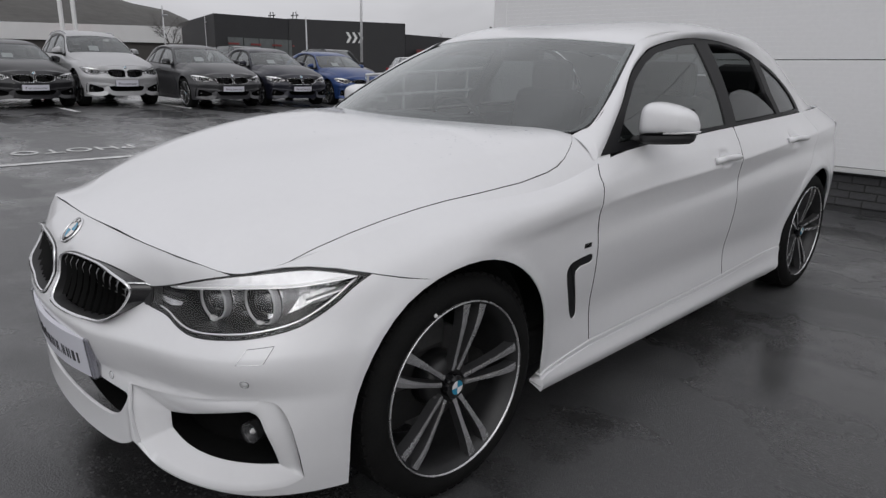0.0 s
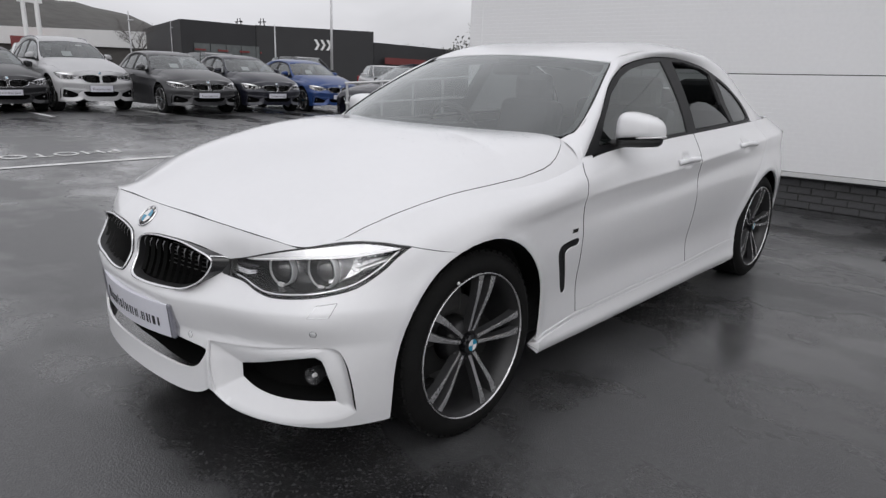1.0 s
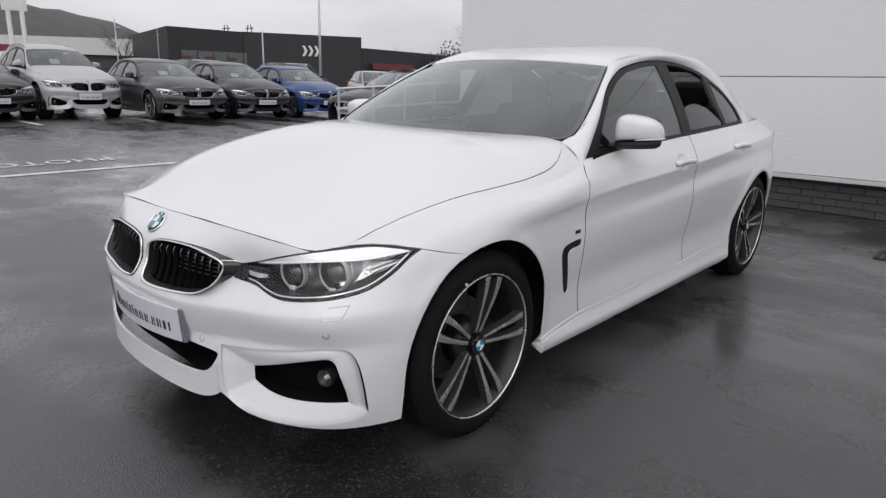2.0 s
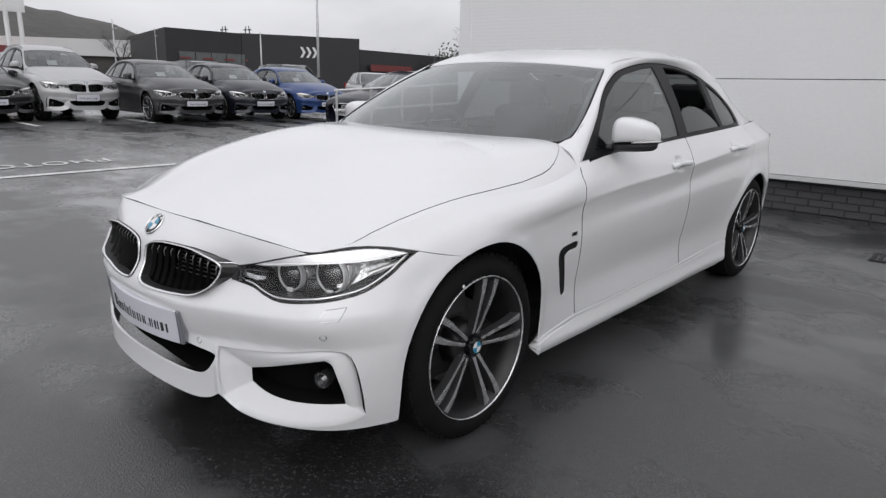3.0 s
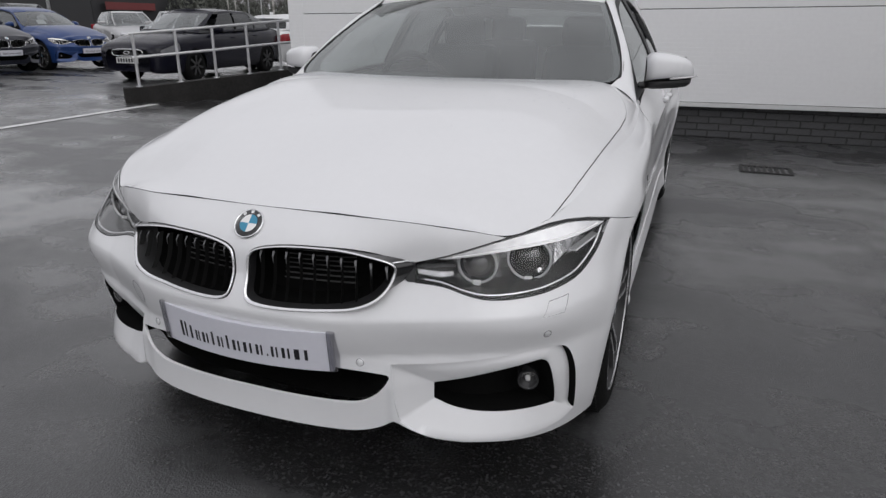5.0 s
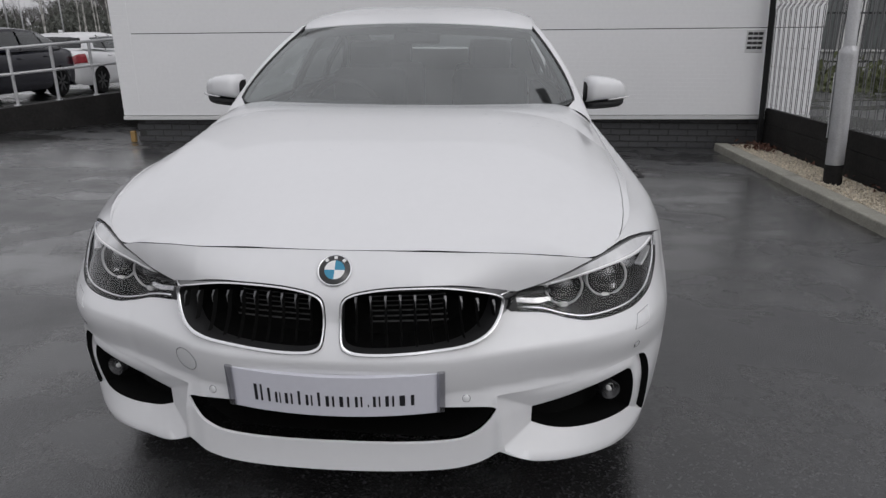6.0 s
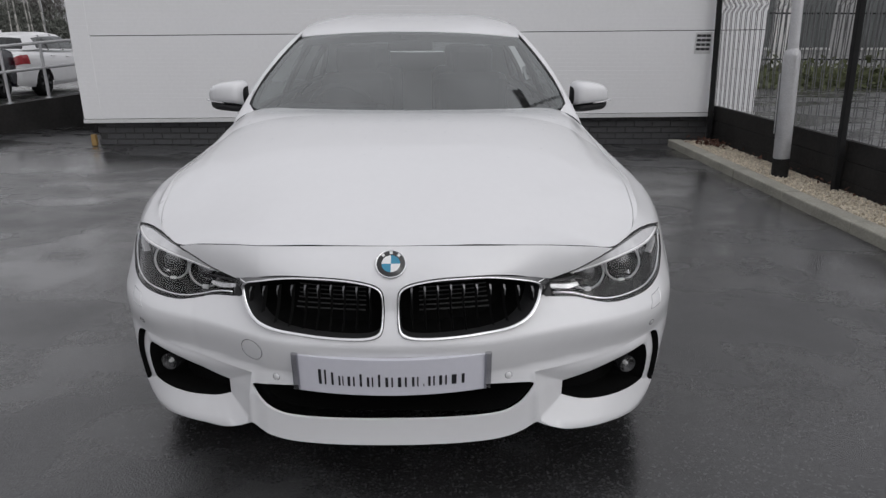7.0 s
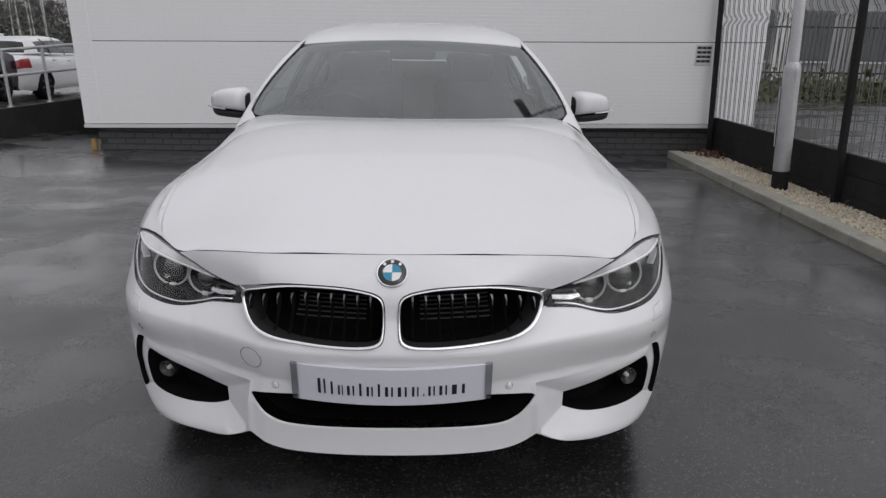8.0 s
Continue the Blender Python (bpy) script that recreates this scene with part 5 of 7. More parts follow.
# rain drops left on the bonnet, the roof and the wing tops
WATER = glass_material("rain_water", (.93, .94, .95), 0.0, .97, .05)
drop_rng = random.Random(21)
dome = [(math.cos(a) * math.cos(b), math.sin(a) * math.cos(b), math.sin(b)) for b in (0.0, .55, 1.05) for a in np.linspace(0, 2 * math.pi, 8)[:-1]] + [(0, 0, 1)]
dome_f = [(r * 7 + i, r * 7 + (i + 1) % 7, (r + 1) * 7 + (i + 1) % 7, (r + 1) * 7 + i) for r in (0, 1) for i in range(7)] + [(14 + i, 14 + (i + 1) % 7, 21) for i in range(7)]
verts, faces = [], []
for i in range(1500):
    if i < 1050:
        x, y = drop_rng.uniform(-.66, .66), 1.30 - abs(drop_rng.gauss(0, .22))
        y += .30 * x * x
        c = bonnet_shape(np.array(x), np.array(y)) if .2 < y < 1.36 else None
    else:
        x, y = drop_rng.uniform(-.50, .50), 2.10 + abs(drop_rng.gauss(0, .35))
        c = roof_f(np.array(x), np.array(y))
    if c is None:
        continue
    r = drop_rng.uniform(.0015, .0042)
    k = len(verts)
    verts += [(float(c[0]) + a * r * 1.1, float(c[1]) + b * r, float(c[2]) + d * r * .45) for a, b, d in dome]
    faces += [tuple(k + q for q in f) for f in dome_f]
tagged(mesh_object("rain_water", verts, faces, WATER, car), kind="stuff")

# the off-side wing and lamp are warped back to fit the camera's view
for ob in [car] + list(car.children_recursive):
    if ob.type == "MESH" and "wheel" not in ob.name and ob.parent.name.split(".")[0] not in ("front_wheel", "rear_wheel", "number_plate"):
        for v in ob.data.vertices:
            if v.co.x < 0 and v.co.y < 1.0:
                k = max(0.0, min(1.0, (-v.co.x - .36) / .22)) * (1 - max(0.0, v.co.y))
                v.co.x += .007 * k
                v.co.y += .045 * k
# ---- ground, building and yard ----
def tarmac_material():
    """Dark wet tarmac: single stones in the binder, damp film and drying patches that change the gloss."""
    m = bpy.data.materials.new("wet_tarmac")
    m.use_nodes = True
    n, l = m.node_tree.nodes, m.node_tree.links
    b = n["Principled BSDF"]
    co = n.new("ShaderNodeTexCoord")

    def noise_tex(scale, detail, stretch=None):
        t = n.new("ShaderNodeTexNoise")
        t.inputs["Scale"].default_value, t.inputs["Detail"].default_value = scale, detail
        if stretch:
            mp = n.new("ShaderNodeMapping")
            mp.inputs["Scale"].default_value = stretch
            l.new(co.outputs["Object"], mp.inputs["Vector"])
            l.new(mp.outputs[0], t.inputs["Vector"])
        else:
            l.new(co.outputs["Object"], t.inputs["Vector"])
        return t.outputs[0]

    def ranged(src, a, b2, c, d):
        r = n.new("ShaderNodeMapRange")
        for i, v in enumerate((a, b2, c, d)):
            r.inputs[i + 1].default_value = v
        l.new(src, r.inputs[0])
        return r.outputs[0]

    def maths(op, x, y):
        k = n.new("ShaderNodeMath")
        k.operation = op
        for i, v in enumerate((x, y)):
            if isinstance(v, (int, float)):
                k.inputs[i].default_value = v
            else:
                l.new(v, k.inputs[i])
        return k.outputs[0]

    stones = n.new("ShaderNodeTexVoronoi")
    stones.inputs["Scale"].default_value = 150
    l.new(co.outputs["Object"], stones.inputs["Vector"])
    sep = n.new("ShaderNodeSeparateColor")
    l.new(stones.outputs["Color"], sep.inputs[0])
    film = noise_tex(.55, 7, (.55, 1.5, 1.0))
    blotch = noise_tex(2.6, 6)
    fine = noise_tex(420, 3)
    wet = ranged(maths("ADD", film, maths("MULTIPLY", blotch, .35)), .58, .76, 0.0, 1.0)      # 1 where the film has drained away
    pale = maths("POWER", sep.outputs[0], 5.0)
    tone = maths("ADD", maths("MULTIPLY", pale, .040), maths("ADD", maths("MULTIPLY", wet, .042), ranged(fine, .3, .7, .005, .028)))
    mix = n.new("ShaderNodeCombineColor")
    l.new(tone, mix.inputs[0])
    l.new(tone, mix.inputs[1])
    l.new(maths("MULTIPLY", tone, 1.03), mix.inputs[2])
    l.new(mix.outputs[0], b.inputs["Base Color"])
    l.new(maths("ADD", ranged(wet, 0, 1, .16, .38), maths("MULTIPLY", sep.outputs[1], .05)), b.inputs["Roughness"])
    b.inputs["Specular IOR Level"].default_value = .55
    b.inputs["Coat IOR"].default_value = 1.33
    l.new(ranged(wet, 0, 1, 1.0, .35), b.inputs["Coat Weight"])
    l.new(ranged(wet, 0, 1, .20, .34), b.inputs["Coat Roughness"])
    bp = n.new("ShaderNodeBump")
    bp.inputs["Distance"].default_value = .003
    l.new(ranged(wet, 0, 1, .15, .70), bp.inputs["Strength"])
    l.new(maths("ADD", stones.outputs["Distance"], maths("MULTIPLY", fine, .8)), bp.inputs["Height"])
    l.new(bp.outputs[0], b.inputs["Normal"])
    return m


TARMAC = tarmac_material()
CLAD = material("pale_cladding", (0.80, 0.80, 0.81), 0.45, 0, 0.8, 0.03, 0.0, 25)
cn, cl = CLAD.node_tree.nodes, CLAD.node_tree.links
rib, rib_bump, rib_co = cn.new("ShaderNodeTexWave"), cn.new("ShaderNodeBump"), cn.new("ShaderNodeTexCoord")
rib.bands_direction, rib.wave_profile = "Z", "SAW"
rib.inputs["Scale"].default_value, rib.inputs["Distortion"].default_value = 7.0, 0.0     # shallow ribs, about 45 mm apart
rib_bump.inputs["Distance"].default_value, rib_bump.inputs["Strength"].default_value = 0.0012, 0.7
cl.new(rib_co.outputs["Object"], rib.inputs["Vector"])
cl.new(rib.outputs["Fac"], rib_bump.inputs["Height"])
cl.new(rib_bump.outputs[0], cn["Principled BSDF"].inputs["Normal"])
CLAD_TRIM = material("cladding_trim", (0.62, 0.62, 0.62), 0.4, 0, 2, 0.04)
MORTAR = material("dark_mortar", (0.050, 0.050, 0.050), 0.9, 0, 6, 0.3, 0.003, 80)
BRICK = material("dark_brick", (0.068, 0.068, 0.072), 0.6, 0, 5, 0.35, 0.003, 60)
KERB = material("concrete_kerb", (0.30, 0.29, 0.25), 0.75, 0, 4, 0.3, 0.003, 70)
GRAVEL = material("pale_gravel", (0.56, 0.50, 0.40), 0.8, 0, 30, 0.5)
STEEL = material("galvanised_steel", (0.50, 0.50, 0.51), 0.42, 0.5, 7, 0.2, 0.0006, 90, rough_vary=0.1)
FENCE_WIRE = material("worn_black_wire_coating", (0.11, 0.11, 0.115), 0.5, 0, 9, 0.25, spec=0.4)
FENCE_BLACK = material("black_coated_steel", (0.015, 0.015, 0.0155), 0.7, 0, 9, 0.2, spec=0.2)
BOARD = material("black_boarding", (0.021, 0.020, 0.0195), 0.8, 0, 4, 0.4, 0.003, 30, spec=0.2)
LINE_PAINT = material("worn_white_line", (0.60, 0.60, 0.60), 0.5, 0, 7, 0.35, 0.001, 60)
LEAF = material("dead_leaves", (0.10, 0.045, 0.03), 0.8, 0, 30, 0.5)
YELLOW = material("yellow_plastic", (0.30, 0.19, 0.07), 0.6, 0, 9, 0.2)
IRON = material("cast_iron", (0.02, 0.02, 0.02), 0.5, 0.5, 14, 0.3, 0.002, 60)
NOTICE = material("notice_white", (0.6, 0.6, 0.6), 0.5, 0, 9, 0.05)
DARK_RENDER = material("dark_cladding", (0.022, 0.022, 0.024), 0.6, 0, 0.5, 0.2)
WALL_Y, WALL_L, WALL_R = 6.40, -4.06, 4.02


def ground_z(x, y=0.0):
    """The yard rises gently towards the row of parked cars."""
    k = min(1.0, max(0.0, (12.0 - y) / 4.0))
    return .0225 * max(0.0, -4.5 - max(x, -8.0)) * k


bm = bmesh.new()
xs = [-600, -120, -60, -30, -22, -16, -12, -9, -8, -7, -5.5, -4.5, -3, 0, 3, 6, 12, 40, 600]
ys = [-600, -60, -20, -8, 0, 4, 8, 9, 10, 11, 12, 14, 20, 60, 600]
gv = [[bm.verts.new((x, y, ground_z(x, y))) for y in ys] for x in xs]
for a, b in zip(gv, gv[1:]):
    for j in range(len(ys) - 1):
        bm.faces.new((a[j], b[j], b[j+1], a[j+1]))
tagged(part("ground", bm, TARMAC), "dark wet tarmac yard with damp patches", "ground", kind="structure")

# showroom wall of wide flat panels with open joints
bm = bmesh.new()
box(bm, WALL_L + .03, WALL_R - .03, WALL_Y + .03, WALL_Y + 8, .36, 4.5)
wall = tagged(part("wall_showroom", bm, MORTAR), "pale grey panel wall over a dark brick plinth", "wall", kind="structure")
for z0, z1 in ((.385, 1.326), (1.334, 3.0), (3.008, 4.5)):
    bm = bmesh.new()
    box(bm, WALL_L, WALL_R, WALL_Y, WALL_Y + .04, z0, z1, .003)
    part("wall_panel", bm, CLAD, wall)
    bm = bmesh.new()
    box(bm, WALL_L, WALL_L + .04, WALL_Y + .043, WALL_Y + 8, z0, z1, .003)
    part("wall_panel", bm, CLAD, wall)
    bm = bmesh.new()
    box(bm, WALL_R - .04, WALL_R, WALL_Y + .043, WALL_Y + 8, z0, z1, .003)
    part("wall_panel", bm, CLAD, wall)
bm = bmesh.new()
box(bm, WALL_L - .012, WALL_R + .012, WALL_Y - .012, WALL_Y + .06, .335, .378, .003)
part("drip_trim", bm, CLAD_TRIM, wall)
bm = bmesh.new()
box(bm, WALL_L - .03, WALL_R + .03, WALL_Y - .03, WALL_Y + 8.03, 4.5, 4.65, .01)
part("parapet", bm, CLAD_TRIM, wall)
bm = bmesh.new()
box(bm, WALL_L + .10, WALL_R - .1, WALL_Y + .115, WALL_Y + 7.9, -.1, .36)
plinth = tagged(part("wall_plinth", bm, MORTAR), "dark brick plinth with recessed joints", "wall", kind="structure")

# a smooth corner piece; the panels are sheared to fit the camera's view
bm = bmesh.new()
box(bm, WALL_L - .003, WALL_L + .21, WALL_Y - .004, WALL_Y + .05, .385, 4.49, .003)
part("corner_trim", bm, CLAD, wall)
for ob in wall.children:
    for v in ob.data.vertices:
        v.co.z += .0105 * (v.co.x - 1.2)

# air vent plate with slots
vent = empty("wall_vent", "small pale wall vent plate with rows of dark slots", "vent", m=Matrix.Translation((3.30, WALL_Y - .002, 1.215)))
bm = bmesh.new()
box(bm, -.096, .096, -.008, .002, -.125, .115, .004)
part("plate", bm, NOTICE, vent)
for r in range(4):
    for c in range(3):
        bm = bmesh.new()
        box(bm, -.082 + .056*c, -.032 + .056*c, -.011, -.0075, .062 - .05*r, .092 - .05*r, .003)
        part("slot", bm, BLACK, vent)

# kerb, gravel bed and fence along the yard
kerb = empty("kerb", "weathered concrete kerb edging a gravel bed", "kerb", kind="structure")
bm = bmesh.new()
box(bm, 3.005, 3.165, -.455, .455, -.05, .082, .012)
k_me = part("kerb_stone", bm, KERB, kerb).data
bpy.data.objects.remove(bpy.data.objects["kerb_stone"])
for i in range(9):
    ob = new("kerb_stone", k_me)
    ob.parent = kerb
    ob.location = (0, 5.93 - .916 * i, random.uniform(-.003, .003))
bm = bmesh.new()
box(bm, 3.155, 3.64, -2.0, 6.38, -.05, .062)
tagged(part("gravel_bed", bm, GRAVEL), "bed of pale gravel behind the kerb", "gravel", kind="structure")
rng = random.Random(4)
verts, faces = [], []
ico = bmesh.new()
bmesh.ops.create_icosphere(ico, subdivisions=1, radius=1)
base_v = [v.co.copy() for v in ico.verts]
base_f = [[v.index for v in f.verts] for f in ico.faces]
ico.free()
for i in range(5200):
    x, y = rng.uniform(3.17, 3.60), 6.32 - 6.6 * rng.random() ** 1.15
    r = rng.uniform(.007, .017)
    s = Vector((r * rng.uniform(.7, 1.3), r * rng.uniform(.7, 1.3), r * rng.uniform(.5, .9)))
    rot = Euler((rng.random()*6, rng.random()*6, rng.random()*6)).to_matrix()
    k = len(verts)
    verts += [Vector((min(x, 3.52), y, .066 + rng.uniform(-.004, .012))) + rot @ Vector((v.x*s.x, v.y*s.y, v.z*s.z)) for v in base_v]
    faces += [[a + k for a in f] for f in base_f]
tagged(mesh_object("gravel", verts, faces, GRAVEL, smooth=False), "loose pale gravel stones", "gravel", kind="stuff")
verts, faces = [], []
for i in range(420):
    a = rng.random()
    if i < 260:
        x, y = rng.gauss(3.42, .09), rng.gauss(6.05, .16)
    else:
        x, y = rng.gauss(3.54, .05), rng.uniform(2.2, 6.0)
    rot = Euler((rng.gauss(0, .5), rng.gauss(0, .5), rng.random()*6)).to_matrix()
    k, r = len(verts), rng.uniform(.012, .03)
    c = Vector((x, y, .085 + rng.uniform(0, .035)))
    verts += [c + rot @ Vector(p) * r for p in ((-1, 0, 0), (-.2, .55, .15), (1, 0, 0), (-.2, -.55, .15))]
    faces.append((k, k+1, k+2, k+3))
tagged(mesh_object("dead_leaves", verts, faces, LEAF, smooth=False), "brown dead leaves on the gravel", "leaves", kind="stuff")
fwall = empty("fence_board", "black low boarding under the mesh fence", "fence")
for y0, y1 in ((3.722, 6.44), (1.082, 3.718), (-1.52, 1.078)):
    for j in range(3):
        bm = bmesh.new()
        box(bm, 3.53, 3.58, y0, y1, .0 + .163*j, .16 + .163*j, .004)
        part("board", bm, BOARD, fwall)

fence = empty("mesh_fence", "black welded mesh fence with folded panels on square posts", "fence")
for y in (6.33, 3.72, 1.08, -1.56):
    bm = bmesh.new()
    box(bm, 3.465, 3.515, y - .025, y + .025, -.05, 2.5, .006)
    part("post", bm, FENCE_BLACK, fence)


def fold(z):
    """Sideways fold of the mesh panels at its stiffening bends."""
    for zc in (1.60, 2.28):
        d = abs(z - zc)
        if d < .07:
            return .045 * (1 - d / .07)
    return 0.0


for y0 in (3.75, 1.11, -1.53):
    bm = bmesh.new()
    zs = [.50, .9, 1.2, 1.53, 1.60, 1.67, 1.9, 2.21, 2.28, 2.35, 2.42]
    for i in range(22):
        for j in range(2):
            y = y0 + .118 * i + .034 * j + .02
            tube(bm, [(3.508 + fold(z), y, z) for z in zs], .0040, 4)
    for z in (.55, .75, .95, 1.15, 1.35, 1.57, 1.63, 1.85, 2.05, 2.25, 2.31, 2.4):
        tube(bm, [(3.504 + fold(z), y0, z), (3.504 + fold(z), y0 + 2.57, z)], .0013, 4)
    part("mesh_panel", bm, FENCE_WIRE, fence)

for ob in fence.children:                  # the whole fence is sheared towards the yard to fit the camera's view
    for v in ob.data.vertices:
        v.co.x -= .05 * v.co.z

# lamp column with its thicker foot
col = empty("lamp_column", "galvanised steel lamp column with a black painted foot", "lamp post", m=Matrix.Translation((3.31, 4.28, .04)) @ Matrix.Rotation(radians(-3.5), 4, "Y") @ Matrix.Rotation(radians(-50), 4, "Z"))
bm = bmesh.new()
lathe(bm, [(.0, -.1), (.072, -.1), (.072, .20), (.0, .20)], 28, "z")
part("foot", bm, BOARD, col, "black painted foot", smooth=False)
bm = bmesh.new()
lathe(bm, [(.070, .195), (.070, 1.09), (.066, 1.125), (.047, 1.15), (.045, 1.16), (.042, 6.0), (.0, 6.0)], 28, "z")
box(bm, -.074, -.066, -.045, .045, .42, .95, .004)
part("shaft", bm, STEEL, col, smooth=True)
bm = bmesh.new()
box(bm, -.62, .06, -.13, .13, 5.97, 6.09, .04)
part("lantern", bm, STEEL, col)

# yellow marker, drain cover, painted lines
bm = bmesh.new()
box(bm, -4.04, -3.98, 6.42, 6.48, .0, .14, .012)
tagged(part("marker_post", bm, YELLOW), "small yellow marker at the wall corner", "marker")
drain = empty("drain_cover", "dark cast iron gully grating set in tarmac", "drain", m=pose(1.64, 4.9, .004, 0, 0, 0) @ Matrix.Diagonal((.95, .7, 1, 1)))
bm = bmesh.new()
box(bm, -.22, .22, -.20, -.17, -.02, .004), box(bm, -.22, .22, .17, .20, -.02, .004), box(bm, -.22, -.19, -.17, .17, -.02, .004), box(bm, .19, .22, -.17, .17, -.02, .004)
part("frame", bm, IRON, drain)
for i in range(7):
    bm = bmesh.new()
    box(bm, -.17 + .05*i, -.145 + .05*i, -.168, .168, -.02, .003)
    part("bar", bm, IRON, drain)


def line(x0, y0, x1, y1, w=.12):
    d = Vector((x1 - x0, y1 - y0)).normalized()
    o = Vector((-d.y, d.x)) * w / 2
    bm = bmesh.new()
    k = max(2, int(math.hypot(x1 - x0, y1 - y0)))
    rows = []
    for i in range(k + 1):
        x, y = x0 + (x1 - x0) * i / k, y0 + (y1 - y0) * i / k
        rows.append([bm.verts.new((x + s*o.x, y + s*o.y, ground_z(x + s*o.x, y) + .006)) for s in (-1, 1)])
    for a, b in zip(rows, rows[1:]):
        bm.faces.new((a[0], b[0], b[1], a[1]))
    return tagged(part("painted_line", bm, LINE_PAINT), "worn white painted line on tarmac", "road marking", group="painted lines", kind="structure")


line(-6.30, -8, -6.30, 6.2)
for y in (1.35, 3.75, 6.15, 8.55, 10.95):
    line(-13.2, y, -16.8, y)
line(-9.4, -8, -9.4, -2)

txt = bpy.data.curves.new("photo_lettering", "FONT")
txt.body = "PHOTO"
txt.align_x = "CENTER"
txt.size, txt.extrude, txt.space_character = .62, .0015, 1.08
txt.materials.append(LINE_PAINT)
tob = new("painted_word", txt)
slope = math.degrees(math.atan(.0225))
word_size = Matrix.Diagonal((.64, .72, 1, 1))
tob.matrix_world = Matrix.Translation((-7.24, 2.00, ground_z(-7.24) + .008)) @ Matrix.Rotation(radians(slope), 4, "Y") @ Matrix.Rotation(radians(-90), 4, "Z") @ word_size
tagged(tob, "white painted word on the tarmac", "road marking", kind="structure")

# ramp wall with galvanised rail
RA, RD = Vector((-6.74, 6.08, 0)), Vector((.648, .761, 0))
RN = Vector((-RD.y, RD.x, 0))
bm = bmesh.new()
prof = [(0.0, .26), (.25, .27), (4.6, .62)]
rows = []
for s, z in prof:
    p = RA + RD * s
    rows.append([bm.verts.new(p + RN * o + Vector((0, 0, zz))) for o, zz in ((0, -.1), (0, z), (.22, z), (.22, -.1))])
for a, b in zip(rows, rows[1:]):
    for j in range(3):
        bm.faces.new((a[j], b[j], b[j+1], a[j+1]))
bm.faces.new(rows[0][::-1]), bm.faces.new(rows[-1])
tagged(part("ramp_wall", bm, BOARD), "dark ramp wall rising beside the building", "wall", kind="structure")
rail = empty("hand_rail", "galvanised tube handrail on the ramp wall", "railing")
top = lambda s: .26 + max(0, s - .25) * .0805
at = lambda s, h: RA + RD * s + RN * .11 + Vector((0, 0, top(s) + h))
for s in (.22, .80, 1.33, 1.84, 2.34, 2.85, 3.4, 3.95, 4.5):
    bm = bmesh.new()
    tube(bm, [at(s, -.02), at(s, .75)], .021, 10)
    bmesh.ops.create_cone(bm, segments=12, radius1=.05, radius2=.045, depth=.02, cap_ends=True, matrix=Matrix.Translation(at(s, .01)))
    part("post", bm, STEEL, rail)
for h in (.75, .42):
    bm = bmesh.new()
    tube(bm, [at(s, h) for s in (.18, 1.08, 1.98, 2.88, 3.78, 4.5)], .021, 10)
    part("rail", bm, STEEL, rail)
# ---- the other parked cars ----
def paint(name, c):
    return material(name, c, 0.32, 0.2, 4, 0.05, 0.0, 60, coat=0.35)


CAR_GREY, CAR_NAVY, CAR_BLUE, CAR_SILVER, CAR_BLACK = paint("grey_metallic", (.034, .034, .037)), paint("navy_metallic", (.009, .010, .019)), paint("blue_metallic", (.015, .045, .16)), paint("silver_metallic", (.42, .42, .43)), paint("black_metallic", (.012, .012, .014))


GLASS_FAR = glass_material("car_window_glass", (.8, .85, .85), 0.0, .7, 0.14)


def repaint(thing, mat):
    """Gives a copied car another colour without touching the shared meshes."""
    for o in thing.children_recursive:
        if o.type == "MESH":
            for s in o.material_slots:
                if s.material in (PAINT, GLASS, DOOR_GLASS):
                    new_mat = mat if s.material == PAINT else GLASS_FAR
                    s.link = "OBJECT"
                    s.material = new_mat


def parked(label, mat, x, y, yaw, scale=(1, 1, 1), wheel=1.0):
    z = ground_z(x, y)
    m = pose(x, y, z, 0, 0, 0) @ pose(0, 0, 0, 0, 0, yaw) @ Matrix.Diagonal((*scale, 1))
    c = copy_thing(car, m)
    c["label"], c["group"] = label, "parked cars in the row"
    repaint(c, mat)
    for o in list(c.children):
        if o.name.split(".")[0] in ("front_wheel", "rear_wheel"):
            o.matrix_basis = o.matrix_basis @ Matrix.Diagonal((1, wheel, 1, 1))
    bm = bmesh.new()
    box(bm, -.11, .11, -.002, .002, -.07, .07, 0, Matrix.Translation((-.1, 1.72, 1.08)) @ Matrix.Rotation(radians(-50), 4, "X"))
    part("price_card", bm, NOTICE, c, "white card behind the windscreen")
    return c


# noses towards the yard, in a row
parked("black saloon car parked in the row", CAR_BLACK, -14.3, 3.30, 90, (1, 1, 1.03))
suv = parked("silver compact sport utility car with roof bars", CAR_SILVER, -14.35, 5.20, 92, (1.0, .96, 1.22), 1.2)
parked("dark grey saloon car parked in the row", CAR_GREY, -12.75, 7.05, 88, (1, 1, 1.03))
parked("dark navy hatchback car parked in the row", CAR_NAVY, -12.85, 9.0, 86, (.97, .93, 1.03))
parked("bright blue hatchback car parked in the row", CAR_BLUE, -13.0, 11.2, 86, (.97, .93, 1.03))


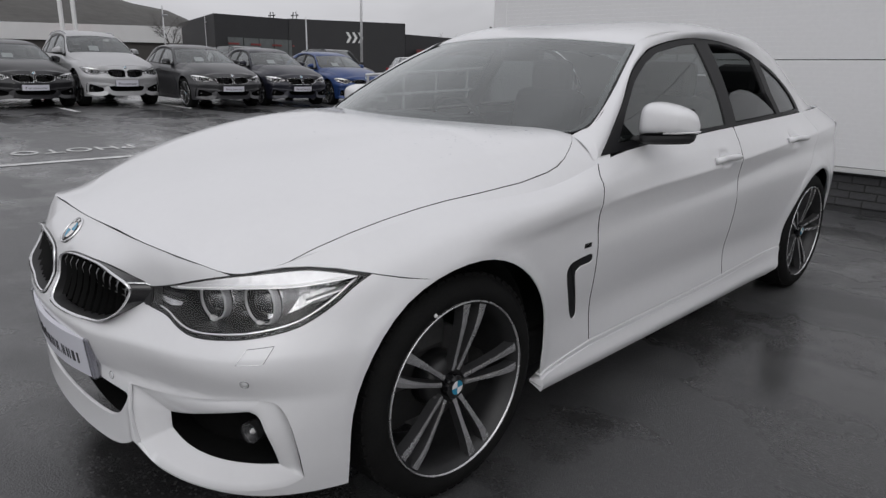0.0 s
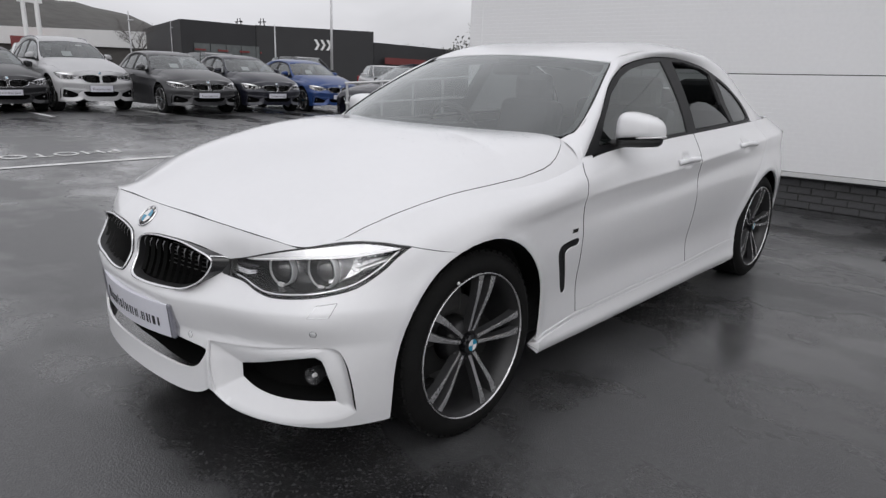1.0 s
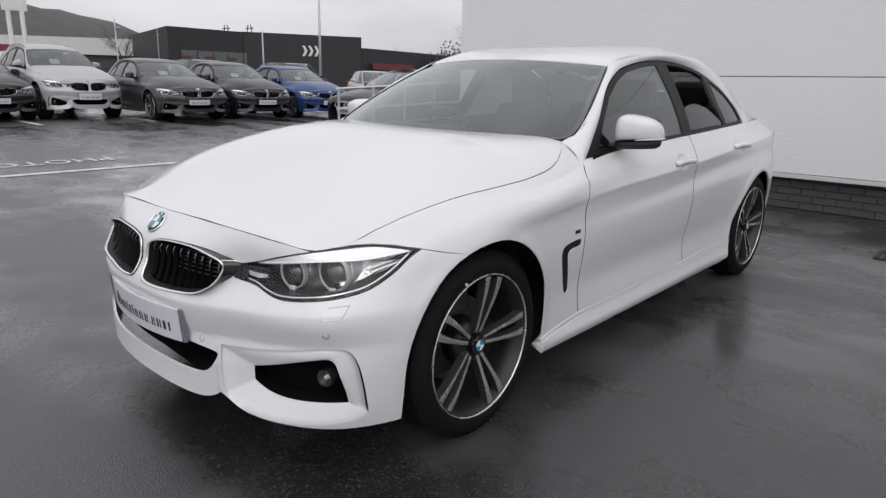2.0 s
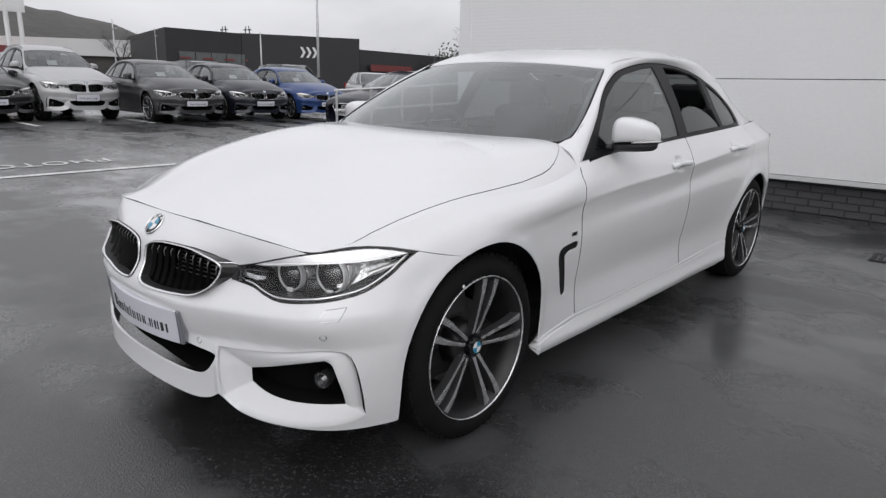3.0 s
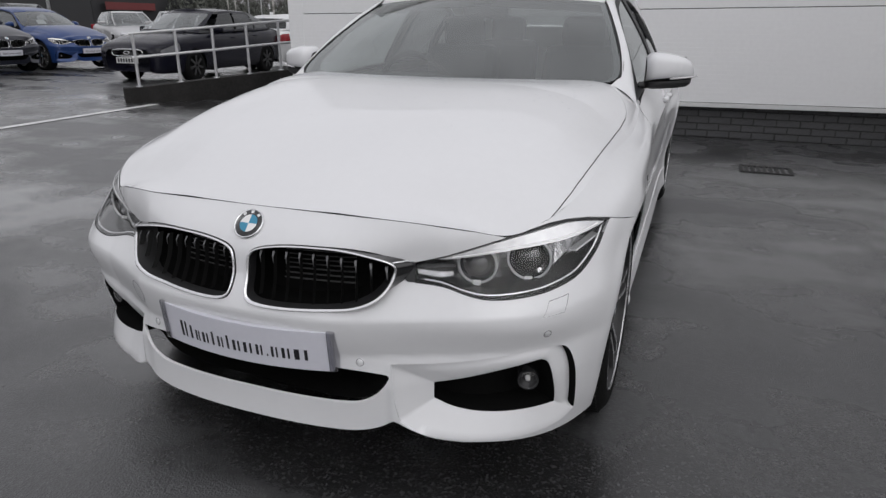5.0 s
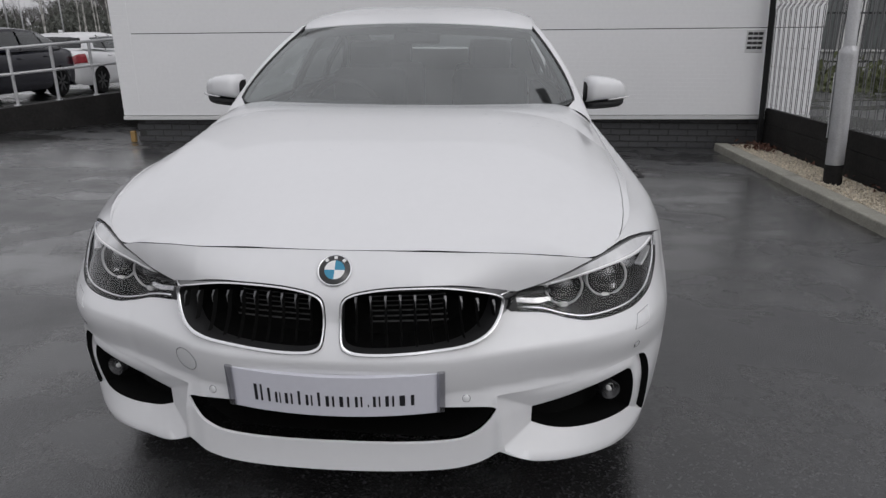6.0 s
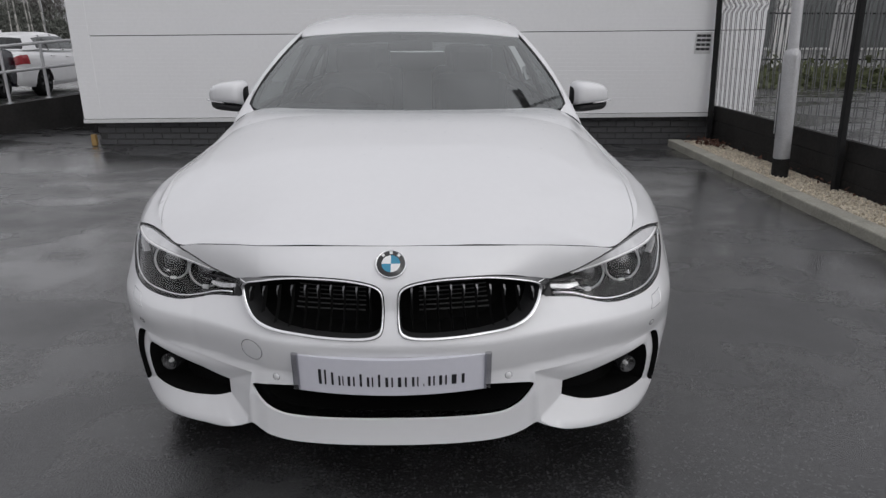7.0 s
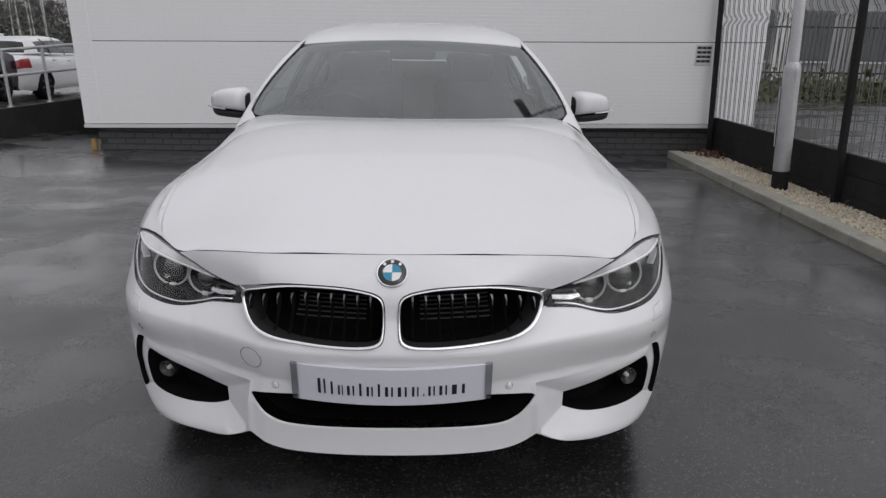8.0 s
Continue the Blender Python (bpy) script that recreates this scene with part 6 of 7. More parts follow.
def plain_car(name, label, mat, m, length=4.3, width=1.8, height=1.48, bonnet_h=.92, tail_cut=.25):
    """A hatchback with lofted lower body, glazed cabin, lamps, grille, bumpers and wheels."""
    c = empty(name, label, "car", group="parked cars behind")
    w, L, H, b = width / 2, length, height, bonnet_h
    # stations along y: half width, lower edge, top edge
    st = [(.0, .62*w, .30, .62), (.06, .80*w, .24, .70), (.25, .93*w, .2, .76), (.55, .98*w, .2, b-.10), (1.0, 1.0*w, .2, b-.02), (1.35, 1.0*w, .2, b+.03), (2.2, 1.0*w, .2, b+.06), (3.2, 1.0*w, .2, b+.09), (L-.55, .98*w, .22, b+.11), (L-.2, .93*w, .25, b+.08), (L-.03, .8*w, .32, b), (L, .7*w, .4, b-.1)]
    ys = [s[0] for s in st]
    grid = []
    for y in np.unique(np.concatenate([np.linspace(0, L, 44), ys])):
        ww, zl, zt = (float(np.interp(y, ys, [s[k] for s in st])) for k in (1, 2, 3))
        row = []
        for fx, fz in ((.90, 0), (.965, .10), (.99, .25), (1.0, .5), (.995, .70), (.965, .86), (.90, .955), (.78, 1.0), (.4, 1.03), (0, 1.04)):
            row.append((ww * fx, y, zl + (zt - zl) * fz))
        grid.append(row + [(-x, yy, z) for x, yy, z in row[-2::-1]])
    k = len(grid[0])
    faces = []
    hubs = (.85, L - .82)
    for i in range(len(grid) - 1):
        yc = (grid[i][0][1] + grid[i+1][0][1]) / 2
        for j in range(k - 1):
            zc = (grid[i][j][2] + grid[i][j+1][2]) / 2
            side = j < 5 or j >= k - 6
            if side and any(math.hypot(yc - h, zc - .31) < .33 for h in hubs):
                continue
            faces.append((i*k+j, i*k+j+1, (i+1)*k+j+1, (i+1)*k+j))
    n0, n1 = list(range(k))[::-1], [(len(grid)-1)*k + j for j in range(k)]
    mesh_object("body", [v for r in grid for v in r], [f[::-1] for f in faces] + [n0[::-1], n1[::-1]], mat, c)
    bz = b + .03
    base = [(.74*w, 1.22, bz), (.90*w, 1.75, bz+.02), (.90*w, L-.95, bz+.07), (.72*w, L-.12, bz+.08)]
    roof = [(.60*w, 2.0, H-.05), (.66*w, 2.25, H-.01), (.66*w, L-1.0, H-.05), (.56*w, L-tail_cut-.3, H-.12)]
    a = smooth_path(base, 5)
    r = smooth_path(roof, 5)
    ring_a = list(a) + [(-x, y, z) for x, y, z in a[::-1]]
    ring_r = list(r) + [(-x, y, z) for x, y, z in r[::-1]]
    kk = len(ring_a)
    mid = [tuple(np.array(p)*.5 + np.array(q)*.5 + np.array([.03*np.sign(p[0]), 0, .01])) for p, q in zip(ring_a, ring_r)]
    vs = [tuple(v) for v in ring_a] + mid + [tuple(v) for v in ring_r]
    fs = [(g*kk+i, g*kk+(i+1) % kk, (g+1)*kk+(i+1) % kk, (g+1)*kk+i) for g in (0, 1) for i in range(kk)]
    mesh_object("cabin_glass", vs, fs, GLASS_FAR, c, "dark tinted windows")
    top = [vs[2*kk + i] for i in range(kk)]
    crown = [(x*.55, (y - (L+2)/2)*.55 + (L+2)/2, H) for x, y, z in top]
    ctr = [(0, (L+2)/2 - .2, H + .012)]
    rv = top + crown + ctr
    rf = [(i, (i+1) % kk, kk + (i+1) % kk, kk + i) for i in range(kk)] + [(kk+i, kk+(i+1) % kk, 2*kk) for i in range(kk)]
    mesh_object("roof", rv, rf, mat, c)
    for i in (0, 5, 9, 15):
        for s in (1, -1):
            bm = bmesh.new()
            pa, pm, pr = (np.array(q) * (s, 1, 1) for q in (ring_a[i], mid[i], ring_r[i]))
            tube(bm, [tuple(pa), tuple(pm), tuple(pr)], .024 if i in (0, 15) else .02, 6)
            part("pillar", bm, mat, c, smooth=True)
    for s in (1, -1):
        for h in hubs:
            bm = bmesh.new()
            lathe(bm, [(.0, -.02), (.19, -.02), (.205, .0), (.215, .0), (.25, .01), (.29, .005), (.315, -.03), (.315, -.19)], 36)
            bmesh.ops.scale(bm, vec=(s, 1, 1), verts=bm.verts)
            bmesh.ops.translate(bm, vec=(s*(w - .02), h, .315), verts=bm.verts)
            wh = part("wheel", bm, RUBBER, c, smooth=True)
            for q in range(5):
                bm = bmesh.new()
                box(bm, -.022, -.004, -.03, .03, .03, .205, .006, Matrix.Rotation(2*math.pi*q/5, 4, "X"))
                bmesh.ops.scale(bm, vec=(s, 1, 1), verts=bm.verts)
                bmesh.ops.translate(bm, vec=(s*(w + .005), h, .315), verts=bm.verts)
                part("spoke", bm, SILVER, wh)
        bm = bmesh.new()
        box(bm, -.13, .13, -.07, .05, -.055, .055, .03)
        bmesh.ops.translate(bm, vec=(s*(w + .09), 1.72, bz + .11), verts=bm.verts)
        part("door_mirror", bm, mat, c)
        bm = bmesh.new()
        box(bm, -.19, .19, -.10, .10, -.07, .06, .04, Matrix.Translation((s*.66*w, .17, .67)) @ Matrix.Rotation(radians(s*28), 4, "Z") @ Matrix.Rotation(radians(-22), 4, "X"))
        part("headlight", bm, LAMP_FAR, c)
        bm = bmesh.new()
        box(bm, -.13, .13, -.06, .06, -.13, .13, .03, Matrix.Translation((s*.80*w, L - .05, b - .05)) @ Matrix.Rotation(radians(-s*30), 4, "Z"))
        part("tail_light", bm, TAIL_RED, c)
        bm = bmesh.new()
        for z0 in (b - .09,):
            tube(bm, [(s*(w + .004), yy, z0) for yy in (1.95, 2.05, 2.12)], .014, 6)
            tube(bm, [(s*(w + .004), yy, z0 + .02) for yy in (2.95, 3.05, 3.12)], .014, 6)
        part("door_handle", bm, mat, c)
    bm = bmesh.new()
    box(bm, -.34, .34, -.045, .05, .50, .58, .02)
    part("grille", bm, BLACK, c)
    bm = bmesh.new()
    box(bm, -.36, .36, -.055, .04, .585, .60, .006)
    part("grille_trim", bm, CHROME, c)
    bm = bmesh.new()
    box(bm, -.5, .5, -.02, .08, .27, .36, .02)
    part("lower_grille", bm, BLACK, c)
    for y, t in ((-.05, -1), (L + .02, 1)):
        bm = bmesh.new()
        box(bm, -.26, .26, y - .008, y + .008, .40 if t < 0 else .62, .51 if t < 0 else .73, .004)
        np_ = part("number_plate", bm, NOTICE, c)
        bm = bmesh.new()
        for q in range(7):
            box(bm, -.22 + .064*q, -.18 + .064*q, y - .012 if t < 0 else y + .0085, y - .0085 if t < 0 else y + .012, (.42 if t < 0 else .64), (.49 if t < 0 else .71))
        tagged(part("lettering_bars", bm, INK, np_), kind="stuff")
    bm = bmesh.new()
    box(bm, -.8*w, .8*w, 1.6, L - .6, .3, b - .05, .05)
    for yy in (2.35, 3.2):
        for s in (1, -1):
            box(bm, s*.36 - .22, s*.36 + .22, yy, yy + .16, .6, 1.18, .05)
    part("seats", bm, SEAT, c)
    c.matrix_world = m
    return c


def family_car(label, mat, m, spec):
    """A car from shaped sections: lower body with round arches, glazed cabin with its pillars, lamps, plates, wheels."""
    c = empty("car", label, "car", group="parked cars behind")
    L, w, H = spec["size"]
    hubs, R = spec["hubs"], .345
    plan_y, plan_w, low, high = (np.array(q) for q in zip(*spec["plan"]))
    fz = np.array([0, .05, .11, .18, .26, .35, .44, .53, .62, .70, .78, .86, .93, .975, 1.0])
    fx = np.interp(fz, [0, .10, .25, .5, .7, .86, .955, 1], [.91, .965, .99, 1.0, .995, .968, .915, .80])

    def at(y, k, out=0.0):
        """Point of the flank at y and height share k."""
        y = np.asarray(y, float)
        hw, zl, zt = w * cubic(plan_y, plan_w, y), np.interp(y, plan_y, low), cubic(plan_y, high, y)
        slope = (cubic(plan_y, plan_w, np.minimum(y + .02, L)) - cubic(plan_y, plan_w, np.maximum(y - .02, 0))) * w / .04
        n = 1 / np.sqrt(1 + slope ** 2)
        return np.stack([hw * np.interp(k, fz, fx) + out * n, y - out * n * slope, zl + (zt - zl) * k], -1)

    ys = np.unique(np.round(np.concatenate([np.linspace(0, L, 70), plan_y, *[np.linspace(h - .36, h + .36, 25) for h in hubs]]), 4))
    grid = []
    for y in ys:
        side = [at(y, k) for k in fz]
        crown = .045 * float(np.interp(y, [0, .4, L - .3, L], [.4, 1, 1, .3]))
        top = [np.array([side[-1][0] * q, y, side[-1][2] + crown * (1 - q * q)]) for q in (.75, .4, 0)]
        grid.append(side + top)
    k = len(grid[0])
    verts, drop = [], set()
    for i, row in enumerate(grid):
        for j, v in enumerate(row):
            for h in hubs:
                d = math.hypot(v[1] - h, v[2] - .31)
                if j < 11 and d < R:
                    drop.add((i, j))
                    v = np.array([v[0], h + (v[1] - h) * R / max(d, .01), .31 + (v[2] - .31) * R / max(d, .01)])
            verts.append(v)
    faces = [(i*k+j, i*k+j+1, (i+1)*k+j+1, (i+1)*k+j) for i in range(len(grid) - 1) for j in range(k - 1) if not all(q in drop for q in ((i, j), (i, j+1), (i+1, j), (i+1, j+1)))]
    nv = len(verts)
    both = verts + [v * (-1, 1, 1) for v in verts]
    ff = faces + [tuple(q + nv for q in f[::-1]) for f in faces]
    for base in (0, (len(grid) - 1) * k):
        ff.append([base + j for j in range(k)] + [nv + base + j for j in range(k - 2, -1, -1)])
    mesh_object("body", both, [f[::-1] for f in ff], mat, c)
    # cabin: columns from the middle of the windscreen round to the middle of the rear window
    base, roof, kinds = spec["base"], spec["roof"], spec["kinds"]
    bulge = lambda v: .035 * math.sin(math.pi * v)
    level = (0, .10, .35, .62, .88, 1.0)

    def cab(i, v, sx):
        a, b = np.array(base[i]) * (w, 1, 1), np.array(roof[i]) * (w, 1, 1)
        q = a + (b - a) * v
        edge = np.array([q[0], (q[1] - (L + 2) / 2) * .35, 0])
        q = q + edge / max(np.linalg.norm(edge), .01) * bulge(v)
        return tuple(q * (sx, 1, 1))
    for sx in (1, -1):
        for i, kind in enumerate(kinds):
            for lo, hi in zip(level, level[1:]):
                glass = kind != "p" and lo >= .10 and hi <= .88
                if glass:
                    continue
                quad = [cab(i, lo, sx), cab(i + 1, lo, sx), cab(i + 1, hi, sx), cab(i, hi, sx)]
                spec_faces.setdefault((c.name, "black" if kind == "b" else "paint"), []).append(quad if sx < 0 else quad[::-1])
    for sx in (1, -1):
        i = 0
        while i < len(kinds):
            j = i
            while j < len(kinds) and kinds[j] == kinds[i]:
                j += 1
            if kinds[i] in "fsr":
                vs = [cab(q, v, sx) for q in range(i, j + 1) for v in level[1:5]]
                gl = [(a*4+b, (a+1)*4+b, (a+1)*4+b+1, a*4+b+1) for a in range(j - i) for b in range(3)]
                mesh_object({"f": "windscreen", "s": "side_window", "r": "rear_window"}[kinds[i]], vs, gl if sx < 0 else [f[::-1] for f in gl], GLASS_FAR if kinds[i] == "f" else PRIVACY, c)
            i = j
    for kind, mt, nm in (("paint", mat, "cabin_shell"), ("black", BLACK, "window_pillar")):
        quads = spec_faces.pop((c.name, kind), [])
        if quads:
            mesh_object(nm, [v for q in quads for v in q], [(4*i, 4*i+1, 4*i+2, 4*i+3) for i in range(len(quads))], mt, c, smooth=False)
    rim = [np.array(q) * (w, 1, 1) for q in roof]
    rv = []
    for q in (1, .82, .55, .25, 0):
        rv += [(x * q, y, z + spec["crown"] * (1 - q * q) ** .8) for x, y, z in rim]
    n = len(rim)
    rf = [(a*n+i, a*n+i+1, (a+1)*n+i+1, (a+1)*n+i) for a in range(4) for i in range(n - 1)]
    rv += [(-x, y, z) for x, y, z in rv]
    mesh_object("roof", rv, rf + [tuple(q + 5*n for q in f[::-1]) for f in rf], mat, c)
    for sx in (1, -1):
        for h in hubs:
            bm = bmesh.new()
            lathe(bm, [(.0, -.02), (.19, -.02), (.205, .0), (.215, .0), (.25, .01), (.29, .005), (.315, -.03), (.315, -.19)], 36)
            bmesh.ops.scale(bm, vec=(sx, 1, 1), verts=bm.verts)
            bmesh.ops.translate(bm, vec=(sx * (w - .03), h, .315), verts=bm.verts)
            wh = part("wheel", bm, RUBBER, c, smooth=True)
            for q in range(7):
                bm = bmesh.new()
                box(bm, -.022, -.002, -.022, .022, .03, .205, .006, Matrix.Rotation(2*math.pi*q/7, 4, "X"))
                bmesh.ops.scale(bm, vec=(sx, 1, 1), verts=bm.verts)
                bmesh.ops.translate(bm, vec=(sx * (w - .012), h, .315), verts=bm.verts)
                part("spoke", bm, DULL_RIM, wh)
        lamps = (("headlight", LAMP_DIM, spec["headlight"]), ("tail_light", TAIL_RED, spec["tail_light"]))
        for nm, mt, (y0, y1, k0, k1, slant) in lamps:
            pts = [[at(y, k0 + (k1 - k0) * b + slant * (y - y0) / (y1 - y0), .007) * (sx, 1, 1) for b in np.linspace(0, 1, 6)] for y in np.linspace(y0, y1, 9)]
            qs = [(a*6+b, (a+1)*6+b, (a+1)*6+b+1, a*6+b+1) for a in range(8) for b in range(5)]
            mesh_object(nm, [v for r in pts for v in r], qs if sx < 0 else [f[::-1] for f in qs], mt, c)
        for y, kk in spec["handles"]:
            bm = bmesh.new()
            tube(bm, [tuple(at(y + d, kk, o) * (sx, 1, 1)) for d, o in ((-.09, 0), (-.06, .016), (.06, .016), (.09, 0))], .013, 6)
            part("door_handle", bm, mat, c, smooth=True)
        bm = bmesh.new()
        box(bm, -.115, .10, -.06, .05, -.06, .065, .04)
        box(bm, -.16, -.08, -.02, .03, -.07, -.03, .01)
        bmesh.ops.scale(bm, vec=(sx, 1, 1), verts=bm.verts)
        bmesh.ops.translate(bm, vec=(sx * (w + .065), 1.72, spec["base"][3][2] + .065), verts=bm.verts)
        part("door_mirror", bm, mat, c, smooth=True)
    oval = lambda a, b, e=.6: [(a * math.copysign(abs(math.cos(t)) ** e, math.cos(t)), b * math.copysign(abs(math.sin(t)) ** e, math.sin(t))) for t in np.linspace(0, 2*math.pi, 37)[:-1]]
    front = lambda x, z, out: (x, .16 * x * x + .05 * max(0, z - .55) - out, z)
    bm = bmesh.new()
    bm.faces.new([bm.verts.new(front(x, .60 + z, .014)) for x, z in oval(.36, .062)][::-1])
    part("grille", bm, BLACK, c)
    bm = bmesh.new()
    tube(bm, [front(x, .60 + z, .018) for x, z in oval(.365, .067)], .011, 6, True)
    tube(bm, [front(x, .60 + z, .018) for x, z in oval(.07, .028, 1)], .010, 6, True)
    part("grille_trim", bm, CHROME, c, smooth=True)
    bm = bmesh.new()
    bm.faces.new([bm.verts.new(front(x, .30 + z, .012)) for x, z in oval(.50, .048, .4)][::-1])
    part("lower_grille", bm, BLACK, c)
    for y, t, z in ((-.022, -1, .455), (L + .022, 1, spec["rear_plate"])):
        bm = bmesh.new()
        box(bm, -.26, .26, y - .008, y + .008, z - .056, z + .056, .004)
        plate_ob = part("number_plate", bm, NOTICE, c)
        bm = bmesh.new()
        for q in range(7):
            box(bm, -.22 + .064*q, -.18 + .064*q, y - .012 if t < 0 else y + .0085, y - .0085 if t < 0 else y + .012, z - .036, z + .036)
        tagged(part("lettering_bars", bm, INK, plate_ob), kind="stuff")
    bm = bmesh.new()
    box(bm, -.62, .62, L - .10, L + .012, .25, .36, .02)
    part("lower_bumper", bm, BLACK, c)
    bm = bmesh.new()
    box(bm, -.84*w, .84*w, 1.35, L - .7, .3, .86, .05)
    box(bm, -.80*w, .80*w, 1.3, 1.75, .8, .95, .05)
    for yy in (2.35, 3.25):
        for sx in (1, -1):
            box(bm, sx*.36 - .22, sx*.36 + .22, yy, yy + .16, .6, 1.10, .05)
            box(bm, sx*.36 - .12, sx*.36 + .12, yy + .05, yy + .15, 1.10, 1.26, .04)
    part("seats", bm, SEAT, c)
    bm = bmesh.new()
    tube(bm, [(-.5, spec["base"][0][1] + .10, spec["base"][0][2] + .045), (0, spec["base"][0][1] + .03, spec["base"][0][2] + .04), (.55, spec["base"][0][1] + .14, spec["base"][0][2] + .03)], .011, 6)
    part("wiper", bm, BLACK, c)
    c.matrix_world = m
    return c


spec_faces = {}
SALOON = dict(size=(4.73, .905, 1.43), hubs=(.95, 3.70), crown=.05, headlight=(.10, .52, .60, .82, .08), tail_light=(4.38, 4.70, .62, .90, 0), handles=((2.35, .83), (3.25, .84)), rear_plate=.62,
    plan=[(0, .58, .24, .66), (.04, .72, .21, .70), (.12, .82, .20, .75), (.30, .91, .20, .80), (.60, .965, .20, .865), (1.0, .99, .20, .92), (1.4, 1.0, .20, .955), (2.4, 1.0, .20, .975), (3.4, 1.0, .20, .995), (4.1, .97, .22, 1.0), (4.5, .90, .24, .97), (4.68, .78, .28, .90), (4.73, .68, .32, .84)],
    base=[(0, 1.02, .975), (.45, 1.06, .97), (.76, 1.20, .965), (.83, 1.30, .955), (.93, 1.62, .955), (.94, 2.46, .975), (.94, 2.54, .977), (.935, 3.28, .99), (.93, 3.35, .99), (.88, 3.98, 1.0), (.78, 4.18, 1.005), (.5, 4.30, 1.01), (0, 4.34, 1.01)],
    roof=[(0, 1.98, 1.405), (.40, 2.01, 1.40), (.61, 2.07, 1.39), (.655, 2.13, 1.385), (.69, 2.25, 1.39), (.705, 2.62, 1.405), (.705, 2.68, 1.405), (.695, 3.28, 1.38), (.69, 3.34, 1.375), (.67, 3.60, 1.325), (.62, 3.72, 1.305), (.40, 3.78, 1.315), (0, 3.80, 1.32)], kinds="ffpbsbsbsprr")
HATCH = dict(size=(4.32, .885, 1.42), hubs=(.85, 3.54), crown=.055, headlight=(.12, .50, .72, .94, .05), tail_light=(4.02, 4.305, .64, .90, .02), handles=((2.35, .83), (3.05, .85)), rear_plate=.70,
    plan=[(0, .60, .24, .68), (.04, .74, .21, .72), (.12, .84, .20, .77), (.30, .92, .20, .82), (.60, .97, .20, .885), (1.0, .99, .20, .935), (1.4, 1.0, .20, .955), (2.4, 1.0, .20, .98), (3.2, 1.0, .20, 1.0), (3.8, .975, .22, 1.01), (4.1, .92, .23, 1.0), (4.26, .84, .26, .96), (4.32, .72, .30, .90)],
    base=[(0, 1.10, .985), (.45, 1.14, .98), (.76, 1.28, .975), (.83, 1.38, .96), (.93, 1.66, .96), (.94, 2.42, .98), (.94, 2.49, .982), (.935, 3.10, 1.0), (.93, 3.15, 1.0), (.89, 3.58, 1.03), (.80, 4.02, 1.02), (.60, 4.12, 1.02), (0, 4.16, 1.02)],
    roof=[(0, 1.98, 1.365), (.40, 2.01, 1.36), (.60, 2.07, 1.345), (.645, 2.13, 1.34), (.68, 2.25, 1.345), (.69, 2.56, 1.36), (.69, 2.61, 1.36), (.68, 3.08, 1.345), (.675, 3.13, 1.34), (.66, 3.42, 1.315), (.62, 3.72, 1.31), (.45, 3.80, 1.33), (0, 3.83, 1.34)], kinds="ffpbsbsbsprr")


LAMP_DIM = material("clouded_lamp_cover", (.17, .17, .18), .10, .3, 9, .2, coat=.8)
LAMP_FAR = material("lamp_cover", (.5, .5, .52), .12, .4, 9, .1, coat=.6)
TAIL_RED = material("tail_lamp_red", (.28, .012, .02), .2, 0, 9, .1, coat=.6)
CAR_WHITE = paint("white_paint_plain", (.74, .74, .75))
MIDNIGHT = material("dark_blue_black", (.007, .007, .014), 0.22, 0.0, 4, 0.05, 0.0, 60, spec=0.25)
DULL_RIM = material("dull_grey_rim", (.05, .05, .052), 0.6, 0.2, 9, 0.2)
family_car("dark blue saloon car parked behind the ramp rail", MIDNIGHT, pose(-9.02, 8.42, ground_z(-9.08, 9.5), 0, 0, 4.2) @ Matrix.Scale(.94, 4), SALOON)
rear_view = family_car("white hatchback car with red tail lights", CAR_WHITE, pose(-9.30, 16.55, ground_z(-9.3, 14.5), 0, 0, 182.4) @ Matrix.Scale(.94, 4), HATCH)
plain_car("estate_car", "dark tall car in the back row", CAR_BLACK, pose(-20.6, 12.6, 0, 0, 0, 88), 4.6, 1.9, 1.72, 1.02)
plain_car("estate_car", "dark tall car in the back row", CAR_BLACK, pose(-20.2, 16.6, 0, 0, 0, 88), 4.6, 1.9, 1.72, 1.02)
plain_car("saloon_car", "white car in the back row", CAR_WHITE, pose(-20.6, 6.6, .08, 0, 0, 90), 4.3, 1.8, 1.70)
plain_car("saloon_car", "white car in the back row", CAR_WHITE, pose(-20.6, 1.8, .08, 0, 0, 90), 4.3, 1.8, 1.72)
plain_car("saloon_car", "silver car in the back row", CAR_SILVER, pose(-17.6, 17.6, 0, 0, 0, 60), 4.3, 1.8, 1.46)
plain_car("saloon_car", "silver car in the back row", CAR_SILVER, pose(-15.6, 17.0, 0, 0, 0, 40), 4.3, 1.8, 1.46)
for s in (-1, 1):
    bm = bmesh.new()
    tube(bm, smooth_path([(s*.56, 2.15, 1.33), (s*.57, 2.3, 1.385), (s*.57, 2.8, 1.405), (s*.56, 3.3, 1.36), (s*.55, 3.5, 1.30)], 4), .014, 8)
    part("roof_bar", bm, SILVER, suv, smooth=True)
bm = bmesh.new()
box(bm, -.012, .012, 3.42, 3.58, 1.39, 1.455, .01)
part("roof_aerial", bm, CAR_WHITE, rear_view)
# ---- distance: buildings, hill, trees, posts ----
def polar(az, d, z=0.0):
    """A far place by compass bearing and distance from the yard."""
    a = radians(az)
    return Vector((2.1 + d * math.sin(a), -.87 + d * math.cos(a), z))


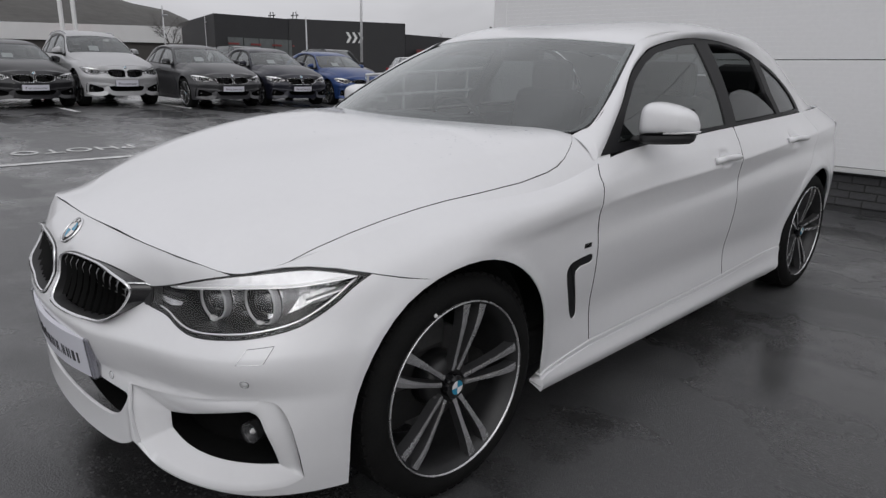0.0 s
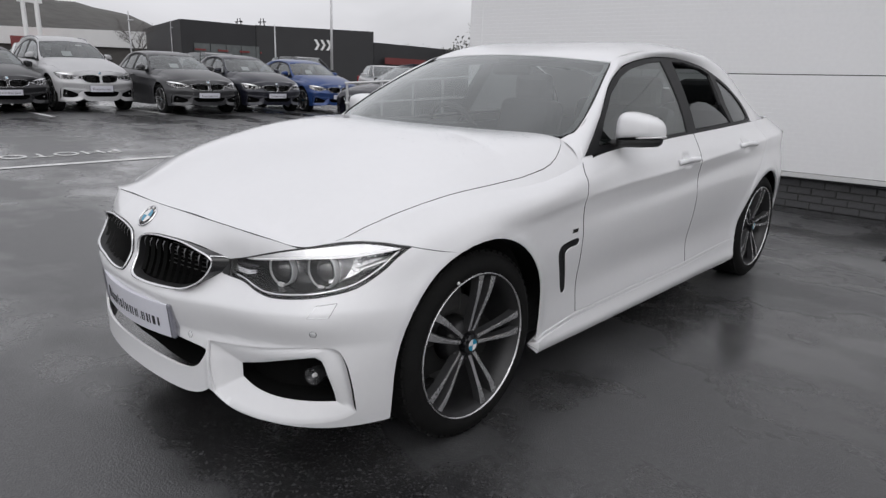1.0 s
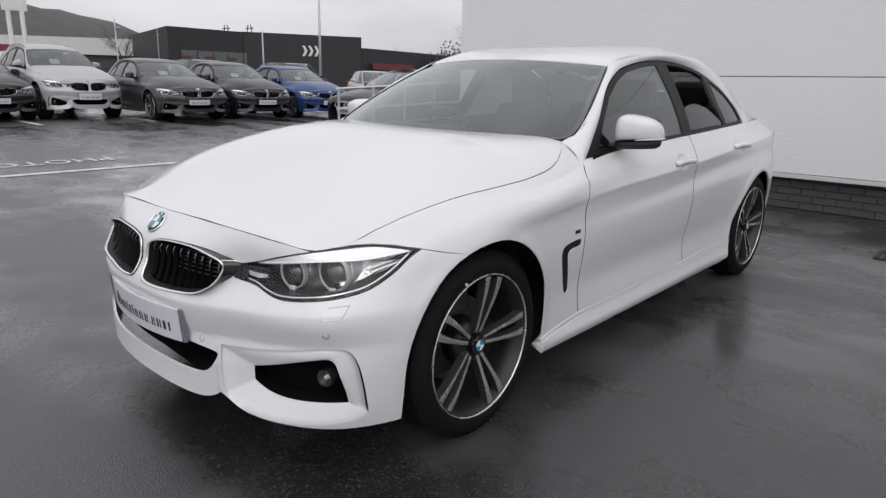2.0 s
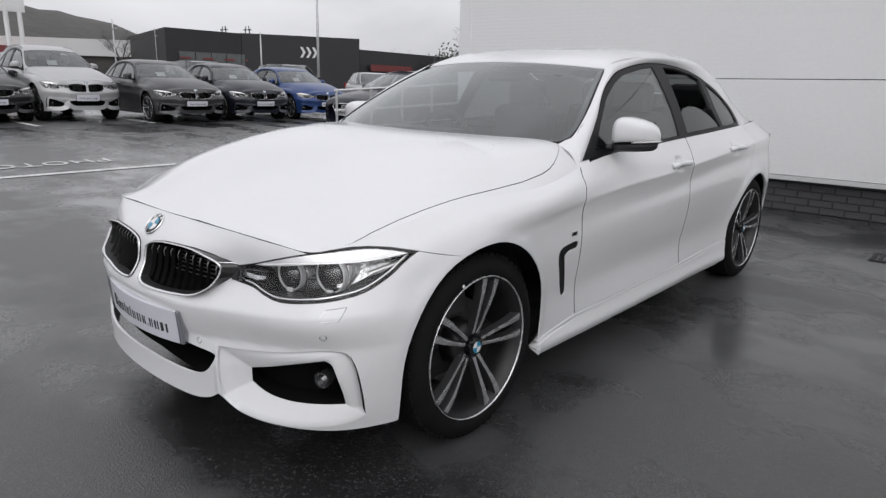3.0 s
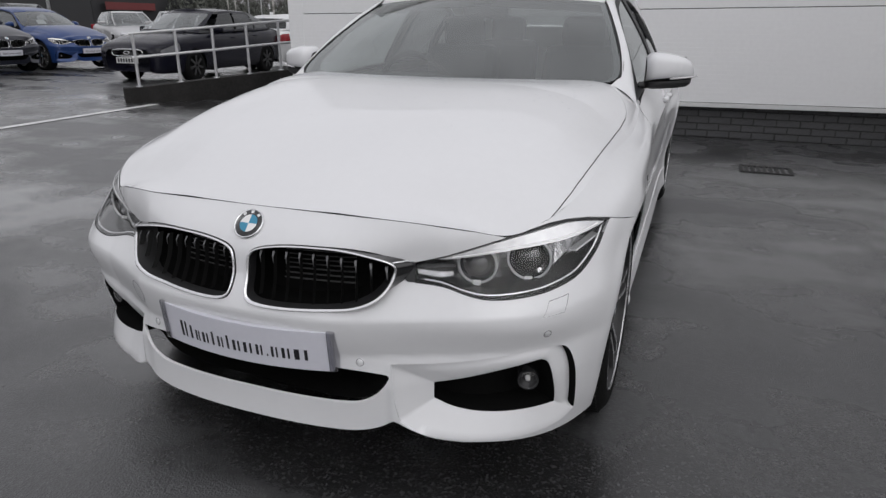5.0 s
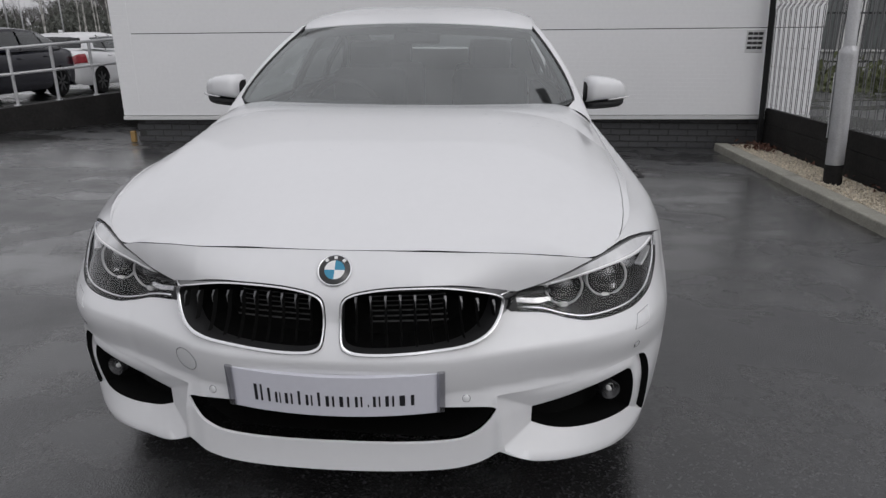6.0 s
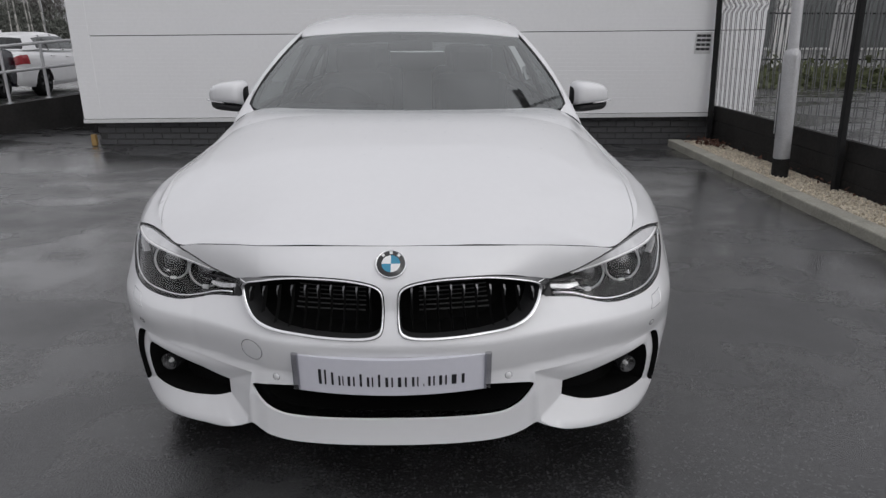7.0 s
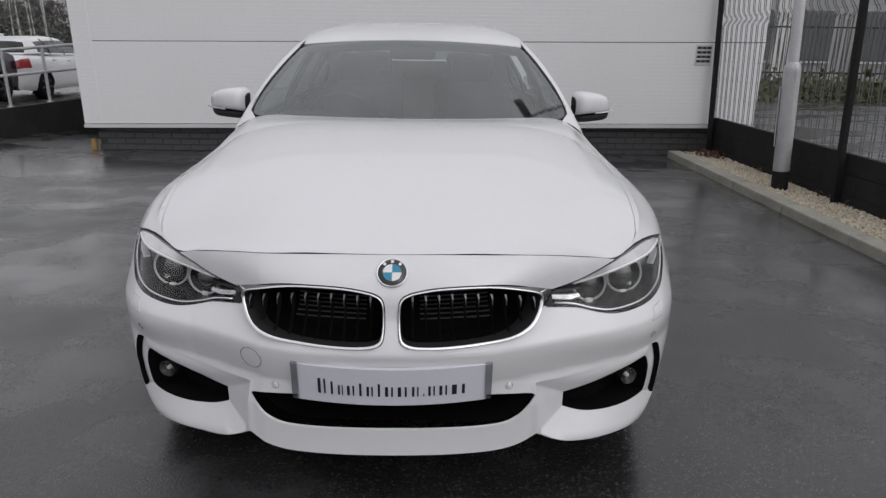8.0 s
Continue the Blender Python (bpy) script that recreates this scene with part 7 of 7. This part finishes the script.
GLASS_DARK = material("shop_glass", (.10, .11, .11), .12, 0, 2, .2)
WHITE_ROOF = material("white_roof_sheet", (.55, .55, .55), .6, 0, .4, .1)
RED_TRIM = material("red_fascia", (.16, .03, .03), .6, 0, 2, .1)
HILL = material("winter_hillside", (.075, .072, .068), .95, 0, .03, .35, 0.0, .3)
# branch and evergreen colours are lightened to paint in the distance haze
BARK = material("hazed_branches", (.090, .083, .079), .95, 0, 2, .3)
BUSH = material("hazed_evergreen", (.10, .105, .092), .9, 0, 2, .5)
GRASS = material("rough_grass", (.075, .085, .04), .95, 0, .8, .5, .01, 20)
WHITE_SIGN = material("white_sign_paint", (.7, .7, .7), .5, 0, 2, .05)


def prism(name, pts, z0, z1, mat, label, category="building", parent=None):
    bm = bmesh.new()
    a = [bm.verts.new((p.x, p.y, z0)) for p in pts]
    b = [bm.verts.new((p.x, p.y, z1)) for p in pts]
    k = len(pts)
    bm.faces.new(b)
    bm.faces.new(a[::-1])
    for i in range(k):
        bm.faces.new((a[i], a[(i+1) % k], b[(i+1) % k], b[i]))
    ob = part(name, bm, mat, parent)
    return tagged(ob, label, category) if parent is None else ob


shop = empty("showroom_building", "long dark flat-roofed showroom with white chevrons", "building")
P1, P2, P3 = polar(-58.4, 70.5), polar(-48.9, 73), polar(-41.0, 92)
back_off = Vector((-22, 6, 0))
prism("main_block", [P1, P2, P2 + back_off, P1 + back_off], -.5, 5.25, DARK_RENDER, "", parent=shop)
prism("low_block", [P2 + Vector((-.4, .4, 0)), P3, P3 + back_off, P2 + back_off], -.5, 4.2, DARK_RENDER, "", parent=shop)
Q0 = polar(-64.1, 66)
prism("entrance_block", [Q0, P1 + Vector((.1, -.1, 0)), P1 + back_off, Q0 + back_off], -.5, 5.2, DARK_RENDER, "", parent=shop)
u = (P1 - Q0).normalized()
nrm = Vector((u.y, -u.x, 0))
for i in range(5):
    a = Q0 + u * (1.2 + 1.7 * i) + nrm * .12
    b = a + u * 1.6
    prism("glass_pane", [a, b, b - nrm * .05, a - nrm * .05], .2, 3.2, GLASS_DARK, "", parent=shop)
for i in range(4):
    a = Q0 + u * (1.2 + 2.4 * i) + nrm * .25
    b = a + u * 1.1
    prism("red_light_bar", [a, b, b - nrm * .08, a - nrm * .08], 2.55, 2.72, RED_TRIM, "", parent=shop)
v = (P2 - P1).normalized()
n2 = Vector((v.y, -v.x, 0))
for i in range(3):
    c = P1 + v * (P2 - P1).length * .50 + v * .62 * i + n2 * .08
    bm = bmesh.new()
    pts = [(-.28, .52), (-.02, .52), (.28, 0), (-.02, -.52), (-.28, -.52), (.02, 0)]
    f = [bm.verts.new(c + v * px + Vector((0, 0, 3.65 + pz))) for px, pz in pts]
    g = [bm.verts.new(c + v * px - n2 * .06 + Vector((0, 0, 3.65 + pz))) for px, pz in pts]
    bm.faces.new(f), bm.faces.new(g[::-1])
    for j in range(6):
        bm.faces.new((f[j], f[(j+1) % 6], g[(j+1) % 6], g[j]))
    part("chevron", bm, WHITE_SIGN, shop, "white chevron sign")
R1, R2 = P2 + (P3 - P2) * .1 + Vector((.3, -.3, 0)), P2 + (P3 - P2) * .5 + Vector((.3, -.3, 0))
prism("red_fascia", [R1, R2, R2 + Vector((-.2, .2, 0)), R1 + Vector((-.2, .2, 0))], 2.0, 2.7, RED_TRIM, "", parent=shop)
for az, h in ((-59.7, 6.1), (-57.9, 6.2)):
    bm = bmesh.new()
    o = polar(az, 75)
    for s in (-1, 1):
        tube(bm, [o + Vector((s*.5, 0, 5)), o + Vector((s*.25, 0, h))], .05, 4)
        tube(bm, [o + Vector((s*.7, 0, h - .4)), o + Vector((-s*.7, 0, h - .3))], .04, 4)
    part("roof_mast", bm, IRON, shop)

white = empty("warehouse", "long low warehouse with a white roof", "building")
W0, W1 = polar(-82, 95), polar(-63.5, 86)
wo = Vector((-25, 4, 0))
prism("wall", [W0, W1, W1 + wo, W0 + wo], -.5, 2.9, HILL, "", parent=white)
prism("roof", [W0 + Vector((.6, 0, 0)), W1 + Vector((.6, 0, 0)), W1 + wo, W0 + wo], 2.9, 4.75, WHITE_ROOF, "", parent=white)
small = prism("brick_building", [polar(-75.5, 84), polar(-73.0, 84), polar(-73.0, 92), polar(-75.5, 92)], -.5, 3.6, RED_TRIM, "small dull red building far behind the cars")

# wooded hill
bm = bmesh.new()
rows = []
for i, az in enumerate(np.linspace(-125, -56, 60)):
    h = float(np.interp(az, [-125, -100, -82, -73, -69, -65.5, -62, -56], [42, 38, 30, 25, 22, 15.5, 9, 2]))
    h += 1.0 * noise.noise((az * .6, 1.3, 0)) + .6 * noise.noise((az * 2.2, 4.3, 0))
    rows.append([bm.verts.new(polar(az, d, z)) for d, z in ((180, -1), (230, h * .45), (275, h * .85), (310, h), (380, h * .7))])
for a, b in zip(rows, rows[1:]):
    for j in range(4):
        bm.faces.new((a[j], a[j+1], b[j+1], b[j]))
tagged(part("hill", bm, HILL, smooth=True), "dull wooded winter hillside", "hill", kind="structure")


def bare_tree(seed, height, spread=.5):
    """Mesh data of a leafless tree: tapering trunk, limbs and many fine twigs."""
    r = random.Random(seed)
    verts, faces = [], []

    def limb(p, d, length, rad, depth):
        q = p + d * length
        k = len(verts)
        s1 = d.orthogonal().normalized()
        s2 = d.cross(s1)
        for c, rr in ((p, rad), (q, rad * .55)):
            for a in range(3):
                verts.append(c + (s1 * math.cos(2.094*a) + s2 * math.sin(2.094*a)) * rr)
        for a in range(3):
            faces.append((k + a, k + (a+1) % 3, k + 3 + (a+1) % 3, k + 3 + a))
        if depth:
            for i in range(4 if depth > 1 else 5):
                t = r.uniform(.35, 1.0)
                nd = (d + Vector((r.gauss(0, spread), r.gauss(0, spread), r.gauss(.12, spread * .6)))).normalized()
                limb(p + d * length * t, nd, length * r.uniform(.5, .72), rad * .5 * (1.15 - t * .4), depth - 1)

    limb(Vector((0, 0, 0)), Vector((0, 0, 1)), height * .34, height * .018 + .03, 5)
    return verts, faces


tree_me = []
for s in range(4):
    vv, ff = bare_tree(10 + s, 9.0)
    ob = mesh_object("tree", vv, ff, BARK, smooth=False)
    tree_me.append(ob.data)
    bpy.data.objects.remove(ob)


def tree(me, loc, scale, label="leafless winter tree with fine twigs", group="bare trees"):
    t = empty("tree", label, "tree", group)
    c = new("trunk", me)
    c.parent = t
    t.matrix_world = Matrix.Translation(loc) @ Matrix.Rotation(loc.x * 7.3, 4, "Z") @ Matrix.Scale(scale, 4)
    return t


rt = random.Random(8)
tree(tree_me[0], polar(-67.3, 56), .74, "spreading leafless tree beside the car park")
for az, d, sc in ((-62.0, 120, 1.15), (-60.6, 125, 1.25), (-61.3, 130, 1.2), (-62.8, 118, 1.0), (-64.5, 120, .8), (-56.2, 150, .95), (-59.8, 128, 1.1)):
    tree(tree_me[rt.randrange(4)], polar(az, d), sc)
for i in range(96):
    az = -50 + i * .25 + rt.uniform(-.2, .2)
    d = rt.uniform(100, 130)
    tree(tree_me[rt.randrange(4)], polar(az, d), d / 112 * rt.uniform(.9, 1.3) * (.72 if az < -34.5 else 1.0))

# slim pale birches on the far side of the car park
BIRCH = material("birch_bark", (.34, .33, .31), .8, 0, 3, .4)
rb = random.Random(21)
for x, y in ((-22.43, 28.97), (-20.88, 30.09), (-19.38, 31.07), (-19.64, 30.91), (-19.05, 30.4), (-18.6, 30.6), (-18.89, 31.36), (-18.46, 31.6), (-21.2, 30.6), (-23.4, 29.6)):
    bt = empty("birch_tree", "slim pale birch trunk with thin bare twigs", "tree", "birches", m=Matrix.Translation((x, y, 0)))
    lean, hgt = rb.uniform(-.25, .25), rb.uniform(6.0, 8.0)
    bm = bmesh.new()
    for a in range(14):
        f0, f1 = a / 14, (a + 1) / 14
        tube(bm, [(lean * f0 ** 2 * 2, 0, hgt * f0 - .05), (lean * f1 ** 2 * 2, 0, hgt * f1)], .036 * (1 - .75 * f0), 6)
    part("trunk", bm, BIRCH, bt, smooth=True)
    bm = bmesh.new()
    for a in range(34):
        f = rb.uniform(.35, .98)
        ang, ln = rb.uniform(0, 6.28), rb.uniform(.4, 1.1) * (1.15 - f)
        p = Vector((lean * f * f * 2, 0, hgt * f))
        q = p + Vector((math.cos(ang) * ln, math.sin(ang) * ln, ln * .9))
        tube(bm, [p, q], .010, 3)
        for e in range(3):
            g = p + (q - p) * rb.uniform(.4, 1)
            tube(bm, [g, g + Vector((rb.gauss(0, .16), rb.gauss(0, .16), rb.uniform(.05, .3)))], .006, 3)
    part("twigs", bm, BARK, bt)


def leaf_clumps(name, boxes, count, size, mat, label, category):
    """Many small leaf faces filling uneven mounds."""
    r = random.Random(len(boxes) * 7 + count)
    verts, faces = [], []
    for i in range(count):
        c, ext = boxes[r.randrange(len(boxes))]
        a, bb = r.random() * 6.283, r.random() ** .5
        h = r.random()
        p = c + Vector((math.cos(a) * bb * ext[0], math.sin(a) * bb * ext[1], h * ext[2] * (1 - .75 * bb * bb) * r.uniform(.8, 1.15)))
        rot = Euler((r.random()*6, r.random()*6, r.random()*6)).to_matrix()
        s = size * r.uniform(.6, 1.4)
        k = len(verts)
        verts += [p + rot @ Vector(q) * s for q in ((-1, 0, 0), (0, .5, .1), (1, 0, 0), (0, -.5, .1))]
        faces.append((k, k+1, k+2, k+3))
    return tagged(mesh_object(name, verts, faces, mat, smooth=False), label, category, kind="stuff")


bushes = []
for i in range(46):
    az = -50 + i * .5
    bushes.append((polar(az, rt.uniform(84, 98)), (rt.uniform(2, 3.5), rt.uniform(2, 3.5), rt.uniform(2.0, 4.2) + (2.4 if -42.5 < az < -39.5 or -34 < az < -31 else 0))))
leaf_clumps("far_undergrowth", bushes, 46000, .22, BUSH, "dark evergreen undergrowth below the bare trees", "bushes")
verge = []
for i in range(40):
    verge.append((Vector((9 + rt.uniform(-1, 3.5) + i * .45, 15.5 + rt.uniform(-1, 2.5) + i * .05, 0)), (rt.uniform(.7, 1.3), rt.uniform(.6, 1.1), rt.uniform(.35, .9))))
leaf_clumps("verge_plants", verge, 9000, .09, GRASS, "rough green and brown plants on the verge", "plants")
bm = bmesh.new()
vv = [bm.verts.new((x, y, .012)) for x, y in ((6.0, 15.0), (45, 15.0), (45, 34), (6.0, 34))]
bm.faces.new(vv)
tagged(part("verge", bm, GRASS), "rough grass verge beyond the fence", "grass", kind="structure")
UNIT_WALL = material("grey_unit_cladding", (.32, .32, .325), .6, 0, .6, .2)
UNIT_PALE = material("pale_unit_panel", (.62, .62, .62), .6, 0, .8, .12)
UNIT_DARK = material("dark_unit_trim", (.035, .035, .037), .6, 0, .8, .2)
PALE_STEEL = material("weathered_grey_steel", (.075, .075, .078), .6, .3, 3, .3)
pal = empty("palisade_fence", "dark steel palisade fence beyond the verge", "fence")
for i in range(150):
    bm = bmesh.new()
    x = 6.5 + i * .15
    box(bm, x, x + .035, 20.0, 20.02, .05, 2.35)
    part("pale", bm, PALE_STEEL, pal)
for z in (.5, 1.9):
    bm = bmesh.new()
    box(bm, 6.4, 29.2, 20.03, 20.07, z, z + .05)
    part("rail", bm, FENCE_BLACK, pal)


unit = empty("industrial_unit", "grey industrial unit with dark windows and pale panels", "building")
bm = bmesh.new()
box(bm, 6.6, 40.0, 25.5, 35.0, -.2, 7.5, .03)
part("wall", bm, UNIT_WALL, unit)
bm = bmesh.new()
box(bm, 6.3, 40.3, 25.2, 35.3, 7.5, 7.75, .03)
part("roof", bm, UNIT_DARK, unit)
for i in range(13):
    x = 7.2 + 2.45 * i
    for z0, z1 in ((.8, 2.7), (3.9, 5.9)):
        bm = bmesh.new()
        box(bm, x, x + 1.45, 25.43, 25.52, z0, z1, .02)
        win = part("window", bm, GLASS_DARK, unit)
        bm = bmesh.new()
        box(bm, x - .08, x + 1.53, 25.40, 25.46, z0 - .10, z0 - .02, .01)
        part("sill", bm, UNIT_PALE, win)
    if i % 2 == 0:
        bm = bmesh.new()
        box(bm, x + 1.60, x + 2.30, 25.42, 25.52, .0, 6.9, .02)
        part("panel", bm, UNIT_PALE, unit)


def street_lamp(az, d, h, arms, r=.06, label="tall grey street lamp"):
    o = polar(az, d)
    t = empty("street_lamp", label, "lamp post", "street lamps", m=Matrix.Translation(o))
    bm = bmesh.new()
    tube(bm, [(0, 0, -.3), (0, 0, h * .5), (0, 0, h)], [r, r * .85, r * .6], 8)
    part("pole", bm, STEEL, t, smooth=True)
    for s in arms:
        bm = bmesh.new()
        box(bm, min(0, s), max(0, s), -.08, .08, h * .86, h * .86 + .08, .02)
        part("lantern", bm, STEEL, t)
    return t


street_lamp(-52.3, 38, 6.6, (.5, -.5), .08)
street_lamp(-67.7, 50, 4.55, (.6,), .06)
street_lamp(-56.9, 52, 4.3, (.0,), .07)
street_lamp(-64.8, 70, 5.3, (.4,), .05)
for az, d, h in ((-30.3, 42, 9), (-28.9, 45, 9), (-31.2, 60, 8), (-27.6, 60, 5), (-26.9, 62, 5), (-38.0, 55, 8), (-36.9, 62, 6), (-34.5, 60, 7)):
    street_lamp(az, d, h, (.5,), .06)
sign = empty("pole_sign", "white twin-pole sign beside the car park", "sign", m=Matrix.Translation(polar(-74.0, 40)))
for s in (-.3, .3):
    bm = bmesh.new()
    tube(bm, [(0, s, -.3), (0, s, 4.2)], .11, 10)
    part("pole", bm, WHITE_SIGN, sign)
bm = bmesh.new()
box(bm, -.08, .08, -.55, .55, 3.95, 5.6, .02)
part("board", bm, WHITE_SIGN, sign)

# bricks of the plinth, each one a piece
bm = bmesh.new()
box(bm, -.106, .106, 0, .10, -.031, .031, .004, segments=1)
b_me = part("brick", bm, BRICK, plinth).data
bpy.data.objects.remove(bpy.data.objects["brick"])
for r in range(5):
    for i in range(36):
        x = WALL_L + .19 + .2235 * i + (.11 if r % 2 else 0)
        if x > WALL_R - .25:
            continue
        ob = new("brick", b_me)
        ob.parent = plinth
        ob.location = (x, WALL_Y + .105 + random.uniform(-.002, .002), .035 + .0735 * r)
